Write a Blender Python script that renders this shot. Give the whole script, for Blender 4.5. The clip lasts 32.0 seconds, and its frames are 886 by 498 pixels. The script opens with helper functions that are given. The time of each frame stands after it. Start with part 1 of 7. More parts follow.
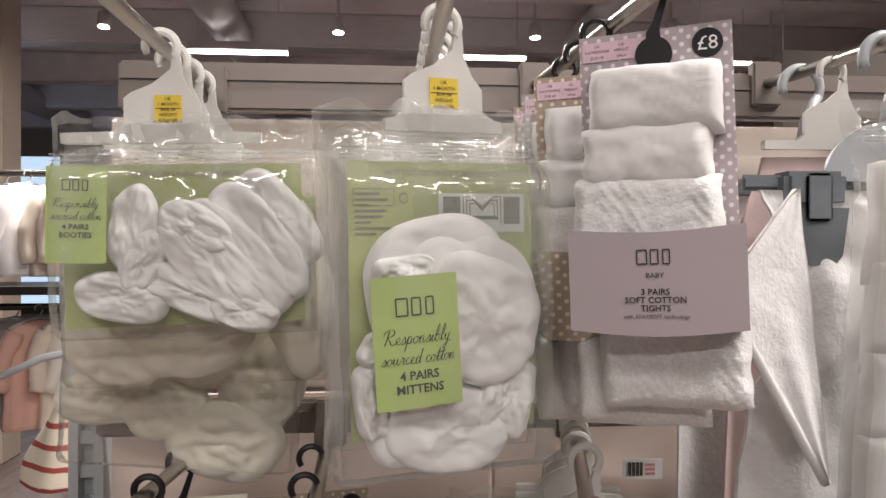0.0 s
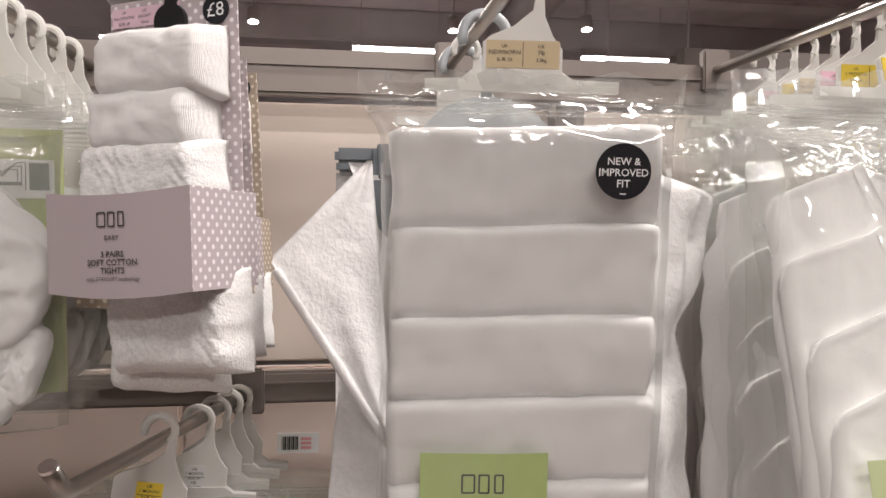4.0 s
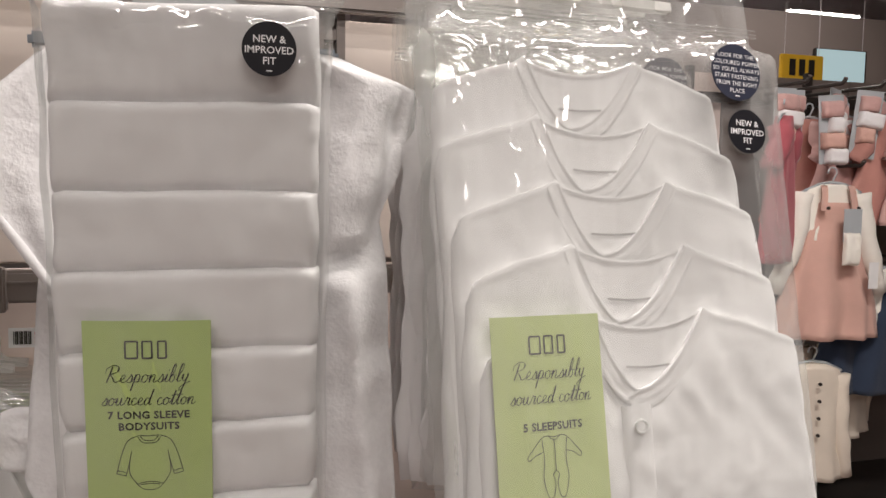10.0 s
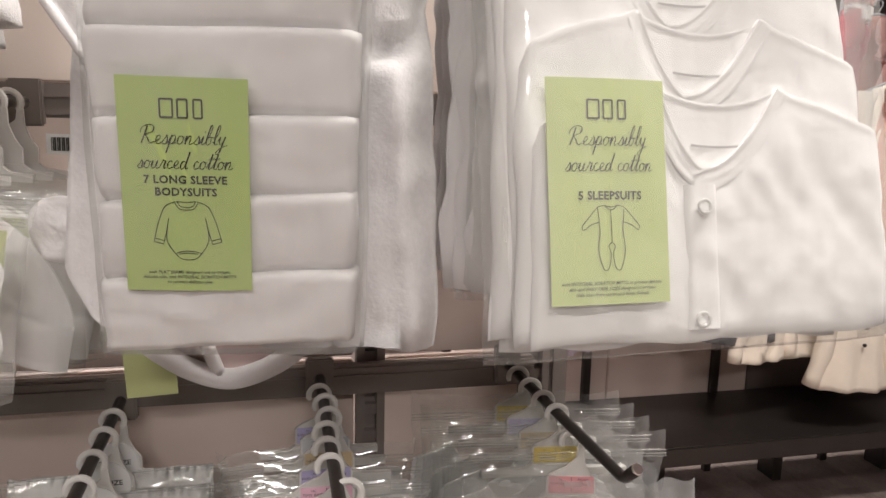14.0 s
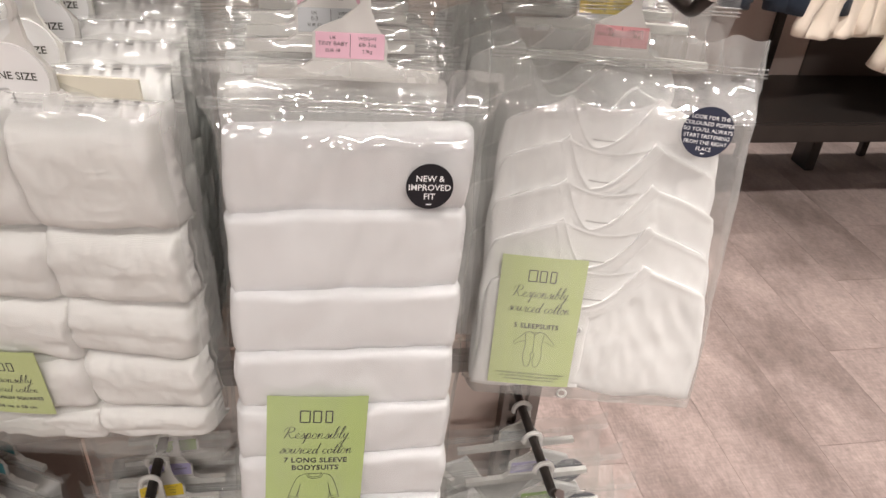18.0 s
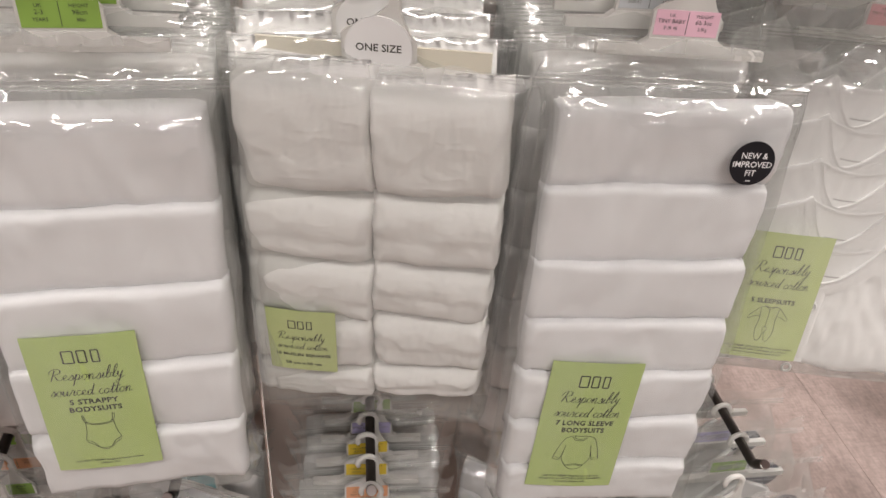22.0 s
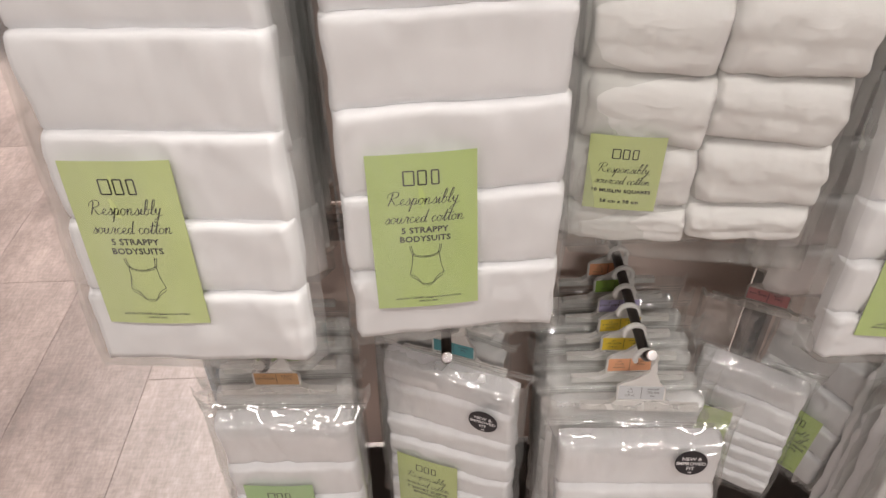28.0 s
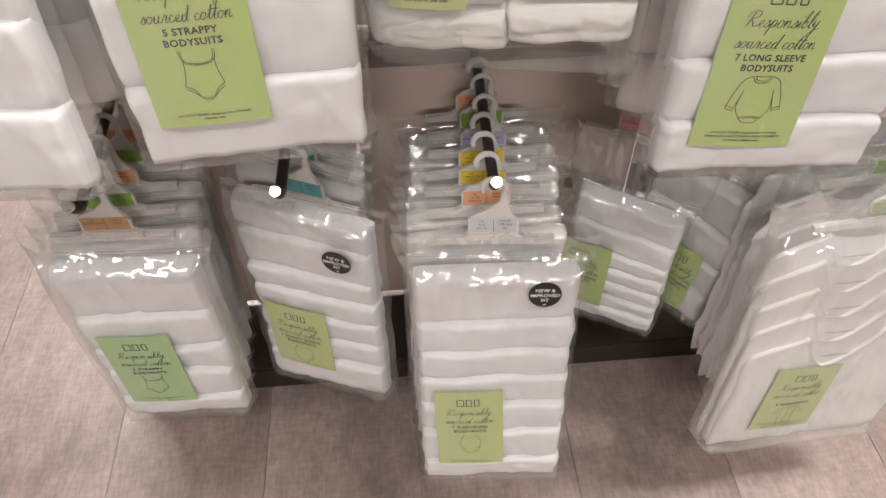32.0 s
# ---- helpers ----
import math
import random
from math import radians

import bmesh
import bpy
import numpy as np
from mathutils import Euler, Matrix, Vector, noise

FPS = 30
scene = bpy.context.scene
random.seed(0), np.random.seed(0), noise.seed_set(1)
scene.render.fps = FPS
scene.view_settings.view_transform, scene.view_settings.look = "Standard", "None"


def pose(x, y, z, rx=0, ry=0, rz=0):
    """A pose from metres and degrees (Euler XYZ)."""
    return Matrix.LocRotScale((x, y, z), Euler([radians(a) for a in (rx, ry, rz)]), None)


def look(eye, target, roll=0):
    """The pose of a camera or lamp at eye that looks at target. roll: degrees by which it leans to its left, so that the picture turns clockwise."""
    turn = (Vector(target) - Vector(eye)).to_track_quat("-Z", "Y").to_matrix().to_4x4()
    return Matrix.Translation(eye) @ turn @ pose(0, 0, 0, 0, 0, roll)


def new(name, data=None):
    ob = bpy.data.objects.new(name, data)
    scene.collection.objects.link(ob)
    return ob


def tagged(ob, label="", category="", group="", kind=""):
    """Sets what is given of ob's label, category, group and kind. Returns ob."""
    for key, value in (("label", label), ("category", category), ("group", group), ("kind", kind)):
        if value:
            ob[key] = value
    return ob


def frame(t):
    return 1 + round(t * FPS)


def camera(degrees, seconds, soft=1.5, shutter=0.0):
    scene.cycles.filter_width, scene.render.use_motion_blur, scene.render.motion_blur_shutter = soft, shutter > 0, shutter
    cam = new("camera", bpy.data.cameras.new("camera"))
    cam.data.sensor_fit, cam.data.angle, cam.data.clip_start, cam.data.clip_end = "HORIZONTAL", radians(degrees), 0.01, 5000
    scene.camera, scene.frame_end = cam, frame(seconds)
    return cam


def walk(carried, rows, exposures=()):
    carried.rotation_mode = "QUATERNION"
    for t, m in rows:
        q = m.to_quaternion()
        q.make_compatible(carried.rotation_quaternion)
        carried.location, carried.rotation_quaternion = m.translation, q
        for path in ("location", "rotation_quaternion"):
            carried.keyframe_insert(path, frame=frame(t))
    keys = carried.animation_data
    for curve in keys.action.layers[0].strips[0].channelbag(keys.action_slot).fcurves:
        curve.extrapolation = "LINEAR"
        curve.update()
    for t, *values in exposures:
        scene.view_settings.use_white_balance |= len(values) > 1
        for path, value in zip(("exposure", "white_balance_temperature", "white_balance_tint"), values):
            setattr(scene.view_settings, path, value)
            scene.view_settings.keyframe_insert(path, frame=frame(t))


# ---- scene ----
cam = camera(62.0, 32.0)
METRES, EYE, TILT, LEAN, TURN = 1.65, 1.565, 0.0, 0.0, -5.0
ROWS = [
    (0.0, 0.0, 0.0, 0.0, 0.0, 0.0, -0.0),
    (0.5, 0.0006, 0.0015, -0.0008, -0.37, 0.07, -0.03),
    (1.0, -0.0072, 0.0029, -0.0033, -2.03, 0.1, 0.31),
    (1.5, -0.0074, 0.004, -0.0077, -6.52, -0.22, 0.83),
    (2.0, 0.0212, 0.0071, -0.0074, -7.94, -0.52, 1.1),
    (2.5, 0.0656, 0.0042, -0.0091, -8.3, -0.7, 0.4),
    (3.0, 0.1121, -0.001, -0.0092, -7.62, -0.62, 0.01),
    (3.5, 0.1461, -0.0053, -0.0079, -5.64, -0.33, -0.11),
    (5.5, 0.1714, -0.0091, -0.0327, -0.6, -2.14, -0.4),
    (6.0, 0.1732, -0.0161, -0.0403, -0.22, -3.5, -0.46),
    (6.5, 0.1733, -0.0239, -0.0475, 0.01, -5.11, -0.39),
    (7.0, 0.1751, -0.0263, -0.0539, 0.16, -6.52, -0.52),
    (7.5, 0.1812, -0.0275, -0.0543, 0.22, -7.58, -0.58),
    (8.0, 0.1971, -0.0298, -0.0544, -0.08, -7.99, -0.46),
    (8.5, 0.2182, -0.0312, -0.0552, -1.33, -8.08, -0.46),
    (9.0, 0.2426, -0.0327, -0.0556, -5.43, -7.85, -0.73),
    (9.5, 0.2517, -0.0331, -0.0492, -8.96, -7.38, -0.87),
    (10.0, 0.2521, -0.0357, -0.0362, -11.02, -4.52, -0.66),
    (10.5, 0.2552, -0.0429, -0.0256, -12.07, -1.5, -0.01),
    (11.0, 0.2549, -0.0477, -0.0231, -12.79, -0.28, 0.55),
    (11.5, 0.2545, -0.0489, -0.0291, -12.94, -0.12, 0.92),
    (12.0, 0.2522, -0.0465, -0.0419, -12.68, -0.6, 0.88),
    (12.5, 0.2476, -0.0425, -0.0582, -11.82, -2.26, -0.05),
    (13.0, 0.2488, -0.0357, -0.0745, -10.44, -5.05, -0.73),
    (13.5, 0.2483, -0.0335, -0.081, -9.07, -7.18, -0.91),
    (14.0, 0.2513, -0.0247, -0.1013, -7.92, -9.98, -1.26),
    (14.5, 0.2551, -0.0123, -0.1263, -6.93, -14.09, -2.48),
    (15.0, 0.2575, -0.0015, -0.1486, -5.98, -18.88, -3.58),
    (15.5, 0.2615, 0.0058, -0.1722, -5.22, -23.19, -4.25),
    (17.5, 0.2632, 0.0096, -0.2064, -4.34, -31.45, -3.88),
    (18.0, 0.2643, 0.0097, -0.212, -4.28, -32.89, -3.9),
    (18.5, 0.2653, 0.0088, -0.2186, -4.0, -34.24, -4.16),
    (19.0, 0.2641, 0.0078, -0.2189, -3.78, -35.36, -4.22),
    (19.5, 0.2636, 0.0091, -0.2238, -3.47, -36.41, -4.45),
    (20.0, 0.2597, 0.0103, -0.2247, -3.07, -36.85, -4.44),
    (20.5, 0.2343, 0.0146, -0.2197, -2.38, -36.97, -4.57),
    (21.0, 0.1827, 0.012, -0.2133, -1.96, -36.18, -4.39),
    (21.5, 0.146, 0.0088, -0.2128, -1.95, -35.51, -4.23),
    (22.0, 0.1365, 0.0076, -0.2141, -1.94, -35.4, -4.11),
    (22.5, 0.1221, 0.0027, -0.215, -1.78, -35.23, -3.88),
    (23.0, 0.0986, -0.0052, -0.216, -1.15, -35.26, -3.51),
    (23.5, 0.0858, -0.0073, -0.2195, -0.59, -35.31, -3.15),
    (24.0, 0.0799, -0.0097, -0.2208, -0.15, -35.34, -3.01),
    (24.5, 0.0634, -0.0155, -0.2225, 0.82, -35.45, -2.78),
    (25.0, 0.0449, -0.022, -0.2245, 2.06, -35.54, -2.74),
    (25.5, 0.0289, -0.0285, -0.2247, 2.58, -35.53, -2.35),
    (27.5, 0.0234, -0.0173, -0.2635, 3.43, -37.41, -0.04),
    (28.0, 0.025, -0.0118, -0.2804, 2.91, -38.79, 0.58),
    (28.5, 0.0268, -0.0055, -0.2984, 2.41, -41.02, 1.04),
    (29.0, 0.0265, -0.0002, -0.3138, 1.99, -43.39, 1.36),
    (29.5, 0.0256, 0.0021, -0.3274, 1.69, -45.88, 1.24),
    (30.0, 0.0254, 0.0029, -0.3323, 1.49, -47.52, 1.02),
    (30.5, 0.0258, 0.0014, -0.3317, 1.33, -48.49, 0.92),
    (31.0, 0.0297, -0.0034, -0.3298, 1.15, -48.91, 0.65),
    (31.5, 0.0594, -0.0042, -0.3259, 0.54, -48.74, 0.59),
    (32.0, 0.1022, -0.0055, -0.3221, 0.11, -48.33, 0.35),
]
# the phone's own metering: darker while it faces the lights, brighter as it looks down
EXPOSURES = [(0.0, -0.22), (3.5, -0.2), (6.0, -0.26), (8.0, -0.12), (9.0, -0.18), (10.0, -0.42), (12.0, -0.37), (13.5, -0.2), (15.0, 0.3), (18.0, 0.38), (20.0, 0.30), (22.0, 0.05), (25.0, 0.02), (28.0, 0.3), (30.0, 0.4), (32.0, 0.36)]
walk(cam, [(t, pose(0, 0, EYE, TILT, LEAN, TURN) @ pose(METRES * x, METRES * y, METRES * z, 90 + pitch, roll, yaw)) for t, x, y, z, yaw, pitch, roll in ROWS], EXPOSURES)


# ---- world and light ----
world = bpy.data.worlds.new("world")
scene.world = world
world.use_nodes = True
bg = world.node_tree.nodes["Background"]
bg.inputs[0].default_value = (0.9, 0.85, 0.8, 1)
bg.inputs[1].default_value = 0.25


def area_lamp(name, x, y, z, sx, sy, watts, colour=(1.0, 0.925, 0.885), aim=None):
    lamp = bpy.data.lights.new(name, "AREA")
    lamp.shape, lamp.size, lamp.size_y, lamp.energy, lamp.color = "RECTANGLE", sx, sy, watts, colour
    ob = new(name, lamp)
    ob.matrix_world = look((x, y, z), aim or (x, y + 0.001, 0))
    return ob


# ceiling strips of the shop, row by row
CEIL = 3.25
STRIPS = [(-1.1, -1.15, 27), (0.75, -1.15, 29), (0.2, -3.2, 76), (-0.9, 3.0, 180), (1.5, 0.3, 80), (3.8, 3.3, 38)]
for sx, sy, sw in STRIPS:
    area_lamp("ceiling_strip_lamp", sx, sy, CEIL - 0.12, 1.2, 0.2, sw)

# ---- materials ----


def nodes_of(name):
    mat = bpy.data.materials.new(name)
    mat.use_nodes = True
    nt = mat.node_tree
    return mat, nt, nt.nodes["Principled BSDF"], nt.nodes["Material Output"]


def coords(nt, scale=(1, 1, 1), kind="Object"):
    tc = nt.nodes.new("ShaderNodeTexCoord")
    mp = nt.nodes.new("ShaderNodeMapping")
    mp.inputs["Scale"].default_value = scale
    nt.links.new(tc.outputs[kind], mp.inputs[0])
    return mp.outputs[0]


def noise_node(nt, vec, scale, detail=4, rough=0.55):
    n = nt.nodes.new("ShaderNodeTexNoise")
    n.inputs["Scale"].default_value, n.inputs["Detail"].default_value, n.inputs["Roughness"].default_value = scale, detail, rough
    nt.links.new(vec, n.inputs["Vector"])
    return n.outputs["Fac"]


def ramp(nt, fac, stops):
    r = nt.nodes.new("ShaderNodeValToRGB")
    while len(r.color_ramp.elements) < len(stops):
        r.color_ramp.elements.new(0.5)
    for el, (p, c) in zip(r.color_ramp.elements, stops):
        el.position, el.color = p, (*c, 1) if len(c) == 3 else c
    nt.links.new(fac, r.inputs[0])
    return r.outputs[0]


def bump(nt, height, strength, distance, under=None):
    b = nt.nodes.new("ShaderNodeBump")
    b.inputs["Strength"].default_value, b.inputs["Distance"].default_value = strength, distance
    nt.links.new(height, b.inputs["Height"])
    if under:
        nt.links.new(under, b.inputs["Normal"])
    return b.outputs[0]


def scaled(c, k):
    return tuple(min(1.0, v * k) for v in c)


def surface(name, colour, rough=0.6, grain=400, bump_mm=0.3, strength=0.4, vary=0.06, coarse=12, metal=0.0, soft_scale=None, sheen=0.0, transl=0.0):
    """A matt or glossy surface with fine grain, slow stains and relief."""
    mat, nt, p, out = nodes_of(name)
    vec = coords(nt)
    slow = noise_node(nt, vec, coarse, 5)
    fine = noise_node(nt, vec, grain, 3)
    col = ramp(nt, slow, [(0.3, scaled(colour, 1 - vary)), (0.7, scaled(colour, 1 + vary * 0.6))])
    nt.links.new(col, p.inputs["Base Color"])
    p.inputs["Roughness"].default_value, p.inputs["Metallic"].default_value = rough, metal
    if sheen:
        p.inputs["Sheen Weight"].default_value = sheen
    n = bump(nt, fine, strength, bump_mm / 1000)
    if soft_scale:
        n = bump(nt, noise_node(nt, vec, soft_scale, 3), 0.5, 0.004, n)
    nt.links.new(n, p.inputs["Normal"])
    if transl:
        tr = nt.nodes.new("ShaderNodeBsdfTranslucent")
        tr.inputs[0].default_value = (*colour, 1)
        mx = nt.nodes.new("ShaderNodeMixShader")
        mx.inputs[0].default_value = transl
        nt.links.new(p.outputs[0], mx.inputs[1])
        nt.links.new(tr.outputs[0], mx.inputs[2])
        nt.links.new(mx.outputs[0], out.inputs["Surface"])
    return mat


def weave(name, colour, threads, strength=0.5, soft=25, vary=0.03, ridge=0.22):
    """Woven or knitted cotton: fine crossing threads, soft creases."""
    mat, nt, p, out = nodes_of(name)
    vec = coords(nt)
    wx = nt.nodes.new("ShaderNodeTexWave")
    wx.bands_direction = "X"
    wz = nt.nodes.new("ShaderNodeTexWave")
    wz.bands_direction = "Z"
    for w in (wx, wz):
        w.inputs["Scale"].default_value, w.inputs["Distortion"].default_value = threads, 1.5
        w.inputs["Detail"].default_value = 1
        nt.links.new(vec, w.inputs["Vector"])
    add = nt.nodes.new("ShaderNodeMath")
    add.operation = "ADD"
    nt.links.new(wx.outputs["Fac"], add.inputs[0])
    nt.links.new(wz.outputs["Fac"], add.inputs[1])
    slow = noise_node(nt, vec, 9, 4)
    col = ramp(nt, slow, [(0.3, scaled(colour, 1 - vary)), (0.7, scaled(colour, 1 + vary))])
    nt.links.new(col, p.inputs["Base Color"])
    p.inputs["Roughness"].default_value = 0.92
    p.inputs["Sheen Weight"].default_value = 0.15
    n = bump(nt, add.outputs[0], strength, 0.0004)
    stretched = coords(nt, (0.6, 1, 1.5))
    n = bump(nt, noise_node(nt, stretched, soft, 3), 0.35, 0.0035, n)
    crease = nt.nodes.new("ShaderNodeTexNoise")
    crease.noise_type = "RIDGED_MULTIFRACTAL"
    crease.inputs["Scale"].default_value, crease.inputs["Detail"].default_value, crease.inputs["Distortion"].default_value = soft * 1.6, 2.0, 0.8
    nt.links.new(stretched, crease.inputs["Vector"])
    n = bump(nt, crease.outputs["Fac"], ridge, 0.004, n)
    n = bump(nt, noise_node(nt, vec, 260, 3), 0.22, 0.0009, n)
    nt.links.new(n, p.inputs["Normal"])
    return mat


def film(name, haze=0.06, crinkle=0.5, tint=(0.96, 0.97, 0.96), sheen=0.05, grazing=0.45, stretch=(1.0, 1.0, 0.7), scale=11, gloss_rough=0.07, calm=None, neck_haze=1.0, streaks=1.0):
    """Clear polythene: mostly seen through, with creased gloss and a little haze."""
    mat, nt, p, out = nodes_of(name)
    nt.nodes.remove(p)
    vec = coords(nt, stretch)
    fold = nt.nodes.new("ShaderNodeTexNoise")
    fold.noise_type = "RIDGED_MULTIFRACTAL"
    fold.inputs["Scale"].default_value, fold.inputs["Detail"].default_value = scale, 1.6
    fold.inputs["Distortion"].default_value = 0.9
    nt.links.new(vec, fold.inputs["Vector"])
    n = bump(nt, fold.outputs["Fac"], crinkle, 0.022)
    coarse = n.node
    n = bump(nt, noise_node(nt, vec, scale * 2.3, 1.0), crinkle * 0.5, 0.012, n)
    loose = None
    if calm:
        # drawn tight over the contents below the loose neck of the bag
        sep = nt.nodes.new("ShaderNodeSeparateXYZ")
        nt.links.new(coords(nt), sep.inputs[0])
        loose = nt.nodes.new("ShaderNodeMapRange")
        loose.inputs["From Min"].default_value, loose.inputs["From Max"].default_value = calm[1], calm[0]
        loose.inputs["To Min"].default_value, loose.inputs["To Max"].default_value = calm[2], 1.0
        nt.links.new(sep.outputs[2], loose.inputs["Value"])
        for b, k in ((coarse, crinkle), (n.node, crinkle * 0.5)):
            mul = nt.nodes.new("ShaderNodeMath")
            mul.operation = "MULTIPLY"
            mul.inputs[1].default_value = k
            nt.links.new(loose.outputs[0], mul.inputs[0])
            nt.links.new(mul.outputs[0], b.inputs["Strength"])

    gl = nt.nodes.new("ShaderNodeBsdfGlossy")
    gl.inputs["Roughness"].default_value = gloss_rough
    nt.links.new(n, gl.inputs["Normal"])
    clear = nt.nodes.new("ShaderNodeBsdfTransparent")
    clear.inputs[0].default_value = (*tint, 1)
    milk = nt.nodes.new("ShaderNodeBsdfDiffuse")
    milk.inputs[0].default_value = (0.85, 0.85, 0.83, 1)
    hazed = nt.nodes.new("ShaderNodeMixShader")
    streak = noise_node(nt, coords(nt, (stretch[0] * 2.2, 1, stretch[2] * 0.6)), 14, 3)
    amount = ramp(nt, streak, [(0.35, (haze * (1 - 0.5 * streaks),) * 3), (0.72, (min(1.0, haze * (1 + 0.9 * streaks)),) * 3)])
    if calm:
        # the loose neck is crumpled, so it whitens
        whiter = nt.nodes.new("ShaderNodeMath")
        whiter.operation = "MULTIPLY_ADD"
        whiter.inputs[1].default_value, whiter.inputs[2].default_value = neck_haze - 1.0, 1.0
        nt.links.new(loose.outputs[0], whiter.inputs[0])
        veil = nt.nodes.new("ShaderNodeMath")
        veil.operation = "MULTIPLY"
        nt.links.new(whiter.outputs[0], veil.inputs[0])
        nt.links.new(amount, veil.inputs[1])
        amount = veil.outputs[0]
    nt.links.new(amount, hazed.inputs[0])
    nt.links.new(clear.outputs[0], hazed.inputs[1])
    nt.links.new(milk.outputs[0], hazed.inputs[2])
    lw = nt.nodes.new("ShaderNodeLayerWeight")
    lw.inputs["Blend"].default_value = 0.5
    nt.links.new(n, lw.inputs["Normal"])
    pw = nt.nodes.new("ShaderNodeMath")
    pw.operation = "POWER"
    pw.inputs[1].default_value = 4.0
    nt.links.new(lw.outputs["Facing"], pw.inputs[0])
    fr = nt.nodes.new("ShaderNodeMath")
    fr.operation = "MULTIPLY_ADD"
    fr.inputs[1].default_value, fr.inputs[2].default_value = grazing, sheen
    nt.links.new(pw.outputs[0], fr.inputs[0])
    mx = nt.nodes.new("ShaderNodeMixShader")
    shine = fr.outputs[0]
    if calm:
        mul = nt.nodes.new("ShaderNodeMath")
        mul.operation = "MULTIPLY"
        nt.links.new(loose.outputs[0], mul.inputs[0])
        nt.links.new(shine, mul.inputs[1])
        shine = mul.outputs[0]
    nt.links.new(shine, mx.inputs[0])
    nt.links.new(hazed.outputs[0], mx.inputs[1])
    nt.links.new(gl.outputs[0], mx.inputs[2])
    nt.links.new(mx.outputs[0], out.inputs["Surface"])
    return mat


def glow(name, colour, power):
    mat, nt, p, out = nodes_of(name)
    p.inputs["Base Color"].default_value = (*colour, 1)
    p.inputs["Emission Color"].default_value = (*colour, 1)
    p.inputs["Emission Strength"].default_value = power
    return mat


def dotted(name, ground, spot, step=0.0058):
    """Printed card with small pale marks in staggered rows."""
    mat, nt, p, out = nodes_of(name)
    tc = nt.nodes.new("ShaderNodeTexCoord")
    sep = nt.nodes.new("ShaderNodeSeparateXYZ")
    nt.links.new(tc.outputs["Object"], sep.inputs[0])
    along = nt.nodes.new("ShaderNodeMath")
    nt.links.new(sep.outputs[0], along.inputs[0])
    nt.links.new(sep.outputs[1], along.inputs[1])
    flat = nt.nodes.new("ShaderNodeCombineXYZ")
    nt.links.new(along.outputs[0], flat.inputs[0])
    nt.links.new(sep.outputs[2], flat.inputs[1])
    turn = nt.nodes.new("ShaderNodeMapping")
    turn.inputs["Rotation"].default_value = (0, 0, math.radians(45))
    turn.inputs["Scale"].default_value = (1 / step, 1 / step, 1)
    nt.links.new(flat.outputs[0], turn.inputs[0])
    vor = nt.nodes.new("ShaderNodeTexVoronoi")
    vor.voronoi_dimensions = "2D"
    vor.inputs["Scale"].default_value, vor.inputs["Randomness"].default_value = 1.0, 0.0
    nt.links.new(turn.outputs[0], vor.inputs["Vector"])
    col = ramp(nt, vor.outputs["Distance"], [(0.2, spot), (0.27, ground)])
    nt.links.new(col, p.inputs["Base Color"])
    p.inputs["Roughness"].default_value = 0.55
    nt.links.new(bump(nt, noise_node(nt, coords(nt), 300, 2), 0.2, 0.0003), p.inputs["Normal"])
    return mat


COTTON = weave("white_cotton_jersey", (0.80, 0.785, 0.785), 1100, 0.12, 20, ridge=0.14)
COTTON_B = weave("white_cotton_interlock", (0.79, 0.785, 0.80), 1100, 0.12, 15, ridge=0.12)
MUSLIN = weave("white_muslin", (0.83, 0.82, 0.805), 420, 0.45, 40, 0.03)
SUIT = weave("sleepsuit_cotton", (0.80, 0.79, 0.785), 1000, 0.12, 26, ridge=0.07)
CREAM = weave("cream_cotton", (0.85, 0.82, 0.74), 600, 0.2, 22, 0.05)
TERRY = surface("white_terry", (0.79, 0.78, 0.775), 0.95, 330, 1.0, 0.45, 0.05, 160, sheen=0.3, soft_scale=60)
KNIT = surface("white_cable_knit", (0.81, 0.80, 0.79), 0.95, 620, 0.9, 0.6, 0.13, 520, sheen=0.2)
FILM = film("clear_polythene", 0.052, 0.7, sheen=0.13, grazing=0.42, stretch=(0.9, 1.0, 1.25), scale=16, gloss_rough=0.03, calm=(-0.108, -0.165, 0.2), neck_haze=2.3)
FILM_SHORT = film("clear_polythene_full", 0.04, 0.6, sheen=0.11, grazing=0.4, stretch=(0.9, 1.0, 1.25), scale=16, gloss_rough=0.03, calm=(-0.050, -0.085, 0.22), neck_haze=1.6)
FILM_BACK = film("clear_polythene_stacked", 0.10, 0.8, sheen=0.06, grazing=0.3, scale=12, gloss_rough=0.05)
FILM_MILKY = film("milky_polythene", 0.085, 0.9, (1.0, 0.99, 0.96), sheen=0.06, scale=16, gloss_rough=0.05)
FILM_SEAM = film("polythene_seam", 0.22, 0.5, sheen=0.08)
BAG = [FILM, FILM_SEAM, FILM]
BAG_SHORT = [FILM_SHORT, FILM_SEAM, FILM_SHORT]
FILM_TALL = film("clear_polythene_hanging", 0.135, 0.75, sheen=0.13, grazing=0.5, stretch=(2.0, 1.0, 0.7), scale=13, gloss_rough=0.03, calm=(-0.125, -0.225, 0.22), neck_haze=1.7, streaks=0.35)
BAG_SUIT = [FILM_TALL, FILM_SEAM, FILM_TALL]
BAG_BACK = [FILM_BACK, FILM_BACK, FILM_BACK]
ZIP = surface("zip_polythene", (0.82, 0.82, 0.80), 0.25, 200, 0.2, 0.2, transl=0.4)
GREEN = surface("green_card", (0.45, 0.57, 0.20), 0.5, 500, 0.2, 0.2, 0.04, 15)
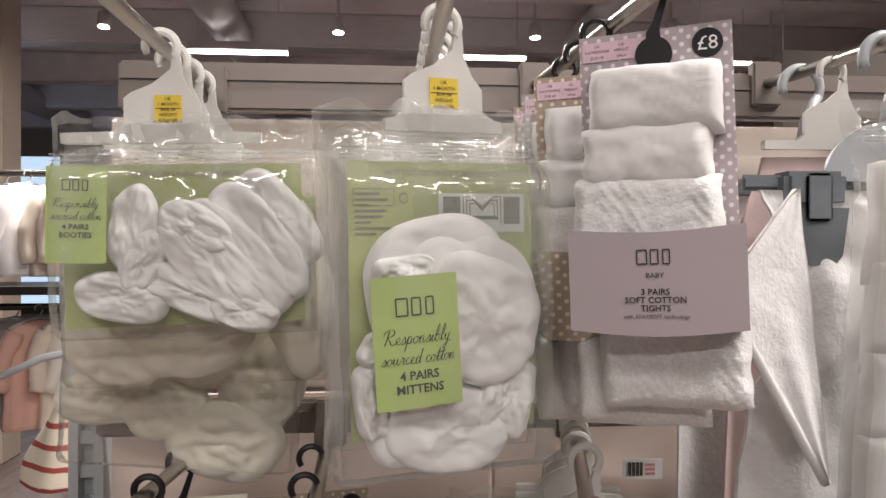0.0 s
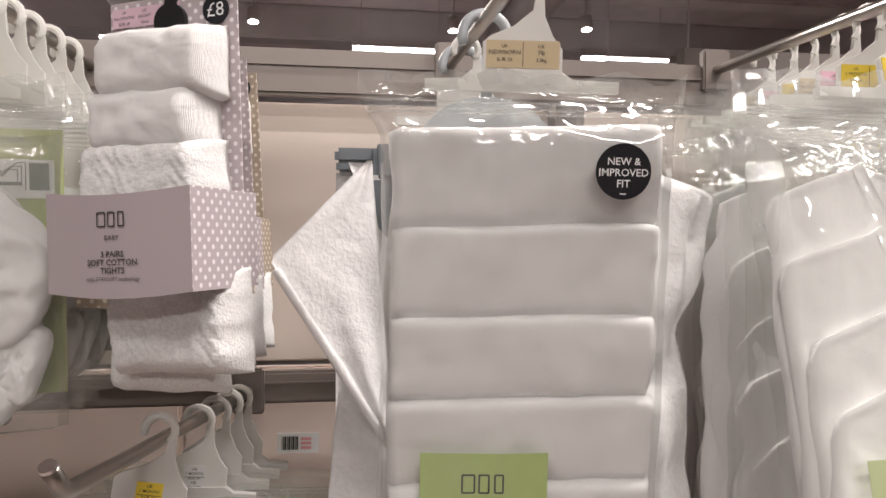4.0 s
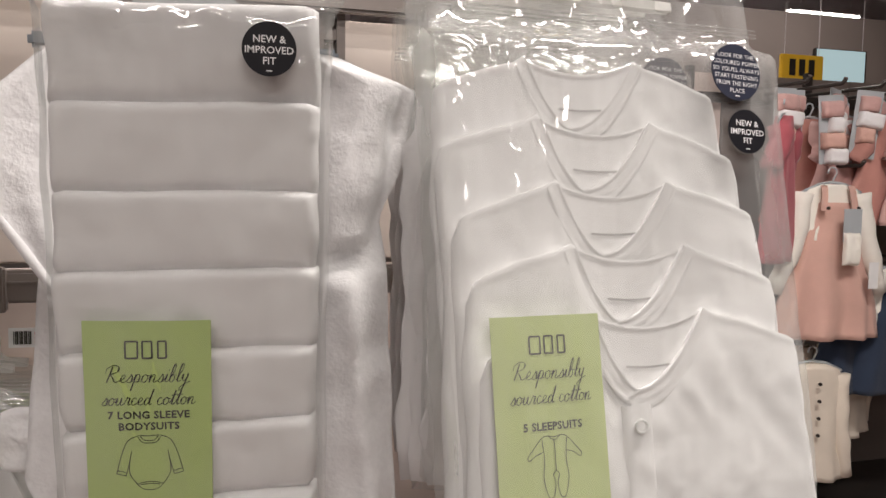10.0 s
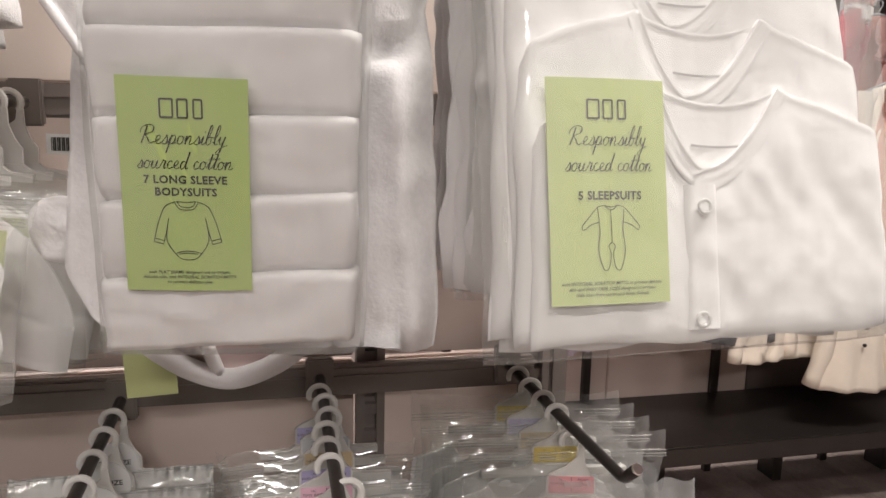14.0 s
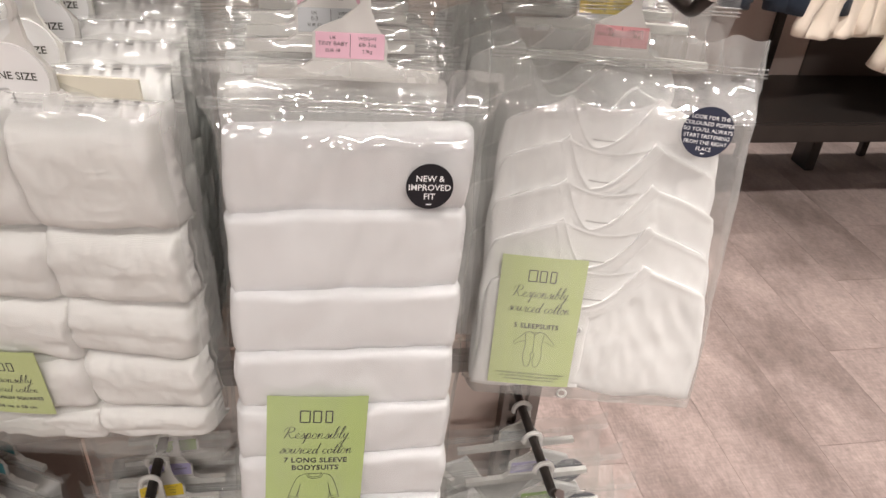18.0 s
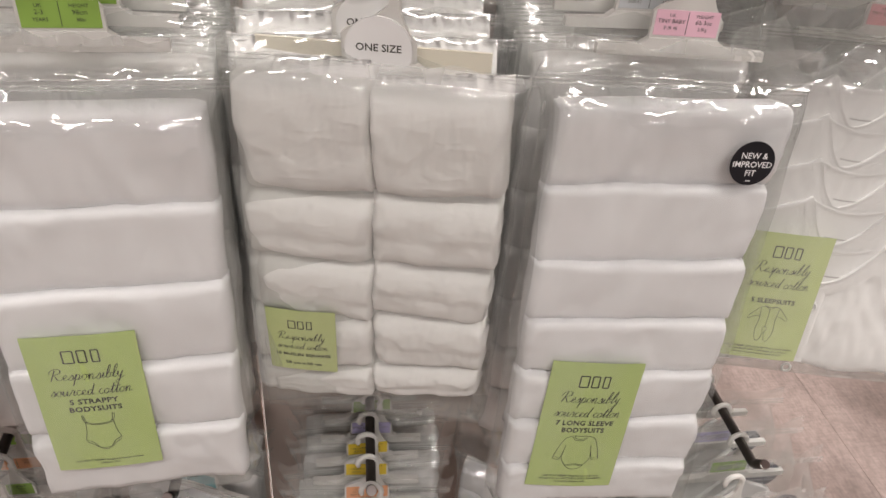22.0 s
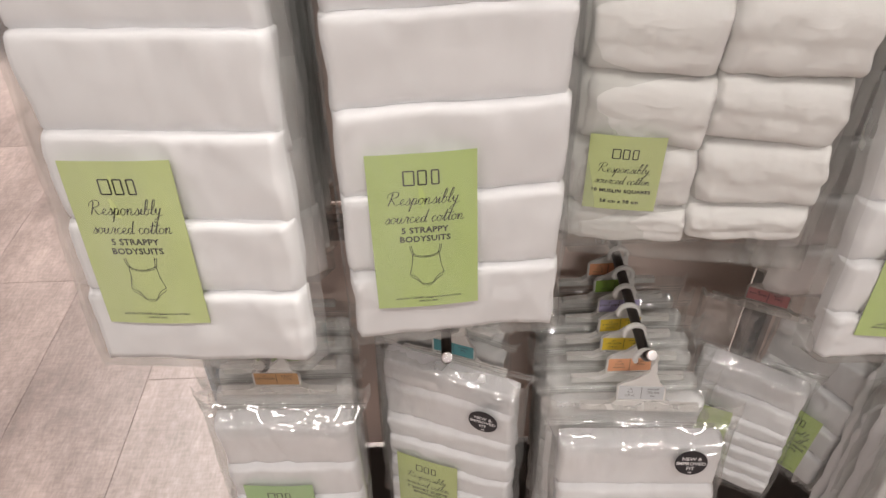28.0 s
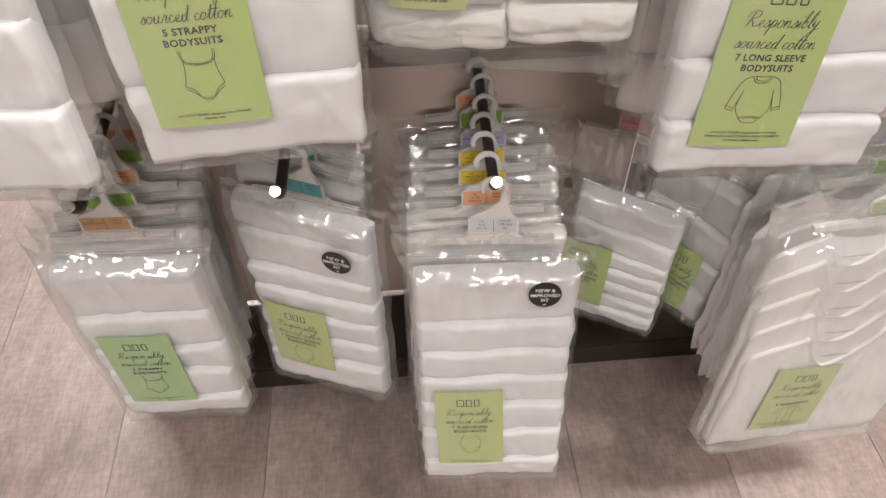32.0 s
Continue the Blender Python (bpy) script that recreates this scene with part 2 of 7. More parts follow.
GREEN_LIGHT = surface("light_green_card", (0.52, 0.60, 0.26), 0.5, 500, 0.2, 0.2, 0.04, 15)
GREEN_MINT = surface("mint_green_card", (0.38, 0.56, 0.27), 0.5, 500, 0.2, 0.2, 0.04, 15)
GREEN_PALE = surface("pale_green_card", (0.48, 0.53, 0.25), 0.5, 500, 0.2, 0.2, 0.05, 12)
INK = surface("dark_print", (0.05, 0.05, 0.04), 0.6, 300, 0.1, 0.1)
# flat grey that paints the shadow line along the back neck seam
SEAM_SHADE = surface("neck_seam_shade_line", (0.42, 0.41, 0.40), 0.8, 300, 0.2, 0.2)
GREY_INK = surface("grey_print", (0.25, 0.27, 0.24), 0.5, 300, 0.1, 0.1)
WHITE_INK = surface("white_print", (0.85, 0.85, 0.85), 0.5, 300, 0.1, 0.1)
BLACK = surface("black_sticker", (0.012, 0.012, 0.016), 0.35, 300, 0.1, 0.1)
NAVY_STICKER = surface("navy_sticker", (0.03, 0.035, 0.06), 0.35, 300, 0.1, 0.1)
HANGER = surface("white_hanger_plastic", (0.84, 0.83, 0.80), 0.3, 250, 0.15, 0.2, 0.02, transl=0.35)
GREY_PLASTIC = surface("grey_plastic", (0.17, 0.19, 0.21), 0.4, 400, 0.15, 0.2)
PALE_GREY = surface("pale_grey_plastic", (0.42, 0.45, 0.47), 0.4, 400, 0.15, 0.2)
BLACK_PLASTIC = surface("black_plastic", (0.012, 0.012, 0.013), 0.35, 400, 0.15, 0.2)
STEEL = surface("brushed_steel", (0.45, 0.42, 0.39), 0.28, 700, 0.2, 0.3, 0.05, metal=1.0)
BRONZE = surface("dark_bronze_metal", (0.06, 0.052, 0.047), 0.35, 700, 0.2, 0.2, 0.1, metal=0.6)
CHROME = surface("chrome_cap", (0.85, 0.84, 0.82), 0.12, 700, 0.1, 0.1, metal=1.0)
RAIL = surface("taupe_rail_metal", (0.27, 0.235, 0.215), 0.4, 600, 0.15, 0.2, 0.06, metal=0.3)
BOARD = surface("blush_back_panel", (0.74, 0.62, 0.555), 0.55, 250, 0.3, 0.2, 0.05, 6)
BOARD_PALE = surface("pale_back_panel", (0.76, 0.67, 0.60), 0.5, 250, 0.3, 0.2, 0.05, 6)
LILAC = surface("lilac_card", (0.46, 0.40, 0.42), 0.6, 500, 0.15, 0.2, 0.03)
LILAC_DOT = dotted("lilac_dotted_card", (0.45, 0.39, 0.41), (0.76, 0.73, 0.74))
BEIGE_DOT = dotted("beige_dotted_card", (0.42, 0.34, 0.26), (0.74, 0.68, 0.58))
PINK_PALE = surface("pale_pink_print", (0.72, 0.52, 0.60), 0.5, 300, 0.1, 0.1)
CARD_CREAM = surface("cream_card", (0.74, 0.70, 0.58), 0.6, 400, 0.2, 0.2)
TAG = {
    "yellow": surface("yellow_tag", (0.78, 0.58, 0.06), 0.45, 300, 0.1, 0.1),
    "beige": surface("beige_tag", (0.62, 0.50, 0.32), 0.45, 300, 0.1, 0.1),
    "pink": surface("pink_tag", (0.82, 0.52, 0.62), 0.45, 300, 0.1, 0.1),
    "green": surface("green_tag", (0.26, 0.42, 0.08), 0.45, 300, 0.1, 0.1),
    "lilac": surface("lilac_tag", (0.52, 0.48, 0.72), 0.45, 300, 0.1, 0.1),
    "orange": surface("orange_tag", (0.80, 0.40, 0.22), 0.45, 300, 0.1, 0.1),
    "tan": surface("tan_tag", (0.50, 0.30, 0.14), 0.45, 300, 0.1, 0.1),
    "grey": surface("grey_tag", (0.55, 0.57, 0.58), 0.45, 300, 0.1, 0.1),
    "white": surface("white_tag", (0.82, 0.82, 0.81), 0.45, 300, 0.1, 0.1),
    "teal": surface("teal_tag", (0.10, 0.34, 0.38), 0.45, 300, 0.1, 0.1),
    "rose": surface("rose_tag", (0.75, 0.36, 0.38), 0.45, 300, 0.1, 0.1),
}

# ---- building helpers ----


class Geo:
    """Collects vertices, faces and their material slots for one mesh."""

    def __init__(self):
        self.v, self.f, self.m = [], [], []

    def add(self, verts, faces, slot=0, m=None):
        n = len(self.v)
        self.v += [tuple(m @ Vector(p)) for p in verts] if m else [tuple(p) for p in verts]
        self.f += [tuple(i + n for i in f) for f in faces]
        self.m += [slot] * len(faces)
        return self

    def box(self, x0, x1, y0, y1, z0, z1, slot=0, m=None):
        v = [(x, y, z) for z in (z0, z1) for y in (y0, y1) for x in (x0, x1)]
        f = [(0, 2, 3, 1), (4, 5, 7, 6), (0, 1, 5, 4), (2, 6, 7, 3), (0, 4, 6, 2), (1, 3, 7, 5)]
        return self.add(v, f, slot, m)

    def prism(self, outline, y0, y1, slot=0, m=None):
        """An outline of (x, z), anticlockwise seen from the front (-y), given thickness from y0 (front) to y1."""
        n = len(outline)
        v = [(x, y0, z) for x, z in outline] + [(x, y1, z) for x, z in outline]
        f = [tuple(range(n)), tuple(range(2 * n - 1, n - 1, -1))]
        f += [(i, i + n, (i + 1) % n + n, (i + 1) % n) for i in range(n)]
        return self.add(v, f, slot, m)

    def disc(self, cx, cz, r, y0, y1, slot=0, n=28, m=None):
        return self.prism([(cx + r * math.cos(a), cz + r * math.sin(a)) for a in (2 * math.pi * k / n for k in range(n))], y0, y1, slot, m)

    def tube(self, path, r, n=10, slot=0, caps=True, closed=False, m=None):
        pts = [Vector(p) for p in path]
        rs = r if isinstance(r, (list, tuple)) else [r] * len(pts)
        v, f, up = [], [], None
        for i, p in enumerate(pts):
            a, b = pts[i - 1 if i or closed else 0], pts[(i + 1) % len(pts) if i < len(pts) - 1 or closed else i]
            d = (b - a).normalized()
            if up is None:
                up = d.orthogonal().normalized()
            up = (up - d * up.dot(d)).normalized()
            side = d.cross(up)
            v += [tuple(p + (up * math.cos(q) + side * math.sin(q)) * rs[i]) for q in (2 * math.pi * k / n for k in range(n))]
        last = len(pts) if closed else len(pts) - 1
        for i in range(last):
            j = (i + 1) % len(pts)
            f += [(i * n + k, i * n + (k + 1) % n, j * n + (k + 1) % n, j * n + k) for k in range(n)]
        if caps and not closed:
            f += [tuple(range(n - 1, -1, -1)), tuple(range(len(v) - n, len(v)))]
        return self.add(v, f, slot, m)

    def grid(self, fn, nu, nv, slot=0, m=None):
        v = [fn(i / nu, j / nv) for j in range(nv + 1) for i in range(nu + 1)]
        f = [(j * (nu + 1) + i, (j + 1) * (nu + 1) + i, (j + 1) * (nu + 1) + i + 1, j * (nu + 1) + i + 1) for j in range(nv) for i in range(nu)]
        return self.add(v, f, slot, m)

    def stroke(self, pts, width, y, slot=0, closed=False, m=None):
        """A thin printed line through (x, z) points."""
        pts = list(pts) + ([pts[0]] if closed else [])
        for (x0, z0), (x1, z1) in zip(pts, pts[1:]):
            dx, dz = x1 - x0, z1 - z0
            k = width / 2 / (math.hypot(dx, dz) or 1)
            nx, nz = -dz * k, dx * k
            self.add([(x0 - nx, y, z0 - nz), (x1 - nx, y, z1 - nz), (x1 + nx, y, z1 + nz), (x0 + nx, y, z0 + nz)], [(0, 1, 2, 3)], slot, m)
        return self

    def text(self, words, x, z, size, y, slot=0, align="CENTER", shear=0.0, mirror=False, fat=0.0, m=None, space=1.0):
        v, f = letters(words, align, shear, fat, space)
        k = -1 if mirror else 1
        return self.add([(x + k * px * size, y, z + pz * size) for px, pz in v], [q if k > 0 else q[::-1] for q in f], slot, m)

    def mesh(self, name, mats, smooth=False):
        me = bpy.data.meshes.new(name)
        me.from_pydata(self.v, [], self.f)
        for mt in mats if isinstance(mats, (list, tuple)) else [mats]:
            me.materials.append(mt)
        me.polygons.foreach_set("material_index", self.m)
        if smooth:
            me.polygons.foreach_set("use_smooth", [True] * len(self.f))
        me.update()
        return me


LETTERS = {}


def letters(words, align, shear, fat, space):
    """Flat outlines of words in the built-in font, one unit high."""
    key = (words, align, shear, fat, space)
    if key not in LETTERS:
        cu = bpy.data.curves.new("lettering", "FONT")
        cu.body, cu.align_x, cu.shear, cu.resolution_u, cu.offset, cu.space_character = words, align, shear, 2, fat, space
        ob = bpy.data.objects.new("lettering", cu)
        me = bpy.data.meshes.new_from_object(ob)
        LETTERS[key] = ([(v.co.x, v.co.y) for v in me.vertices], [tuple(p.vertices) for p in me.polygons])
        bpy.data.objects.remove(ob)
        bpy.data.curves.remove(cu)
        bpy.data.meshes.remove(me)
    return LETTERS[key]


def part(name, geo, mats, parent, label="", smooth=False, at=None):
    """Links one mesh under a thing or a part."""
    me = geo if isinstance(geo, bpy.types.Mesh) else geo.mesh(name, mats, smooth)
    ob = new(name, me)
    ob.parent = parent
    if at is not None:
        ob.matrix_basis = at
    if label:
        ob["label"] = label
    return ob


def thing(name, m, label, category, group="", kind=""):
    ob = new(name)
    ob.empty_display_size = 0.02
    ob.matrix_basis = m
    return tagged(ob, label, category, group, kind)


def solid(name, geo, mats, label, category, m=None, group="", kind="", smooth=False):
    ob = new(name, geo.mesh(name, mats, smooth))
    if m:
        ob.matrix_basis = m
    return tagged(ob, label, category, group, kind)


def nz(x, y, z, s=1.0):
    return noise.noise(Vector((x * s, y * s, z * s)))


def bevel_box(x0, x1, y0, y1, z0, z1, r=0.003, slot=0):
    bm = bmesh.new()
    bmesh.ops.create_cube(bm, size=1)
    for v in bm.verts:
        v.co = Vector(((x0 + x1) / 2 + v.co.x * (x1 - x0), (y0 + y1) / 2 + v.co.y * (y1 - y0), (z0 + z1) / 2 + v.co.z * (z1 - z0)))
    bmesh.ops.bevel(bm, geom=bm.edges[:], offset=r, segments=2, affect="EDGES")
    g = Geo()
    bm.verts.index_update()
    g.add([v.co[:] for v in bm.verts], [tuple(v.index for v in f.verts) for f in bm.faces], slot)
    bm.free()
    return g

# ---- the display wall ----
WALL_Y = 0.745


def upright(x, top=1.72, mat=RAIL, label="slotted taupe metal upright post of the display wall"):
    """A slotted steel post that carries the rails."""
    g = Geo()
    g.box(x - 0.016, x - 0.007, 0.722, 0.745, 0.06, top)
    g.box(x + 0.007, x + 0.016, 0.722, 0.745, 0.06, top)
    g.box(x - 0.007, x + 0.007, 0.738, 0.745, 0.06, top)
    z = 0.10
    while z < top - 0.02:
        g.box(x - 0.007, x + 0.007, 0.727, 0.738, z, z + 0.012)
        z += 0.032
    solid("upright_post", g, mat, label, "post", kind="structure")


def rail(z, h, x0=-0.30, x1=0.72, y=0.715):
    g = bevel_box(x0, x1, y - 0.012, y + 0.004, z, z + h, 0.003)
    g.box(x0 + 0.002, x1 - 0.002, y - 0.0145, y - 0.0125, z + h * 0.62, z + h * 0.68)
    return solid("display_rail", g, RAIL, "flat taupe metal cross rail of the display wall", "rail", kind="structure", group="display rails")


upright(0.515)
upright(0.715)
upright(-0.275, 1.62, PALE_GREY, "pale grey galvanised slotted end post")
rail(1.694, 0.046, -0.24, 0.70)
rail(1.391, 0.032, -0.26, 0.70)
rail(1.094, 0.034, -0.26, 0.705)
rail(0.535, 0.034, -0.26, 0.705)

# back panels between the posts
panels = thing("wall_back", pose(0, 0, 0), "blush pink back panels behind the hanging baby clothes", "wall", kind="structure")
for px0, px1 in ((-0.26, 0.112), (0.116, 0.498), (0.532, 0.732)):
    for pz0, pz1, mt in ((0.07, 0.56, BOARD), (0.566, 1.12, BOARD), (1.126, 1.42, BOARD), (1.426, 1.694, BOARD_PALE)):
        part("panel", bevel_box(px0, px1, WALL_Y, WALL_Y + 0.016, pz0, pz1, 0.002), mt, panels)
part("end_trim", bevel_box(0.734, 0.756, 0.725, 0.775, 0.0, 1.72, 0.003), RAIL, panels, "taupe metal end trim")

# base plinth with its turned-down front lip
g = bevel_box(-0.262, 0.74, 0.618, 0.76, 0.03, 0.055, 0.004)
g.box(-0.262, 0.74, 0.622, 0.63, 0.0, 0.03)
solid("base_plinth", g, BRONZE, "dark metal base plinth under the display wall", "plinth", kind="structure")


def arm(a, b, mat=BRONZE, r=0.0055, up=0.016, parent=None, bracket=True):
    """A straight prong from the rail with a turned-up end and a bright cap."""
    a, b = Vector(a), Vector(b)
    d = (b - a).normalized()
    side = Vector((0, 0, 1))
    tip = [b - a + d * (0.012 * math.sin(q)) + side * (0.012 * (1 - math.cos(q))) for q in (0, 0.25, 0.5, 0.75, 1.0)]
    end = tip[-1] + (tip[-1] - tip[-2]).normalized() * up
    t = part("display_arm", Geo().tube([Vector((0, 0, 0)), (b - a) * 0.5, *tip, end], r, 12), mat, parent or panels, "dark metal display arm" if mat is BRONZE else "brushed steel display arm", smooth=True, at=Matrix.Translation(a))
    q = (end - tip[-1]).normalized()
    part("tip_cap", Geo().tube([end + q * 0.0002, end + q * 0.0022], [r * 1.02, r * 0.9], 14), CHROME, t, "bright metal end cap")
    if bracket:
        part("bracket", bevel_box(-0.015, 0.015, 0.0, 0.012, -0.022, 0.022, 0.002), RAIL, t)
    return t


ARMS_TOP = [((-0.155, 0.695, 1.712), (-0.147, 0.405, 1.702)), ((0.042, 0.695, 1.714), (0.037, 0.355, 1.703)), ((0.150, 0.695, 1.722), (0.170, 0.40, 1.722)),
            ((0.382, 0.695, 1.728), (0.377, 0.415, 1.713)), ((0.668, 0.695, 1.733), (0.655, 0.335, 1.716))]
ARMS_SECOND = [((-0.142, 0.695, 1.400), (-0.170, 0.44, 1.392)), ((-0.045, 0.695, 1.402), (-0.043, 0.47, 1.385)), ((0.185, 0.695, 1.405), (0.119, 0.405, 1.410))]
ARMS_MID = [((-0.135, 0.695, 1.11), (-0.135, 0.42, 1.095)), ((0.058, 0.695, 1.11), (0.058, 0.44, 1.098)), ((0.254, 0.695, 1.106), (0.246, 0.465, 1.082)),
            ((0.456, 0.695, 1.118), (0.456, 0.435, 1.102)), ((0.670, 0.695, 1.122), (0.716, 0.50, 1.080))]
ARMS_LOW = [((-0.135, 0.695, 0.556), (-0.124, 0.48, 0.560)), ((0.060, 0.695, 0.556), (0.056, 0.485, 0.558)), ((0.262, 0.695, 0.556), (0.256, 0.485, 0.552)),
            ((0.470, 0.695, 0.556), (0.470, 0.50, 0.556)), ((0.683, 0.695, 0.560), (0.686, 0.485, 0.558))]
for a, b in ARMS_TOP + ARMS_SECOND:
    arm(a, b, STEEL, 0.0052)
for a, b in ARMS_MID + ARMS_LOW:
    arm(a, b)

# ---- packs of baby clothes ----


def hanger_mesh(bar=0.122, yoke=0.05):
    """White plastic hook, yoke and crossbar; the arm passes through the hook at the origin."""
    g = Geo()
    hook = []
    for k in range(15):
        a = math.radians(205 - k * 17.5)
        hook.append((0.0105 * math.cos(a), 0, 0.0105 * math.sin(a) - 0.003))
    g.tube(hook, [0.0022] + [0.003] * 14, 8)
    w = yoke / 2
    outline = [(-w, -0.063), (w, -0.063), (w, -0.042), (w * 0.75, -0.034), (0.0135, -0.022), (0.0125, -0.008), (0.0075, -0.006), (0.006, -0.018), (-0.006, -0.028), (-w * 0.8, -0.034), (-w, -0.038)]
    g.prism(outline, -0.0017, 0.0017)
    b = bar / 2
    rim = [(-b, -0.0685), (b, -0.0685), (b, -0.0615), (w * 1.25, -0.0605), (w, -0.056), (-w, -0.056), (-w * 1.25, -0.0605), (-b, -0.0615)]
    g.prism(rim, -0.0035, 0.0035)
    return g.mesh("hanger", HANGER)


HANGERS = {}


def size_tag(colour, lines, right=(), w=0.046, h=0.017):
    g = Geo()
    g.box(-w / 2, w / 2, -0.0022, -0.0018, -0.054, -0.054 + h)
    k = h / 0.017
    if right:
        g.box(-0.0002, 0.0002, -0.0024, -0.0022, -0.053, -0.055 + h, 1)
    for col, cx in ((lines, -w / 4 if right else 0), (right, w / 4)):
        for n, s in enumerate(col):
            g.text(s, cx, -0.054 + h - 0.0045 * k - n * 0.0042 * k, 0.0040 * k if n == 1 else 0.0032 * k, -0.0025, 1)
    return g.mesh("size_tag", [TAG[colour], INK])


TAGS = {
    "newborn": ("beige", ("UK", "NEWBORN", "EUR 50"), ("UK", "7lb", "3.2kg")),
    "one_month": ("yellow", ("UK", "1 MONTH", "EUR 54"), ("WEIGHT", "10lb", "4.5kg")),
    "tiny": ("pink", ("UK", "TINY BABY", "EUR 48"), ("WEIGHT", "6lb 3oz", "2.8kg")),
    "two_years": ("green", ("UK", "2-3", "YEARS"), ("HEIGHT", "98cm", "38in")),
    "early": ("lilac", ("UK", "EARLY BABY"), ("UK", "WEIGHT")),
    "orange": ("orange", ("UK", "12-18", "MONTHS"), ("HEIGHT", "86cm")),
    "tan": ("tan", ("UK", "NEWBORN"), ("WEIGHT", "3.2kg")),
    "months": ("grey", ("UK", "0-3", "EUR 62"), ("WEIGHT", "13lb 4oz", "6kg")),
    "months_teal": ("teal", ("UK", "3-6"), ("WEIGHT", "8kg")),
    "months_rose": ("rose", ("UK", "TINY BABY"), ("WEIGHT", "2.8kg")),
}
TAG_MESH = {}


def add_hanger(t, tag=None, bar=0.122, one_size=False, cx=0.0):
    if bar not in HANGERS:
        HANGERS[bar] = hanger_mesh(bar)
    h = part("hanger", HANGERS[bar], None, t, at=Matrix.Translation((cx, 0, 0)))
    if one_size:
        if "one_size" not in TAG_MESH:
            g = Geo()
            g.disc(0, -0.047, 0.0225, -0.0036, -0.0019, 0, 32)
            g.text("ONE SIZE", 0, -0.048, 0.0072, -0.0038, 1, fat=0.015)
            TAG_MESH["one_size"] = g.mesh("size_disc", [TAG["white"], INK])
        part("size_disc", TAG_MESH["one_size"], None, h, "white round size disc")
    elif tag:
        if tag not in TAG_MESH:
            TAG_MESH[tag] = size_tag(*TAGS[tag])
        part("size_tag", TAG_MESH[tag], None, h, TAGS[tag][0] + " size tag")
    return h


def fold_mesh(w, h, d, seed, slant=0.0, wav=1.0, nu=36, nv=16, lip=0.0065, last=False):
    """One folded garment in a pack: a soft slab with a rounded upper fold, its lower part sinking back behind the next one; front towards -y."""
    r = random.Random(seed)
    o = r.uniform(0, 60)
    pile_o, row = (seed // 31) * 7.3, seed % 31
    crease = [(r.uniform(-0.8, 0.8), r.uniform(-0.5, 0.5), r.uniform(0.4, 1.0) * r.choice((-1, 1))) for _ in range(3)]
    g = Geo()

    def front(u, v):
        a = 2 * u - 1
        v = v * v * 0.55 + v * 0.45
        z = -v * h
        depth = d * (1.0 - 0.05 * v - 0.28 * v * v) + (0.003 if last else 0.0) * v * v
        if -z < lip:
            q = 1 + z / lip
            depth -= lip * 0.55 * (1 - math.sqrt(max(0.0, 1 - q * q)))
        if not last:
            # rolls under into a deep crease above the next one
            depth -= 0.0070 * max(0.0, (min(v, 0.82) - 0.72) / 0.10) ** 2.0
        e = max(0.0, abs(a) - 0.93) / 0.07
        depth -= d * 0.42 * (1 - math.sqrt(max(0.0, 1 - e * e)))
        depth += 0.0026 * wav * nz(a * 1.6 + pile_o, (row / 1.22 + v) * 1.3, pile_o) + 0.0016 * wav * nz(a * 4.2 + o, v * 2.6, 3.0) + 0.0009 * wav * nz(a * 11 + o, v * 5, 6.0)
        depth -= 0.0030 * wav * max(0.0, nz(a * 1.8 + v * 1.1 + o, 7.7, v * 0.8)) ** 2
        for ca, cs, ck in crease:
            depth -= 0.0017 * wav * ck * math.exp(-((a - ca - cs * v) / 0.055) ** 2) * (0.4 + 0.6 * v)
        depth -= 0.0030 * wav * math.exp(-((1 - abs(a)) / 0.13) ** 2) * abs(nz(o, v * 5 + a * 3, 4.0))
        x = a * w / 2 + 0.0030 * wav * nz(o, v * 2.2, a * 0.6 + 5) * abs(a)
        z += slant * 0.5 * a + 0.0016 * wav * nz(a * 1.4, o, 2.0) - 0.0022 * max(0.0, abs(a) - 0.9) / 0.1
        return (x, -max(0.0005, depth), z)

    g.grid(front, nu, nv)
    n = nu + 1
    ring = list(range(n)) + [j * n + nu for j in range(1, nv + 1)] + [nv * n + i for i in range(nu - 1, -1, -1)] + [j * n for j in range(nv - 1, 0, -1)]
    base = len(g.v)
    g.v += [(g.v[i][0] * 0.995, 0.0, g.v[i][2]) for i in ring]
    k = len(ring)
    g.f += [(ring[i], ring[(i + 1) % k], base + (i + 1) % k, base + i) for i in range(k)]
    g.m += [0] * k
    return g


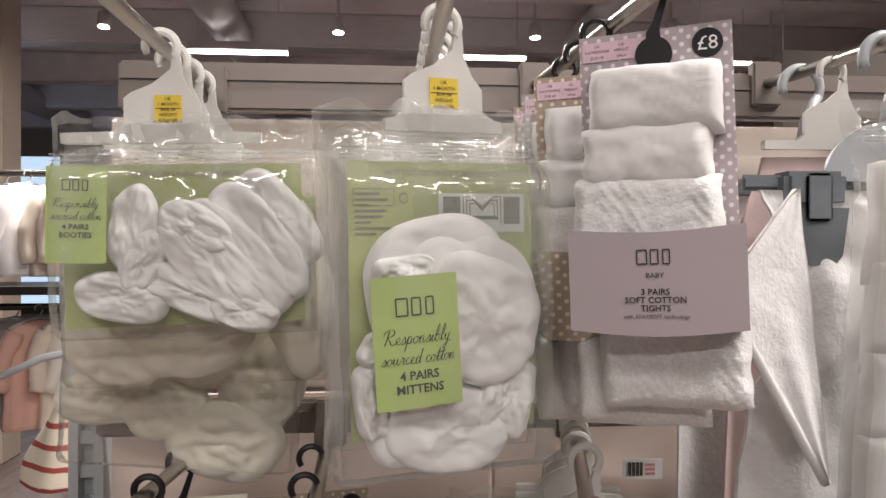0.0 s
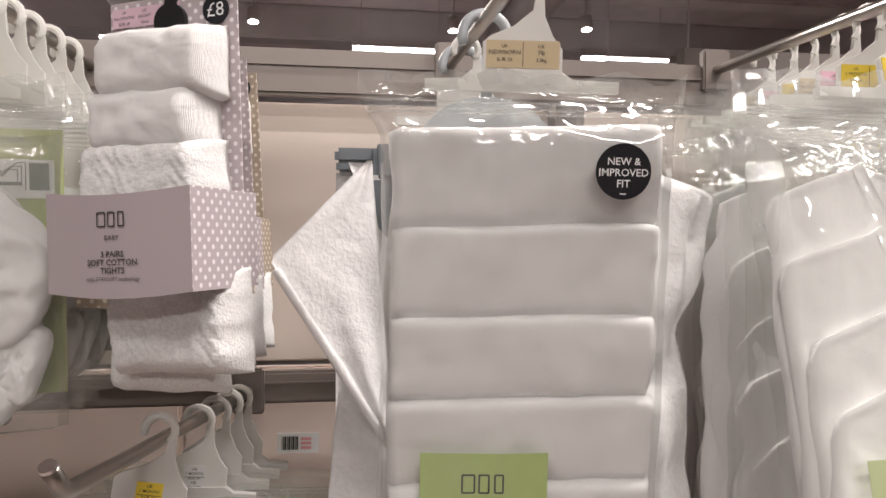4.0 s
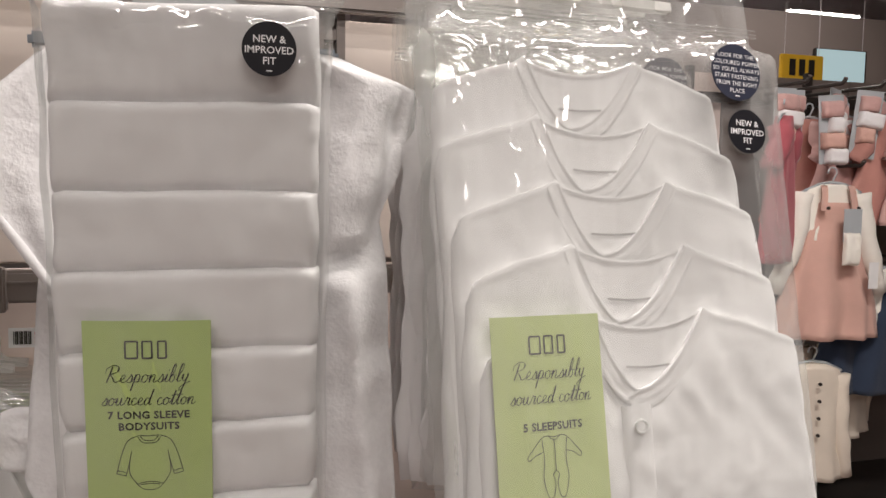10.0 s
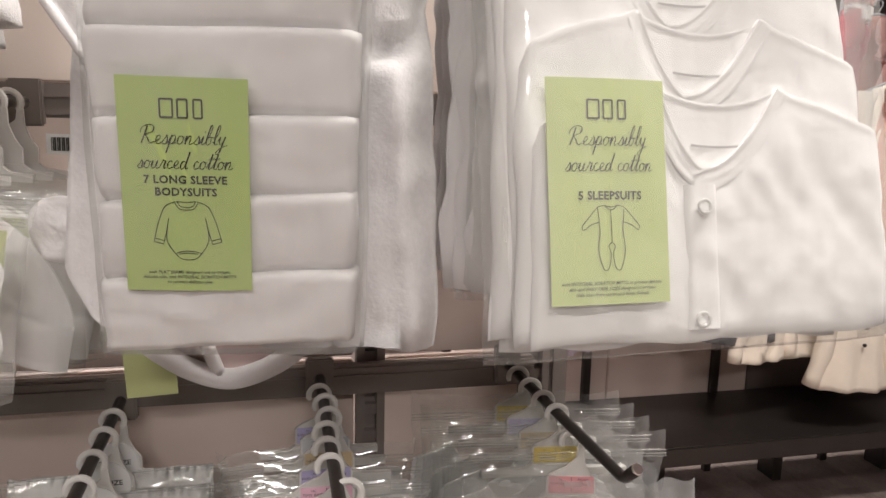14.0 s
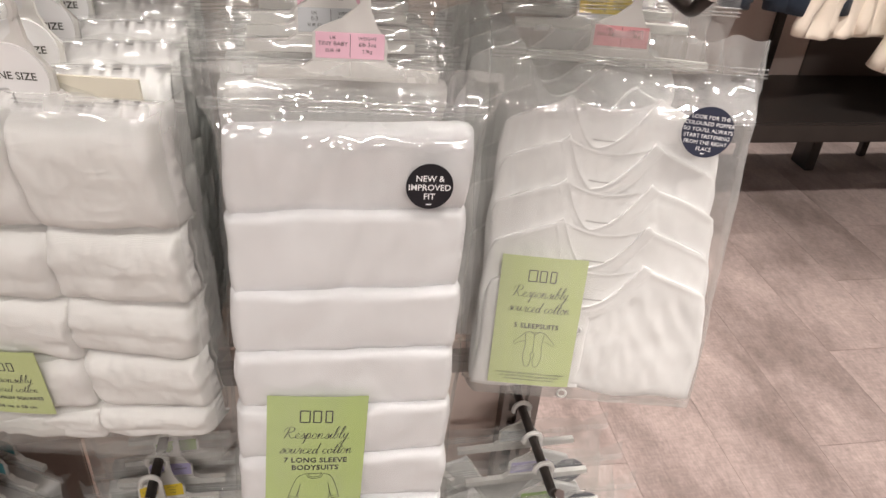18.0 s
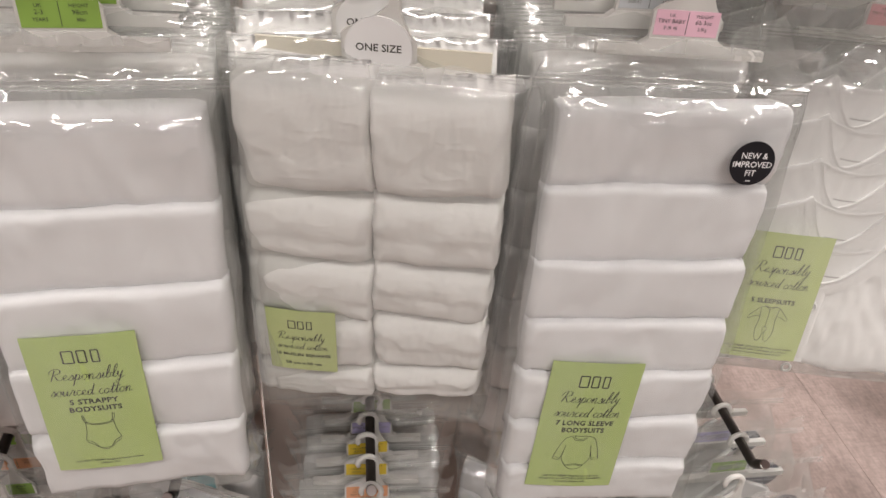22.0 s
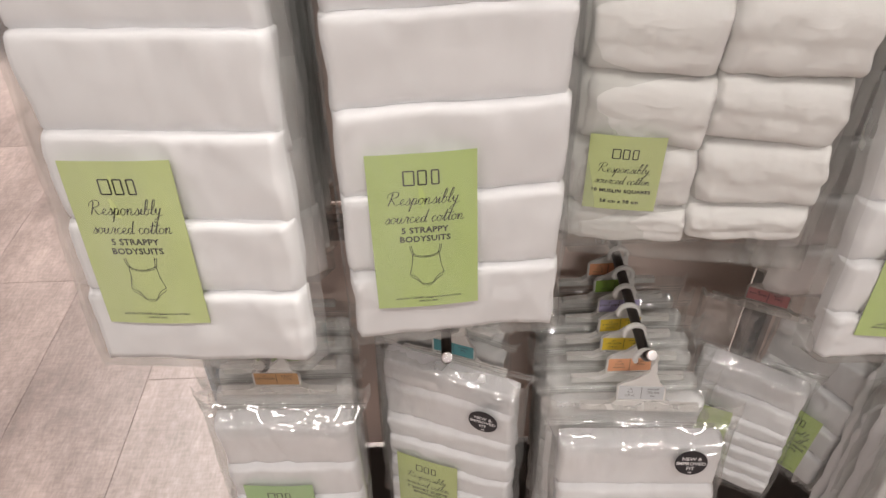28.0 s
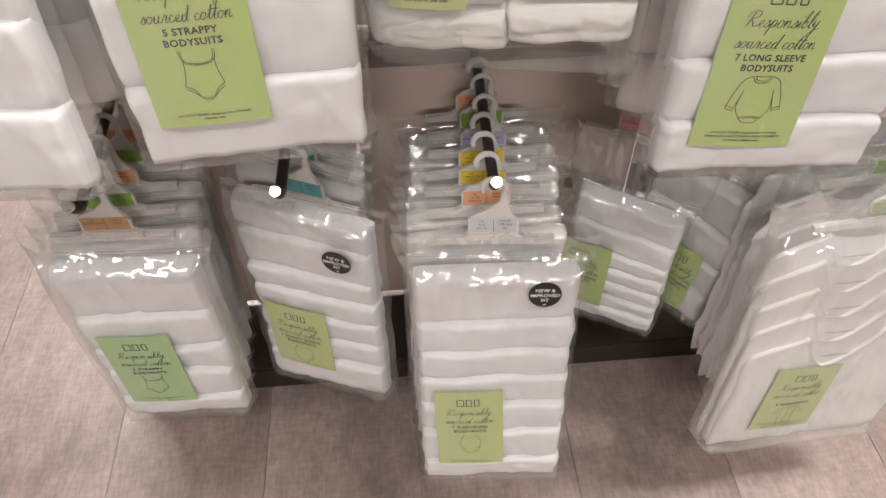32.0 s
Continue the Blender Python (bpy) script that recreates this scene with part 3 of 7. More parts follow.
def bag_mesh(w, top, bottom, d, seed, flare=0.009, content_top=-0.088, nu=40, nv=56, back=0.004, puff=0.008):
    """The clear bag: a puffed front sheet that wraps round the sides, pinched flat above the contents."""
    r = random.Random(seed)
    o = r.uniform(0, 60)
    g = Geo()

    def at(u, v):
        a = 2 * u - 1
        z = top + (bottom - top) * v
        fill = min(1.0, max(0.0, (content_top + 0.022 - z) / 0.03))
        fill = fill * fill * (3 - 2 * fill)
        foot = min(1.0, (z - bottom) / 0.010)
        e = abs(a)
        side = max(0.0, (e - 0.90) / 0.10)
        depth = (d + puff) * fill * foot ** 0.5 + 0.004 * (1 - fill)
        half = w / 2 + flare * (1 - fill)
        y = -depth * (1 - side * side) + back * side
        rough = (1.0 - 0.72 * fill) * (1.0 + 0.6 * max(0.0, 1 - abs(z - content_top) / 0.03))
        y -= 0.0062 * rough * nz(a * 5.0 + o, z * 16, o) + 0.0036 * rough * (1 - 2 * abs(nz(a * 9 + z * 26, z * 24 + o, 1.0))) + 0.0018 * rough * nz(a * 24, z * 50, o) + 0.0006 * nz(a * 9 + o, z * 26, 4.0)
        x = a * half + 0.003 * nz(o, z * 22, a) * e
        zz = z + (0.010 * nz(a * 4 + o, 0.0, 9.0) if v == 0 else 0)
        return (x, min(y, back), zz)

    g.grid(at, nu, nv)
    g.m = [1 if k % nu in (0, nu - 1) or k // nu in (0, nv - 1) else 0 for k in range(nu * nv)]
    return g


def zip_mesh(w, z, seed):
    o = seed * 1.7
    g = Geo()
    for k, dz in enumerate((0.0, -0.0038, -0.0066)):
        g.grid(lambda u, v, dz=dz: ((2 * u - 1) * w / 2, -0.0065 - 0.0016 * nz(u * 4 + o, dz * 100, 2.0) - (0.0012 if 0 < v < 1 else 0), z + dz - 0.0016 * v + 0.0018 * nz(u * 2.5 + o, 0, 0)), 24, 2)
    return g


def logo(g, x, z, s, y, slot=1):
    """The maker's mark, as three plain open blocks."""
    for k, wd in ((-1.15, 0.9), (0.0, 0.7), (1.1, 0.6)):
        x0, x1 = x + (k - wd / 2) * s * 0.75, x + (k + wd / 2) * s * 0.75
        g.stroke([(x0, z), (x1, z), (x1, z + s), (x0, z + s)], s * 0.1, y, slot, closed=True)


DRAW = {
    "strappy": [[(-0.62, 0.98), (-0.56, 0.66), (-0.48, 0.56)], [(-0.55, 1.0), (-0.50, 0.68), (-0.44, 0.58)], [(0.62, 0.98), (0.56, 0.66), (0.48, 0.56)], [(0.55, 1.0), (0.50, 0.68), (0.44, 0.58)],
                [(-0.50, 0.60), (-0.25, 0.50), (0.0, 0.47), (0.25, 0.50), (0.50, 0.60)], [(-0.48, 0.52), (-0.2, 0.43), (0.2, 0.43), (0.48, 0.52)], [(-0.52, 0.58), (-0.56, 0.1), (-0.68, -0.38)], [(0.52, 0.58), (0.56, 0.1), (0.68, -0.38)],
                [(-0.68, -0.38), (-0.40, -0.55), (-0.18, -0.92), (0.0, -0.97), (0.18, -0.92), (0.40, -0.55), (0.68, -0.38)], [(-0.66, -0.50), (-0.42, -0.66), (-0.26, -0.86)], [(0.66, -0.50), (0.42, -0.66), (0.26, -0.86)], [(-0.18, -0.86), (0.0, -0.90), (0.18, -0.86)]],
    "long": [[(-0.30, 0.98), (-0.16, 0.80), (0.16, 0.80), (0.30, 0.98)], [(-0.36, 0.92), (-0.2, 0.72), (0.2, 0.72), (0.36, 0.92)], [(-0.30, 0.98), (0.0, 0.95), (0.30, 0.98)], [(-0.34, 0.97), (-0.68, 0.80), (-0.90, 0.30), (-1.08, -0.38)], [(0.34, 0.97), (0.68, 0.80), (0.90, 0.30), (1.08, -0.38)],
             [(-1.08, -0.38), (-0.78, -0.46)], [(1.08, -0.38), (0.78, -0.46)], [(-1.04, -0.26), (-0.78, -0.34)], [(1.04, -0.26), (0.78, -0.34)], [(-0.78, -0.46), (-0.66, 0.0), (-0.58, 0.42)], [(0.78, -0.46), (0.66, 0.0), (0.58, 0.42)], [(-0.62, 0.2), (-0.66, -0.35), (-0.42, -0.78)], [(0.62, 0.2), (0.66, -0.35), (0.42, -0.78)],
             [(-0.42, -0.78), (-0.15, -0.70), (0.15, -0.70), (0.42, -0.78)], [(-0.42, -0.78), (-0.2, -0.97), (0.2, -0.97), (0.42, -0.78)], [(-0.3, -0.80), (0.0, -0.76), (0.3, -0.80)]],
    "suit": [[(-0.22, 0.98), (0.0, 0.93), (0.22, 0.98)], [(-0.22, 0.98), (-0.08, 0.86), (0.08, 0.86), (0.22, 0.98)], [(-0.22, 0.98), (-0.46, 0.92), (-0.75, 0.62), (-1.0, 0.34)], [(0.22, 0.98), (0.46, 0.92), (0.75, 0.62), (1.0, 0.34)], [(-1.0, 0.34), (-0.94, 0.22), (-0.70, 0.38), (-0.44, 0.46)], [(1.0, 0.34), (0.94, 0.22), (0.70, 0.38), (0.44, 0.46)],
             [(-0.46, 0.88), (-0.40, 0.2), (-0.46, -0.4), (-0.30, -0.98), (-0.12, -0.95), (-0.04, -0.55), (-0.12, -0.28)], [(0.46, 0.88), (0.40, 0.2), (0.46, -0.4), (0.30, -0.98), (0.12, -0.95), (0.04, -0.55), (0.12, -0.28)], [(-0.12, -0.28), (0.0, -0.16), (0.12, -0.28)], [(-0.02, 0.86), (0.0, 0.4), (0.0, -0.16)]],
    "sleeveless": [[(-0.4, 0.9), (-0.2, 0.72), (0.2, 0.72), (0.4, 0.9)], [(-0.4, 0.9), (-0.50, 0.6), (-0.60, 0.4), (-0.58, -0.35), (-0.35, -0.78)], [(0.4, 0.9), (0.50, 0.6), (0.60, 0.4), (0.58, -0.35), (0.35, -0.78)], [(-0.35, -0.78), (0.0, -0.90), (0.35, -0.78)], [(-0.58, -0.35), (-0.3, -0.5), (-0.18, -0.80)], [(0.58, -0.35), (0.3, -0.5), (0.18, -0.80)]],
}


def smooth_path(pts, steps=6):
    """A rounded line through a few points."""
    out = []
    for i in range(len(pts) - 1):
        p0, p1, p2, p3 = pts[max(0, i - 1)], pts[i], pts[i + 1], pts[min(len(pts) - 1, i + 2)]
        for k in range(steps):
            t = k / steps
            out.append(tuple(0.5 * (2 * b + (c - a) * t + (2 * a - 5 * b + 4 * c - d) * t * t + (3 * b - a - 3 * c + d) * t ** 3) for a, b, c, d in zip(p0, p1, p2, p3)))
    return out + [pts[-1]]


# a looped handwriting: for each letter its advance and its pen strokes, one unit to the small letters' height
PEN = {
    "R": (1.30, "0.35,2.0 0.22,0.9 0.08,0 / -0.2,1.2 -0.15,1.8 0.4,2.2 0.95,2.0 0.92,1.4 0.35,1.05 0.6,0.6 0.9,0.05 1.3,0.25"),
    "e": (0.72, "0,0.15 0.3,0.4 0.5,0.78 0.34,1 0.14,0.7 0.18,0.2 0.4,0 0.72,0.2"),
    "s": (0.62, "0,0.15 0.28,0.75 0.36,1.05 0.5,0.6 0.45,0.1 0.2,0 0.08,0.14 / 0.4,0.04 0.62,0.2"),
    "p": (0.80, "0,0.2 0.22,1.05 0.1,-0.2 0.02,-1.05 / 0.12,0.3 0.3,0.95 0.55,0.95 0.6,0.5 0.4,0.05 0.2,0.12 / 0.4,0.04 0.8,0.2"),
    "o": (0.74, "0.35,1 0.1,0.75 0.1,0.2 0.35,0 0.58,0.3 0.55,0.8 0.35,1 0.5,0.84 0.74,0.86"),
    "n": (0.92, "0,0.4 0.15,1 0.12,0 / 0.12,0.3 0.35,0.9 0.5,1 0.56,0.6 0.5,0.15 0.62,0 0.92,0.25"),
    "i": (0.44, "0,0.2 0.2,1 0.15,0.2 0.25,0 0.44,0.2 / 0.26,1.45 0.3,1.58"),
    "b": (0.75, "0,0.15 0.35,1.2 0.44,2.1 0.28,2.25 0.16,1.2 0.12,0.2 0.35,0 0.55,0.35 0.45,0.9 0.25,0.8 / 0.45,0.88 0.75,0.85"),
    "l": (0.48, "0,0.2 0.35,1.2 0.44,2.1 0.28,2.25 0.16,1.2 0.15,0.25 0.28,0 0.48,0.2"),
    "y": (0.95, "0,0.4 0.15,1 0.15,0.4 0.3,0.05 0.5,0.4 0.62,1 / 0.62,1 0.5,0 0.35,-0.9 0.1,-1.1 0.05,-0.8 0.5,-0.25 1.0,0.0"),
    "u": (0.95, "0,0.3 0.15,1 0.12,0.3 0.28,0 0.5,0.3 0.6,1 0.56,0.3 0.7,0 0.95,0.2"),
    "r": (0.68, "0,0.2 0.2,0.9 0.22,1.15 0.3,0.95 0.5,0.95 0.42,0.3 0.48,0 0.68,0.2"),
    "c": (0.64, "0.5,0.8 0.35,1 0.12,0.75 0.12,0.25 0.32,0 0.64,0.25"),
    "d": (0.85, "0.52,0.8 0.3,1 0.08,0.6 0.12,0.1 0.3,0 0.52,0.5 0.72,2.15 0.58,0.5 0.65,0 0.85,0.2"),
    "t": (0.55, "0,0.2 0.3,1.2 0.38,1.95 0.25,0.5 0.3,0 0.55,0.2 / 0.05,1.25 0.68,1.4"),
    " ": (0.50, ""),
}


def script(g, words, x, z, width, y, slot=1, pen=0.055, lift=0.85):
    """Looped handwriting, centred on x, of a given width."""
    total = sum(PEN[c][0] for c in words)
    k = width / (total + 0.3)
    at = -total / 2
    for c in words:
        adv, strokes = PEN[c]
        for st in filter(str.strip, strokes.split("/")):
            pts = [tuple(float(q) for q in p.split(",")) for p in st.split()]
            line = smooth_path(pts, 4)
            g.stroke([(x + k * (at + px + 0.22 * pz), z + k * lift * pz) for px, pz in line], width * pen * 0.15, y, slot)
            down = [(a, b) for a, b in zip(line, line[1:]) if b[1] < a[1] - 0.12]
            for a, b in down:
                g.stroke([(x + k * (at + px + 0.22 * pz), z + k * lift * pz) for px, pz in (a, b)], width * pen * 0.27, y - 0.00005, slot)
        at += adv


def curl(p, w, amount):
    x, y, z = p
    return (x, y + amount * (2 * x / w) ** 2 + 0.0007 * nz(x * 30, z * 22, w * 90), z)


def card_mesh(w, h, title, drawing=None, small_print=(), mat=None, bow=0.0015, rows=(0.0245, 0.0408, 0.0563, 0.0655, 0.0078), sizes=(0.0112, 0.054, 0.060, 0.0070)):
    """A printed card, top edge at the origin: the mark, two lines of handwriting, a title, a line drawing and small print."""
    g = Geo()
    g.grid(lambda u, v: ((u - 0.5) * w, 0.0, -v * h), 10, 10)
    g.grid(lambda u, v: ((0.5 - u) * w, 0.0006, -v * h), 10, 10)
    y = -0.0004
    logo(g, 0, -rows[0], sizes[0], y)
    script(g, "Responsibly", 0, -rows[1], sizes[1], y)
    script(g, "sourced cotton", 0, -rows[2], sizes[2], y)
    z = -rows[3]
    for line in title:
        g.text(line, 0, z, sizes[3], y, 1, fat=0.028, space=1.06)
        z -= rows[4]
    if drawing:
        k, c = 0.0195, z - 0.0150
        for pl in DRAW[drawing]:
            g.stroke([(px * k, c + pz * k) for px, pz in smooth_path(pl, 5)], 0.00048, y, 1)
    for n, line in enumerate(small_print):
        g.text(line, 0, -h + 0.0052 + (len(small_print) - 1 - n) * 0.0033, 0.0030, y, 1, shear=0.2, fat=0.01)
    g.v = [curl(p, w, bow) for p in g.v]
    return g.mesh("card", [mat or GREEN, INK])


NOTE_FLAT = ("with FLAT SEAMS designed not to irritate", "delicate skin")
NOTE_LONG = ("with FLAT SEAMS designed not to irritate", "delicate skin, and INTEGRAL SCRATCH MITTS", "to protect delicate skin")
NOTE_SUIT = ("with INTEGRAL SCRATCH MITTS to protect delicate", "skin and BABY SAFE TOES designed to protect", "little toes from seams and loose threads")
CARDS = {}


def card(kind, w=0.079, h=0.1365, mat=None):
    key = (kind, w, h, mat)
    if key not in CARDS:
        title, drawing, small_print = {
            "long": (("7 LONG SLEEVE", "BODYSUITS"), "long", NOTE_LONG),
            "strappy": (("5 STRAPPY", "BODYSUITS"), "strappy", NOTE_FLAT),
            "suits": (("", "5 SLEEPSUITS"), "suit", NOTE_SUIT),
            "sleeveless": (("7 SLEEVELESS", "BODYSUITS"), "sleeveless", NOTE_FLAT[:1]),
            "short": (("7 SHORT SLEEVE", "BODYSUITS"), "sleeveless", NOTE_FLAT[:1]),
            "muslin": (("10 MUSLIN SQUARES", "58 cm x 58 cm"), None, ()),
        }[kind]
        if kind == "muslin":
            CARDS[key] = card_mesh(w, h, title, mat=GREEN_LIGHT, rows=(0.0200, 0.0335, 0.0445, 0.0530, 0.0105), sizes=(0.0085, 0.041, 0.044, 0.0048))
        else:
            CARDS[key] = card_mesh(w, h, title, drawing, small_print, mat)
    return CARDS[key]


def sticker_mesh(kind):
    g = Geo()
    if kind == "fit":
        g.disc(0, 0, 0.0165, -0.0006, 0, 0, 40)
        for n, s in enumerate(("NEW &", "IMPROVED", "FIT")):
            g.text(s, 0, 0.0038 - n * 0.0065, 0.0062, -0.0009, 1, fat=0.012)
        g.box(-0.0018, 0.0018, -0.0009, -0.0006, -0.0135, -0.0128, 1)
        return g.mesh("sticker", [BLACK, WHITE_INK])
    g.disc(0, 0, 0.0215, -0.0006, 0, 0, 44)
    for n, s in enumerate(("LOOK FOR THE", "COLOURED POPPER", "SO YOU'LL ALWAYS", "START FASTENING", "FROM THE RIGHT", "PLACE")):
        g.text(s, 0, 0.0108 - n * 0.0053, 0.0046, -0.0009, 1)
    g.box(-0.0018, 0.0018, -0.0009, -0.0006, -0.0185, -0.0177, 1)
    return g.mesh("sticker", [NAVY_STICKER, WHITE_INK])


STICKER = {"fit": sticker_mesh("fit"), "popper": sticker_mesh("popper")}
SHARED = {}


def shared(key, make):
    if key not in SHARED:
        SHARED[key] = make()
    return SHARED[key]


def bodysuit_pack(m, label, w, pitches, kind="", card_at=(0, -0.3), card_size=(0.079, 0.1365), tag="newborn", sticker=None, top=-0.088, d=0.026, seed=1, mat=None, back=False, group="", cx=0.0, slants=(), card_roll=0.0, card_mat=None):
    """Folded bodysuits fanned one under the other in a clear zip bag on a hanger; slants: how far each fold's end rises above its start."""
    t = thing("bodysuit_pack", m, label, "clothes pack", group)
    add_hanger(t, tag)
    mat = mat or COTTON
    n = len(pitches)
    z = top
    for k, p in enumerate(pitches):
        s = (seed if not back else 90) * 31 + k
        sl = slants[k] if k < len(slants) else 0.0
        key = ("fold", w, p, d, s, sl, mat.name)
        me = shared(key, lambda: fold_mesh(w, p * (1.25 if k < n - 1 else 1.0), d, s, sl, 1.0 if k else 1.2, *((40, 18) if not back else (14, 7)), last=k == n - 1).mesh("folded_bodysuit", mat, True))
        part("folded_bodysuit", me, None, t, at=pose(cx, -0.0008 * k, z))
        z -= p
    bottom = z
    if kind:
        part("label_card", card(kind, *card_size, card_mat), None, t, "printed green card", at=pose(card_at[0], -d - 0.0074, card_at[1], 0, card_roll, 0))
    if sticker:
        part("sticker", STICKER["fit"], None, t, "round black sticker", at=pose(sticker[0], -d - 0.0125, sticker[1]))
    key = ("bag", w, bottom, d, back, seed if not back else 0)
    nu, nv = (44, 64) if not back else (18, 26)
    part("bag", shared(key, lambda: bag_mesh(w + 0.014, -0.058, bottom - 0.012, d, seed, flare=0.014, content_top=top, nu=nu, nv=nv).mesh("bag", BAG_BACK if back else BAG, True)), None, t, "clear polythene bag", at=pose(cx, 0, 0))
    part("zip_seal", shared(("zip", w, seed % 4), lambda: zip_mesh(w + 0.030, top + 0.016, seed).mesh("zip_seal", FILM_SEAM, True)), None, t, at=pose(cx, 0, 0))
    return t


def hang(a, b, y, dz=0.0):
    """The point on an arm at the depth y."""
    k = (y - a[1]) / (b[1] - a[1])
    return a[0] + (b[0] - a[0]) * k, y, a[2] + (b[2] - a[2]) * k + dz


def stack_bodysuits(arm_ends, ys, label, w, n, pitch, tags, d=0.026, group="", tilt=0, **kw):
    """Further packs of the same kind behind the front one."""
    for k, y in enumerate(ys):
        x, yy, z = hang(*arm_ends, y)
        r = random.Random(int(y * 1000) + n)
        bodysuit_pack(pose(x + r.uniform(-0.004, 0.004), yy, z, tilt, 0, r.uniform(-3, 3)), label, w, (pitch,) * n, "", tag=tags[k % len(tags)], d=d, back=True, group=group, **kw)


TOP, SEC, MID, LOW = ARMS_TOP, ARMS_SECOND, ARMS_MID, ARMS_LOW

# top row: long sleeve bodysuits
bodysuit_pack(pose(0.382, 0.4125, 1.712, 4.9, 0.7, -6.2), "clear bag of seven folded white bodysuits on a white hanger", 0.168, (0.060, 0.0565, 0.052, 0.0540, 0.0520, 0.0530, 0.0500), "long", (-0.0213, -0.2908), tag="newborn", sticker=(0.0559, -0.1176), seed=3, top=-0.0915, cx=0.003, slants=(0.006, 0.006, 0.003, 0.004, 0.006, 0.011, 0.008))

# middle row
bodysuit_pack(pose(0.465, 0.477, 1.102, -7.2, 1.3, -1.4), "clear bag of seven folded white long sleeve bodysuits, tiny baby size", 0.173, (0.0610, 0.0640, 0.0535, 0.0515, 0.0505, 0.0500, 0.0440), "long", (-0.0208, -0.3108), tag="tiny", sticker=(0.0547, -0.1313), seed=5, mat=COTTON_B, top=-0.0983, cx=0.0010, slants=(0.006, 0.007, 0.003, 0.001, 0.004, 0.002, 0.0), card_roll=2.4)
stack_bodysuits(MID[3], (0.515, 0.545, 0.575, 0.605, 0.635, 0.66), "clear bag of folded white bodysuits hanging behind others", 0.168, 7, 0.057, ("months", "tiny", "early", "newborn", "months", "early"), group="packs on the middle arm")
bodysuit_pack(pose(0.060, 0.4653, 1.099, -3.4, -0.3, 3.4), "clear bag of five folded white strappy bodysuits", 0.167, (0.0697, 0.0655, 0.0700, 0.0690, 0.0625), "strappy", (-0.0270, -0.2659), tag="two_years", seed=7, mat=COTTON_B, top=-0.1007, cx=-0.003, slants=(0.0, 0.001, 0.003, -0.002, 0.001), card_roll=-0.5)
stack_bodysuits(MID[1], (0.505, 0.535, 0.565, 0.60, 0.64), "clear bag of folded white strappy bodysuits hanging behind others", 0.160, 5, 0.070, ("two_years", "months"), group="packs on the middle arm")
bodysuit_pack(pose(-0.137, 0.4643, 1.097, -6.4, -0.7, -5.8), "clear bag of five folded white strappy bodysuits with black sticker", 0.171, (0.0700, 0.0690, 0.0680, 0.0625, 0.0640), "strappy", (-0.0298, -0.2603), tag="months", sticker=(0.0565, -0.1231), seed=9, mat=COTTON_B, card_mat=GREEN_LIGHT, top=-0.1060, slants=(0.0, 0.001, 0.001, 0.005, 0.003), card_roll=-1.3)
stack_bodysuits(MID[0], (0.505, 0.535, 0.565, 0.60, 0.64), "clear bag of folded white strappy bodysuits hanging behind others", 0.160, 5, 0.0685, ("months", "two_years"), group="packs on the middle arm")

# low row
bodysuit_pack(pose(0.256, 0.4783, 0.553, -9.0, -0.9, -5.1), "clear bag of seven folded white sleeveless bodysuits near the floor", 0.170, (0.0655, 0.0435, 0.0425, 0.0440, 0.0500, 0.0570, 0.0325), "sleeveless", (-0.0252, -0.2601), tag="months", sticker=(0.0509, -0.1054), seed=11, mat=COTTON_B, card_mat=GREEN_LIGHT, top=-0.0960, cx=0.0035, slants=(0.006, 0.005, 0.004, 0.006, 0.002, 0.008, 0.006), card_roll=-1.6)
stack_bodysuits(LOW[2], (0.515, 0.545, 0.575, 0.605, 0.64, 0.67), "clear bag of folded white bodysuits hanging behind others", 0.168, 7, 0.050, ("orange", "one_month", "one_month", "early", "two_years"), group="packs on the low arm", tilt=-5)
bodysuit_pack(pose(-0.122, 0.5017, 0.560, -0.1, -0.1, -2.4), "clear bag of five folded white strappy bodysuits near the floor", 0.151, (0.0745, 0.0595, 0.0460, 0.0575, 0.0360), "strappy", (-0.0156, -0.1923), tag="tan", seed=13, mat=COTTON_B, card_mat=GREEN_MINT, top=-0.0957, cx=0.002, slants=(0.002, 0.003, 0.001, -0.002, 0.001))
stack_bodysuits(LOW[0], (0.535, 0.57, 0.605, 0.64), "clear bag of folded white bodysuits hanging behind others", 0.150, 5, 0.057, ("two_years", "orange"), group="packs on the low arm")
bodysuit_pack(pose(0.066, 0.540, 0.556, 0, 0, -22), "clear bag of seven folded white short sleeve bodysuits turned sideways", 0.158, (0.0395, 0.0545, 0.038, 0.041, 0.0437, 0.0433, 0.0575), "short", (-0.0245, -0.221), (0.079, 0.122), tag="months_teal", sticker=(0.047, -0.1079), seed=15, mat=COTTON_B, card_mat=GREEN_LIGHT, top=-0.067, slants=(-0.010, -0.004, 0.007, 0.006, 0.012, 0.018, 0.006))


def neckline(x, neck, drop, tip):
    """Depth of a V neck below its collar points, with curved sides that meet at tip."""
    e = min(1.0, (tip - x) / (tip + neck) if x < tip else (x - tip) / (neck - tip))
    return -drop * (1 - e ** 1.75)


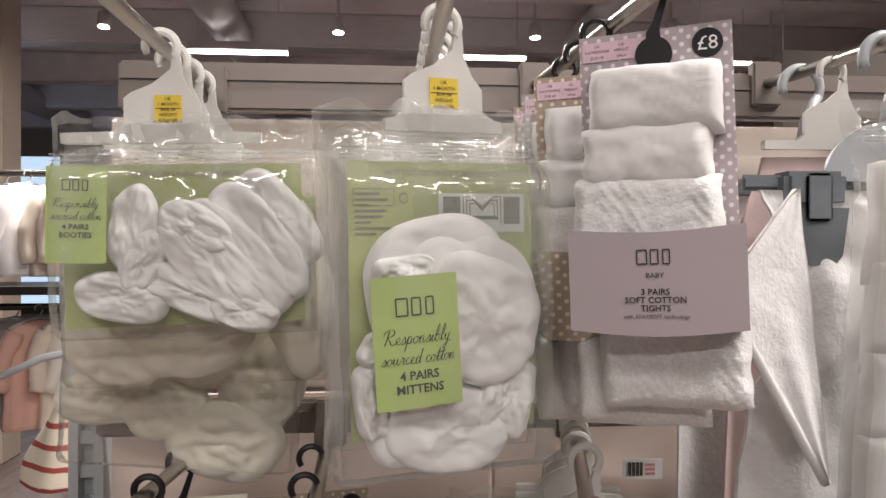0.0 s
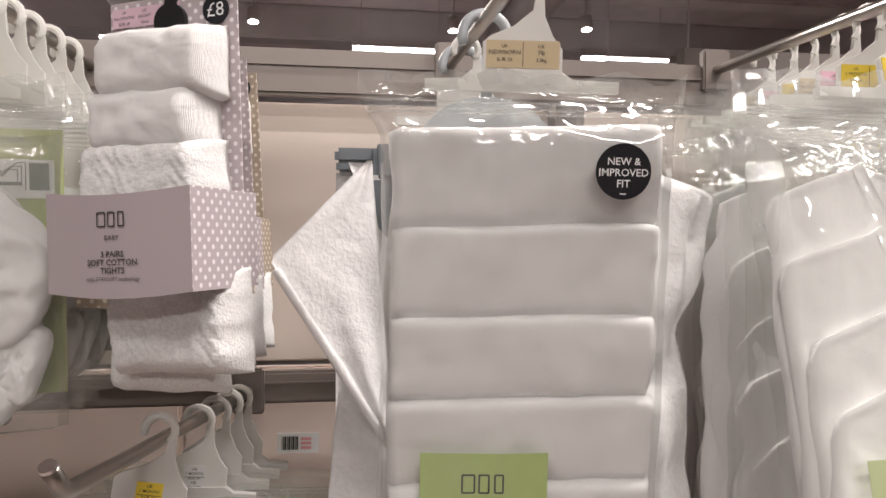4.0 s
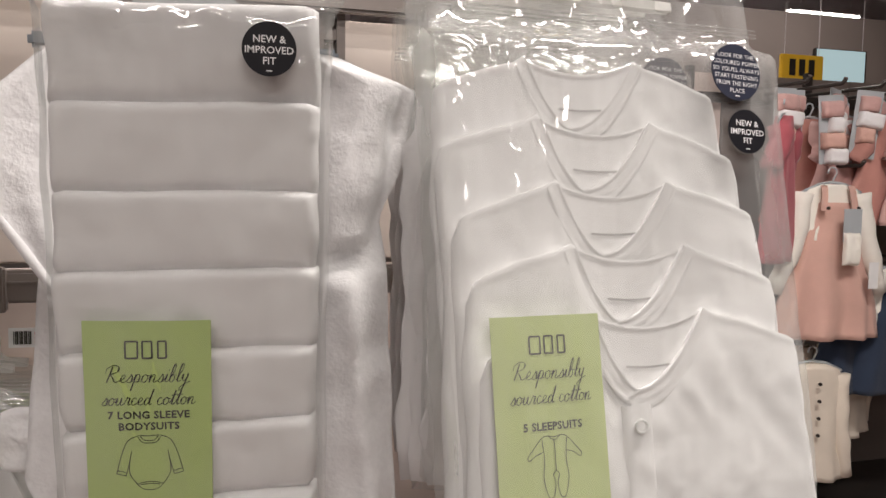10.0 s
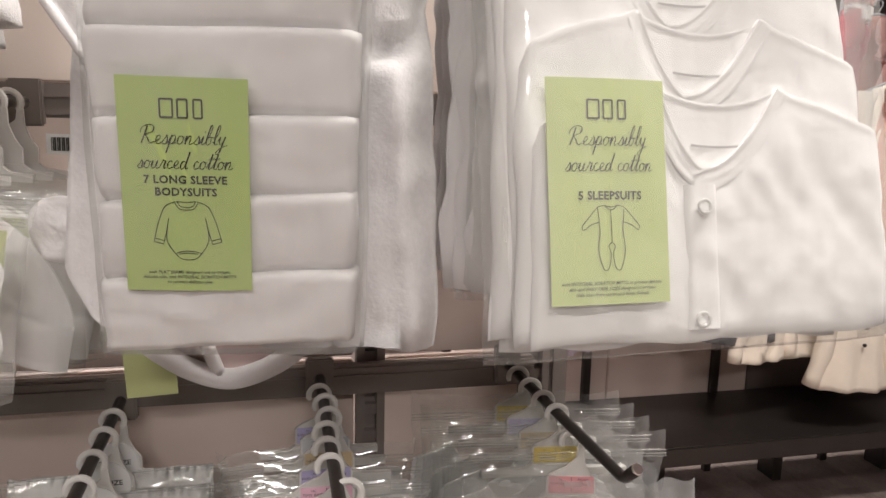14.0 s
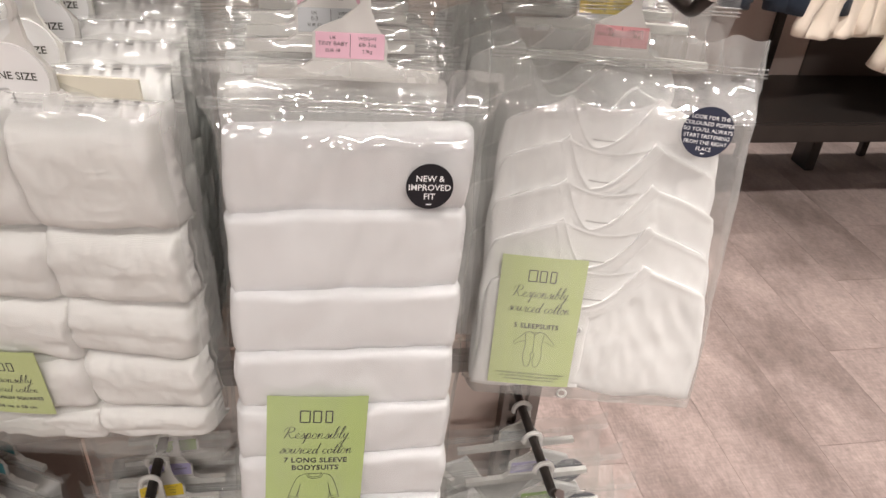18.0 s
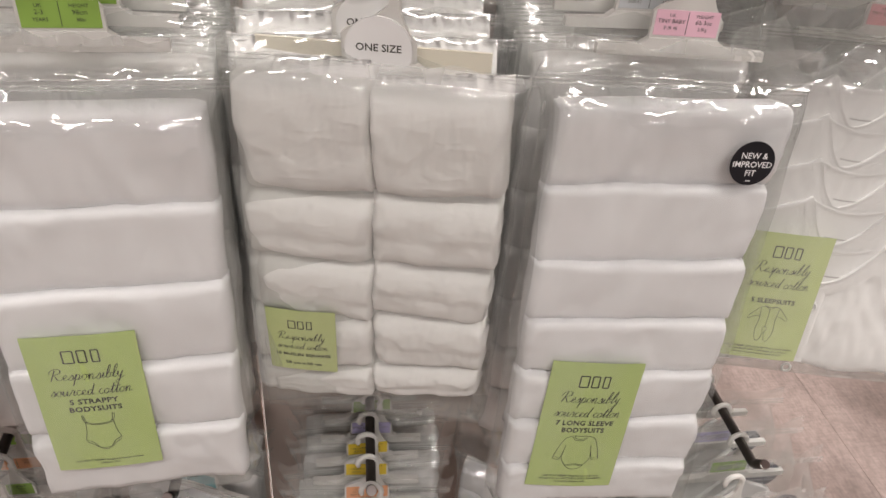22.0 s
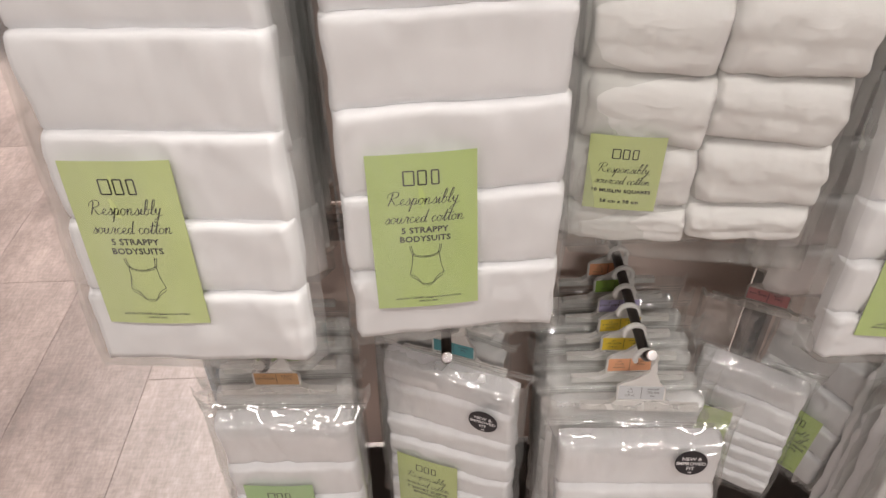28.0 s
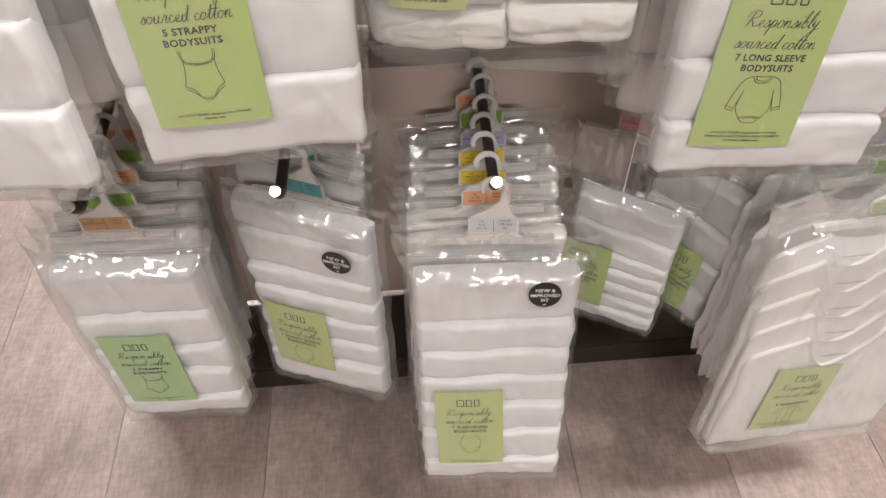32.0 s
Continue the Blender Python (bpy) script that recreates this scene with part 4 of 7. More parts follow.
def suit_layer(w, neck, drop, height, d, seed, tip=0.0, wav=1.0, nu=56, nv=30):
    """One sleepsuit of a fanned pile: collar points, sloping shoulders with rounded ends, a V neck and a soft body below."""
    r = random.Random(seed)
    o = r.uniform(0, 50)
    g = Geo()

    def topline(x):
        e = abs(x)
        if e < neck:
            return neckline(x, neck, drop, tip)
        q = (e - neck) / (w / 2 - neck)
        return -0.004 * min(1.0, q * 8) - 0.024 * q ** 1.25 - 0.013 * max(0.0, (q - 0.90) / 0.10) ** 2

    def at(u, v):
        a = 2 * u - 1
        a = a * (0.75 + 0.25 * a * a)
        x = a * w / 2
        z0 = topline(x) + 0.0022 * wav * nz(a * 3 + o, 0.4, o)
        low = -height - 0.007 * nz(a * 2.2 + o, 1.0, o)
        v = v ** 1.8
        z = z0 + (low - z0) * v
        side = max(0.0, (abs(a) - 0.93) / 0.07)
        y = -d * (0.35 + 0.65 * math.sqrt(max(0.0, 1 - side * side)))
        foot = max(0.0, (v - 0.93) / 0.07)
        y *= 1 - 0.7 * foot * foot
        pull = min(1.0, v * 5)
        y -= 0.0006 * math.exp(-((z0 - z - 0.0028) / 0.0026) ** 2) * (1 - side)
        y -= wav * pull * (0.0026 * nz(a * 2.6 + o, z * 14, o) + 0.0026 * (0.5 - abs(nz(a * 5 + z * 26 + o, z * 9, 2.0))) + 0.0014 * (0.5 - abs(nz(a * 4 - z * 30, o, z * 8))) + 0.0010 * nz(a * 13, z * 60, o))
        return (x * (1 + 0.03 * v) + 0.004 * wav ** 2.5 * nz(o, z * (18 if wav < 1.2 else 34), a) * abs(a), min(y, -0.0004), z)

    g.grid(at, nu, nv)
    n = nu + 1
    ring = list(range(n)) + [j * n + nu for j in range(1, nv + 1)] + [nv * n + i for i in range(nu - 1, -1, -1)] + [j * n for j in range(nv - 1, 0, -1)]
    base = len(g.v)
    g.v += [(g.v[i][0], 0.001, g.v[i][2] - 0.0006) for i in ring]
    k = len(ring)
    g.f += [(ring[i], ring[(i + 1) % k], base + (i + 1) % k, base + i) for i in range(k)]
    g.m += [0] * k
    return g


def collar(neck, drop, d, tip=0.0, width=0.0145):
    """The two bound edges of the V neck, one crossing over the other, and between them the back of the neck, its seam's
    shadow line painted grey.
    """
    g = Geo()
    for s, lift in ((-1, 0.0), (1, 0.0008)):

        def band(u, v, s=s, lift=lift):
            end = s * neck
            x = tip - s * 0.010 + (end * 0.97 - tip + s * 0.010) * u
            z = neckline(x, neck, drop, tip) if (x - tip) * s > 0 else -drop - 0.0035 * min(1.0, abs(x - tip) / 0.01)
            h = 0.0008
            xb = x + s * h
            slope = (neckline(xb, neck, drop, tip) - neckline(x, neck, drop, tip)) / h if (x - tip) * s > 0 else 0.25
            k = math.hypot(1, slope)
            out = (v - 0.06) * width * (1 - 0.25 * u)
            rim = math.exp(-((v - 0.06) / 0.10) ** 2) + 0.6 * math.exp(-((v - 0.86) / 0.10) ** 2)
            return (x + s * slope / k * out, -d - 0.0004 - lift - 0.0007 * rim - 0.0004 * (1 - v) - 0.0005 * nz(u * 5, v * 3, s), z - out / k)

        g.grid(band, 30, 12)
        if s < 0:
            g.f[-360:] = [q[::-1] for q in g.f[-360:]]
    q2 = lambda u: 1 - (2 * u - 1) ** 2
    # back of the neck: bound upper edge, the inside, then a grey strip painted as the seam's shadow
    g.grid(lambda u, v: ((2 * u - 1) * neck * (1.0 - 0.03 * v), -0.0008 - 0.0010 * math.exp(-((v - 0.08) / 0.10) ** 2), -0.002 - 0.0105 * q2(u) - v * 0.0150), 24, 10)
    g.grid(lambda u, v: ((2 * u - 1) * neck * (0.97 - 0.35 * v), -0.0008, -0.017 - 0.0105 * q2(u) - v * 0.040), 16, 4)
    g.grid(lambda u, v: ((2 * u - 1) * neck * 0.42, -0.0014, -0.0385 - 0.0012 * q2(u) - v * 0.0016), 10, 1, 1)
    return g


def sleepsuit_pack(m, label, w=0.25, layers=5, step=0.044, shift=0.007, first=-0.122, bottom=-0.46, kind="suits", card_at=(0, -0.3), card_size=(0.079, 0.1365), tag="one_month", stickers=(), seed=1, back=False, d=0.0042, group="", neck=0.046, bag_w=None, bag_top=-0.052, skew=0.0, cx=0.0, tip=-0.012, card_roll=0.0):
    """Sleepsuits fanned so that every collar shows, in a wide clear bag."""
    t = thing("sleepsuit_pack", m, label, "clothes pack", group)
    add_hanger(t, tag, 0.155)
    drop = 0.0555 * neck / 0.046
    rise = 1.35
    for k in range(layers):
        s = (seed if not back else 77) * 17 + k
        top = first - k * step
        h = top - bottom
        wk = w * (0.94 + 0.06 * k / max(1, layers - 1))
        me = shared(("suit", wk, h, d, s), lambda: suit_layer(wk, neck, drop, h, d, s, tip, wav=1.0 if not back else 1.5, nu=72 if not back else 28, nv=38 if not back else 18).mesh("folded_sleepsuit", SUIT, True))
        off = cx + (k - layers / 2) * shift + (random.Random(s + int(m[1][3] * 900)).uniform(-0.008, 0.008) if back else 0.0)
        ob = part("folded_sleepsuit", me, None, t, at=pose(off, -k * d * rise, top, 0, skew + (0.0 if back else (-1.2, 0.8, -0.4, 1.0, 0.0)[k % 5]), 0))
        if not back:
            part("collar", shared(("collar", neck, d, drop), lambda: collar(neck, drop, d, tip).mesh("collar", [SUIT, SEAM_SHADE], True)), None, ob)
        if k == layers - 1 and not back:
            g2 = Geo()
            g2.grid(lambda u, v: (tip - 0.016 + 0.024 * u, -d - 0.0030 * (1 - abs(2 * u - 1) ** 8) - 0.0008 * nz(u * 2, v * 6, 3.0), -drop - 0.010 - v * (h - drop - 0.016)), 12, 20)
            part("popper_placket", g2, SUIT, ob, smooth=True)
            for q in range(2):
                g3 = Geo().tube([(tip - 0.004 - 0.004 * q + 0.0043 * math.cos(a), -d - 0.0054, -drop - 0.024 - 0.0710 * q + 0.0043 * math.sin(a)) for a in (2 * math.pi * j / 18 for j in range(18))], 0.0012, 6, closed=True)
                part("popper", g3, ZIP, ob, "pale ring popper", smooth=True)
    front = d * rise * (layers - 1) + d + 0.003
    if kind and not back:
        part("label_card", card(kind, *card_size, GREEN_LIGHT), None, t, "printed green card", at=pose(card_at[0], -front - 0.0055, card_at[1], 0, skew + card_roll, 0))
    for sk, sx, sz in stickers:
        part("sticker", STICKER[sk], None, t, "round dark sticker", at=pose(sx, -front - (0.0165 if not back else 0.0125), sz, 0, 3, 0))
    bw = bag_w or w + 0.018
    part("bag", shared(("sbag", bw, bottom, back, seed if not back else 0), lambda: bag_mesh(bw, bag_top, bottom - 0.012, front + 0.002, seed + 40, flare=0.004, content_top=first, nu=44 if not back else 18, nv=64 if not back else 24).mesh("bag", BAG_BACK if back else BAG_SUIT, True)), None, t, "clear polythene bag", at=pose(cx, 0, 0))
    part("zip_seal", shared(("szip", bw, first), lambda: zip_mesh(bw + 0.006, first + 0.034, seed).mesh("zip_seal", FILM_SEAM, True)), None, t, at=pose(cx, 0, 0))
    return t


# top row sleepsuits, and the packs behind them
sleepsuit_pack(pose(0.669, 0.4440, 1.716, -11.3, 0.1, 2.8), "clear bag of five fanned white sleepsuits on a white hanger", 0.258, step=0.0475, shift=0.0068, first=-0.113, bottom=-0.466, card_at=(-0.0659, -0.3045), stickers=(("popper", 0.0965, -0.1327), ("fit", 0.1012, -0.1773)), seed=2, bag_w=0.288, cx=0.008)
for k, y in enumerate((0.475, 0.505, 0.535, 0.565, 0.60, 0.64)):
    x, yy, z = hang(*TOP[4], y)
    sleepsuit_pack(pose(x + 0.010 + 0.002 * k, yy, z, 2, 0, 2 if k % 2 else -2), "clear bag of fanned white sleepsuits hanging behind others", 0.215, tag=("one_month", "tiny", "newborn")[k % 3], back=True, group="sleepsuit packs on the top arm", stickers=(("popper", 0.075, -0.129),) if k == 0 else ())

# middle row sleepsuits
sleepsuit_pack(pose(0.700, 0.5760, 1.082, -9.8, 0.2, -11.5), "clear bag of five fanned white sleepsuits with a navy sticker", 0.212, step=0.037, shift=0.002, first=-0.096, bottom=-0.385, card_at=(-0.0413, -0.2403), tag="months_rose", stickers=(("popper", 0.0743, -0.1111),), seed=4, bag_w=0.232, bag_top=-0.04, cx=0.010, neck=0.0385, card_roll=0.4)
for k, y in enumerate((0.60, 0.625, 0.65, 0.675)):
    x, yy, z = hang(*MID[4], y)
    sleepsuit_pack(pose(x, yy, z, 0, 0, -6), "clear bag of fanned white sleepsuits hanging behind others", 0.215, first=-0.075, bottom=-0.40, step=0.04, tag=("one_month", "newborn", "early", "one_month")[k], back=True, group="sleepsuit packs on the middle arm", bag_top=-0.02)

# low row sleepsuits
sleepsuit_pack(pose(0.655, 0.460, 0.556, -4, 0, 3), "clear bag of five fanned white sleepsuits near the floor", 0.225, step=0.036, shift=0.004, first=-0.072, bottom=-0.425, card_at=(-0.026, -0.262), card_size=(0.079, 0.125), tag="two_years", stickers=(("fit", 0.06, -0.075),), seed=6, bag_w=0.25, bag_top=-0.02, card_roll=2)
for k, y in enumerate((0.515, 0.56, 0.61)):
    x, yy, z = hang(*LOW[4], y)
    sleepsuit_pack(pose(x, yy, z, -2, 0, 2), "clear bag of fanned white sleepsuits hanging behind others", 0.215, first=-0.070, bottom=-0.41, step=0.04, tag=("two_years", "early", "months", "early")[k], back=True, group="sleepsuit packs on the low arm", bag_top=-0.02, stickers=(("popper", 0.055, -0.075),))


def roll_mesh(w, h, d, seed, fine=False):
    """A muslin square folded into a soft roll, with loose edges at one end."""
    o = seed * 3.3
    g = Geo()

    def front(u, v):
        a, b = 2 * u - 1, 2 * v - 1
        prof = max(0.0, 1 - abs(b) ** 4.5) ** 0.45
        e = max(0.0, (abs(a) - 0.88) / 0.12)
        y = -d * prof * math.sqrt(max(0.05, 1 - e * e))
        y -= 0.0024 * nz(a * 2.4 + o, b * 2, o) + 0.0010 * nz(a * 9 + o, b * 4, 1.0)
        # the free edge of the cloth crosses the roll, and the layers step back towards one end
        lap = b - 0.25 * nz(o, 3.0, 1.0) - 0.25 * a * nz(o, 1.0, 7.0)
        y -= 0.0018 / (1 + math.exp(-lap * 26)) - 0.0009
        for step in (0.80, 0.88, 0.95):
            y += 0.0022 / (1 + math.exp(-(a * (1 if seed % 2 else -1) - step - 0.05 * nz(o, b * 2, step)) * 90))
        return (a * w / 2 + 0.0022 * nz(o, b * 2.5, a), y, b * h / 2 + 0.0022 * nz(a * 1.6, o, 5.0))

    nu, nv = (44, 22) if fine else (26, 14)
    g.grid(front, nu, nv)
    n = nu + 1
    ring = list(range(n)) + [j * n + nu for j in range(1, nv + 1)] + [nv * n + i for i in range(nu - 1, -1, -1)] + [j * n for j in range(nv - 1, 0, -1)]
    base = len(g.v)
    g.v += [(g.v[i][0], 0.0, g.v[i][2]) for i in ring]
    k = len(ring)
    g.f += [(ring[i], base + i, base + (i + 1) % k, ring[(i + 1) % k]) for i in range(k)]
    g.m += [0] * k
    g.f = [q[::-1] for q in g.f]
    return g


def muslin_pack(m, label, seed=1, back=False, group=""):
    """Ten muslin squares rolled in two columns, in a clear bag with a round size disc."""
    t = thing("muslin_pack", m, label, "clothes pack", group)
    add_hanger(t, None, 0.16, one_size=True)
    d = 0.034
    columns = ((-0.049, (-0.058, -0.155, -0.216, -0.277, -0.338, -0.374), (-2, 2, 3, -1, -2)), (0.045, (-0.063, -0.150, -0.214, -0.268, -0.328, -0.363), (-3, 0, 3, -3, -3)))
    for c, (cx, edges, turn) in enumerate(columns):
        for k in range(5):
            h = edges[k] - edges[k + 1] + 0.003
            zz, a = (edges[k] + edges[k + 1]) / 2, turn[k]
            part("muslin_roll", roll_mesh(0.098, h, d, seed * 11 + c * 5 + k, True), MUSLIN, t, smooth=True, at=pose(cx, 0, zz, 0, a, 0)) if not back else part("muslin_roll", shared(("rollm", k), lambda: roll_mesh(0.095, h, d, k).mesh("muslin_roll", MUSLIN, True)), None, t, at=pose(cx, 0, zz))
    if not back:
        part("label_card", card("muslin", 0.057, 0.0705), None, t, "printed green card", at=pose(-0.0595, -d - 0.006, -0.2585, 0, 0.3, 0))
        part("care_strip", Geo().box(-0.085, 0.075, 0.006, 0.008, -0.085, -0.048), CARD_CREAM, t, "plain cream strip")
    part("bag", shared(("mbag", back), lambda: bag_mesh(0.208, -0.045, -0.390, d, 61, content_top=-0.05, nu=40 if not back else 18, nv=56 if not back else 22).mesh("bag", BAG_BACK if back else BAG_SHORT, True)), None, t, "clear polythene bag")
    part("zip_seal", shared(("mzip",), lambda: zip_mesh(0.216, -0.055, 3).mesh("zip_seal", FILM_SEAM, True)), None, t)
    return t


muslin_pack(pose(0.252, 0.4621, 1.083, 4.3, -0.8, -11.2), "clear bag of ten rolled white muslin squares", 2)
for k, y in enumerate((0.505, 0.545, 0.585, 0.625, 0.66)):
    x, yy, z = hang(*MID[2], y)
    muslin_pack(pose(x, yy, z, 0, 0, 1), "clear bag of rolled white muslin squares hanging behind others", 1, True, group="muslin packs on the middle arm")
BAG_MILKY = [FILM_MILKY, FILM_SEAM, FILM_MILKY]
RIB = weave("white_ribbed_knit", (0.81, 0.80, 0.79), 520, 0.35, 30, 0.03)



def pad(cx, cz, rx, rz, d, seed, power=2.4, dents=1.0, nr=10, na=32, folds=0.0):
    """A soft flat pad with a rounded outline."""
    o = seed * 4.1
    g = Geo()
    v, f = [(cx, -d - dents * (0.0030 * nz(o, 0, o) + 0.0020 * abs(nz(o, 0, 2.0)) + 0.0008 * nz(o, 0, 5.0)), cz)], []
    for i in range(1, nr + 1):
        q = i / nr
        for j in range(na):
            a = 2 * math.pi * j / na
            c, s = math.cos(a), math.sin(a)
            k = (abs(c) ** power + abs(s) ** power) ** (-1 / power) * (1 + 0.05 * nz(c * 1.4 + o, s * 1.4, o))
            y = -d * max(0.0, 1 - q ** 7) ** 0.5
            y -= dents * (0.0030 * nz(c * q * 1.6 + o, s * q * 1.6, o) + 0.0020 * abs(nz(c * q * 3 + o, s * q * 3, 2.0)) + 0.0008 * nz(c * q * 9 + o, s * q * 9, 5.0)) * (q < 1)
            if folds:
                y += 0.0019 * (1 - q ** 4) * max(0.0, math.cos(math.pi * (s * q * folds + 0.9 * nz(c * q * 1.3 + o, s * q, 3.0)))) ** 6
            v.append((cx + rx * k * q * c * (1 + 0.03 * nz(c + o, s, 0)), y, cz + rz * k * q * s))
    for j in range(na):
        f.append((0, 1 + j, 1 + (j + 1) % na))
    for i in range(nr - 1):
        f += [(1 + i * na + j, 1 + (i + 1) * na + j, 1 + (i + 1) * na + (j + 1) % na, 1 + i * na + (j + 1) % na) for j in range(na)]
    return g.add(v, f)


def square_tag(t, colour, lines, cx=0.0, cz=-0.045, w=0.018, h=0.018):
    g = Geo()
    g.box(cx - w / 2, cx + w / 2, -0.0023, -0.0019, cz - h / 2, cz + h / 2)
    g.box(cx - w * 0.45, cx + w * 0.45, -0.0025, -0.0023, cz - 0.0002, cz + 0.0002, 1)
    for n, s in enumerate(lines):
        g.text(s, cx, cz + h * 0.5 - 0.0036 - n * 0.0036, 0.0031, -0.0026, 1, fat=0.01)
    part("size_tag", g, [TAG[colour], INK], t, colour + " size tag")


def small_card(name, t, w, h, title, at, big=1.0, mat=None):
    g = Geo()
    g.grid(lambda u, v: ((u - 0.5) * w, 0.0, -v * h), 8, 8)
    g.grid(lambda u, v: ((0.5 - u) * w, 0.0006, -v * h), 8, 8)
    s = big
    logo(g, 0.0, -0.0195 * s, 0.0085 * s, -0.0004)
    script(g, "Responsibly", 0, -0.0335 * s, 0.0360 * s, -0.0004)
    script(g, "sourced cotton", 0, -0.0435 * s, 0.0395 * s, -0.0004)
    for n, line in enumerate(title):
        g.text(line, 0, -0.0515 * s - n * 0.0068 * s, 0.0062 * s, -0.0004, 1, fat=0.02)
    g.v = [(x, y + 0.0012 * (2 * x / w) ** 2 + 0.0006 * nz(x * 40, z * 30, 1.0), z) for x, y, z in g.v]
    part(name, g, [mat or GREEN, INK], t, "printed green card", at=at)


def backing(w, h, chip=True):
    """The folded card insert behind the contents, its print showing through reversed."""
    g = Geo()
    g.box(-w / 2, w / 2, 0.0, 0.0008, -h, 0)
    y = -0.0004
    g.text("RESPONSIBLY SOURCED COTTON", 0, -0.0085, 0.0048, y, 1, mirror=True)
    for n in range(8):
        x1 = -w / 2 + 0.004 + 0.022 * (0.7 + 0.3 * math.sin(n * 2.3))
        g.box(-w / 2 + 0.004, x1, y, y + 0.0002, -0.020 - n * 0.0034, -0.0188 - n * 0.0034, 1)
    g.stroke([(-w / 2 + 0.003, -0.0165), (-w / 2 + 0.028, -0.0165), (-w / 2 + 0.028, -0.0265), (-w / 2 + 0.003, -0.0265)], 0.0004, y, 1, closed=True)
    g.stroke([(-w / 2 + 0.034 + 0.0025 * math.cos(a), -0.022 + 0.003 * math.sin(a)) for a in (k * 0.6 for k in range(11))], 0.0006, y, 1)
    if chip:
        x0, x1, z0, z1 = 0.0, w / 2 - 0.008, -0.038, -0.021
        g.box(x0 - 0.003, x1 + 0.003, y - 0.0001, y, z0 - 0.005, z1 + 0.002, 2)
        g.box(x0, x0 + 0.011, y - 0.0004, y - 0.0002, z0, z1, 1)
        g.box(x1 - 0.011, x1, y - 0.0004, y - 0.0002, z0, z1, 1)
        for off in (0.0, 0.0022, 0.0044):
            g.stroke([(x0 + 0.013 + off, z0 + off), (x0 + 0.013 + off, z1 - off), ((x0 + x1) / 2 - 0.008 + off, z1 - off), ((x0 + x1) / 2, z1 - 0.006 - off * 0.6), ((x0 + x1) / 2 + 0.008 - off, z1 - off), (x1 - 0.013 - off, z1 - off), (x1 - 0.013 - off, z0 + off)], 0.0006, y - 0.0003, 1)
        g.stroke([(x0 + 0.015, z0 + 0.004), (x1 - 0.015, z0 + 0.004)], 0.0022, y - 0.0003, 1)
    return g.mesh("backing_card", [GREEN_PALE, GREY_INK, TAG["white"]])


def mitten_pack(m, label, back=False):
    t = thing("mitten_pack", m, label, "clothes pack", "mitten packs on the top arm" if back else "")
    h = add_hanger(t, None, 0.074)
    square_tag(h, "yellow", ("UK", "1 MONTH", "EUR 56", "WEIGHT", "4.5kg/10lb"))
    if not back:
        part("backing_card", backing(0.118, 0.165), None, t, "pale green printed card", at=pose(0, 0.003, -0.086))
    shapes = [("mitten", -0.004, -0.163, 0.047, 0.044, 0.008, 2.6, -6, 0.0), ("mitten", 0.010, -0.172, 0.044, 0.042, 0.008, 2.7, 10, -0.007), ("mitten", 0.014, -0.181, 0.038, 0.038, 0.009, 2.8, 22, -0.014),
              ("cuff", -0.030, -0.156, 0.020, 0.014, 0.005, 4.0, -6, -0.013), ("mitten", -0.006, -0.244, 0.038, 0.027, 0.012, 2.6, 8, -0.005), ("mitten", -0.022, -0.236, 0.034, 0.030, 0.010, 2.6, -16, 0.0), ("cuff", 0.032, -0.228, 0.017, 0.025, 0.010, 4.5, 20, -0.009), ("cuff", -0.048, -0.226, 0.012, 0.022, 0.010, 4.0, -8, -0.004), ("cuff", -0.042, -0.200, 0.016, 0.012, 0.008, 3.0, 30, -0.008), ("mitten", 0.004, -0.214, 0.042, 0.026, 0.008, 3.0, 4, -0.001)]
    for k, (nm, px, pz, rx, rz, th, pw, turn, fy) in enumerate(shapes):
        part(nm, shared(("mit", k), lambda: pad(0, 0, rx, rz, th, k + 1, pw, 1.7, 16, 56, 0.8).mesh(nm, COTTON, True)), None, t, at=pose(px, -0.003 + fy, pz, 0, turn, 0))
    if not back:
        small_card("label_card", t, 0.050, 0.074, ("4 PAIRS", "MITTENS"), pose(-0.030, -0.0335, -0.153, 2, -3, 0), 1.12)
    part("bag", shared(("mitbag", back), lambda: bag_mesh(0.134, -0.054, -0.272, 0.031, 71, flare=0.004, content_top=-0.096, nu=34 if not back else 16, nv=44 if not back else 22).mesh("bag", BAG_BACK if back else BAG, True)), None, t, "clear polythene bag", at=pose(-0.008, 0, 0))
    part("zip_seal", shared(("mitzip",), lambda: zip_mesh(0.132, -0.079, 5).mesh("zip_seal", FILM_SEAM, True)), None, t)
    return t


mitten_pack(pose(0.038, 0.445, 1.704, 0, -1, 14), "clear bag of four pairs of white cotton mittens")
for k, y in enumerate((0.485, 0.515, 0.55, 0.59, 0.63)):
    x, yy, z = hang(*TOP[1], y)
    mitten_pack(pose(x + 0.002, yy, z, 0, 0, 4), "clear bag of white cotton mittens hanging behind others", True)


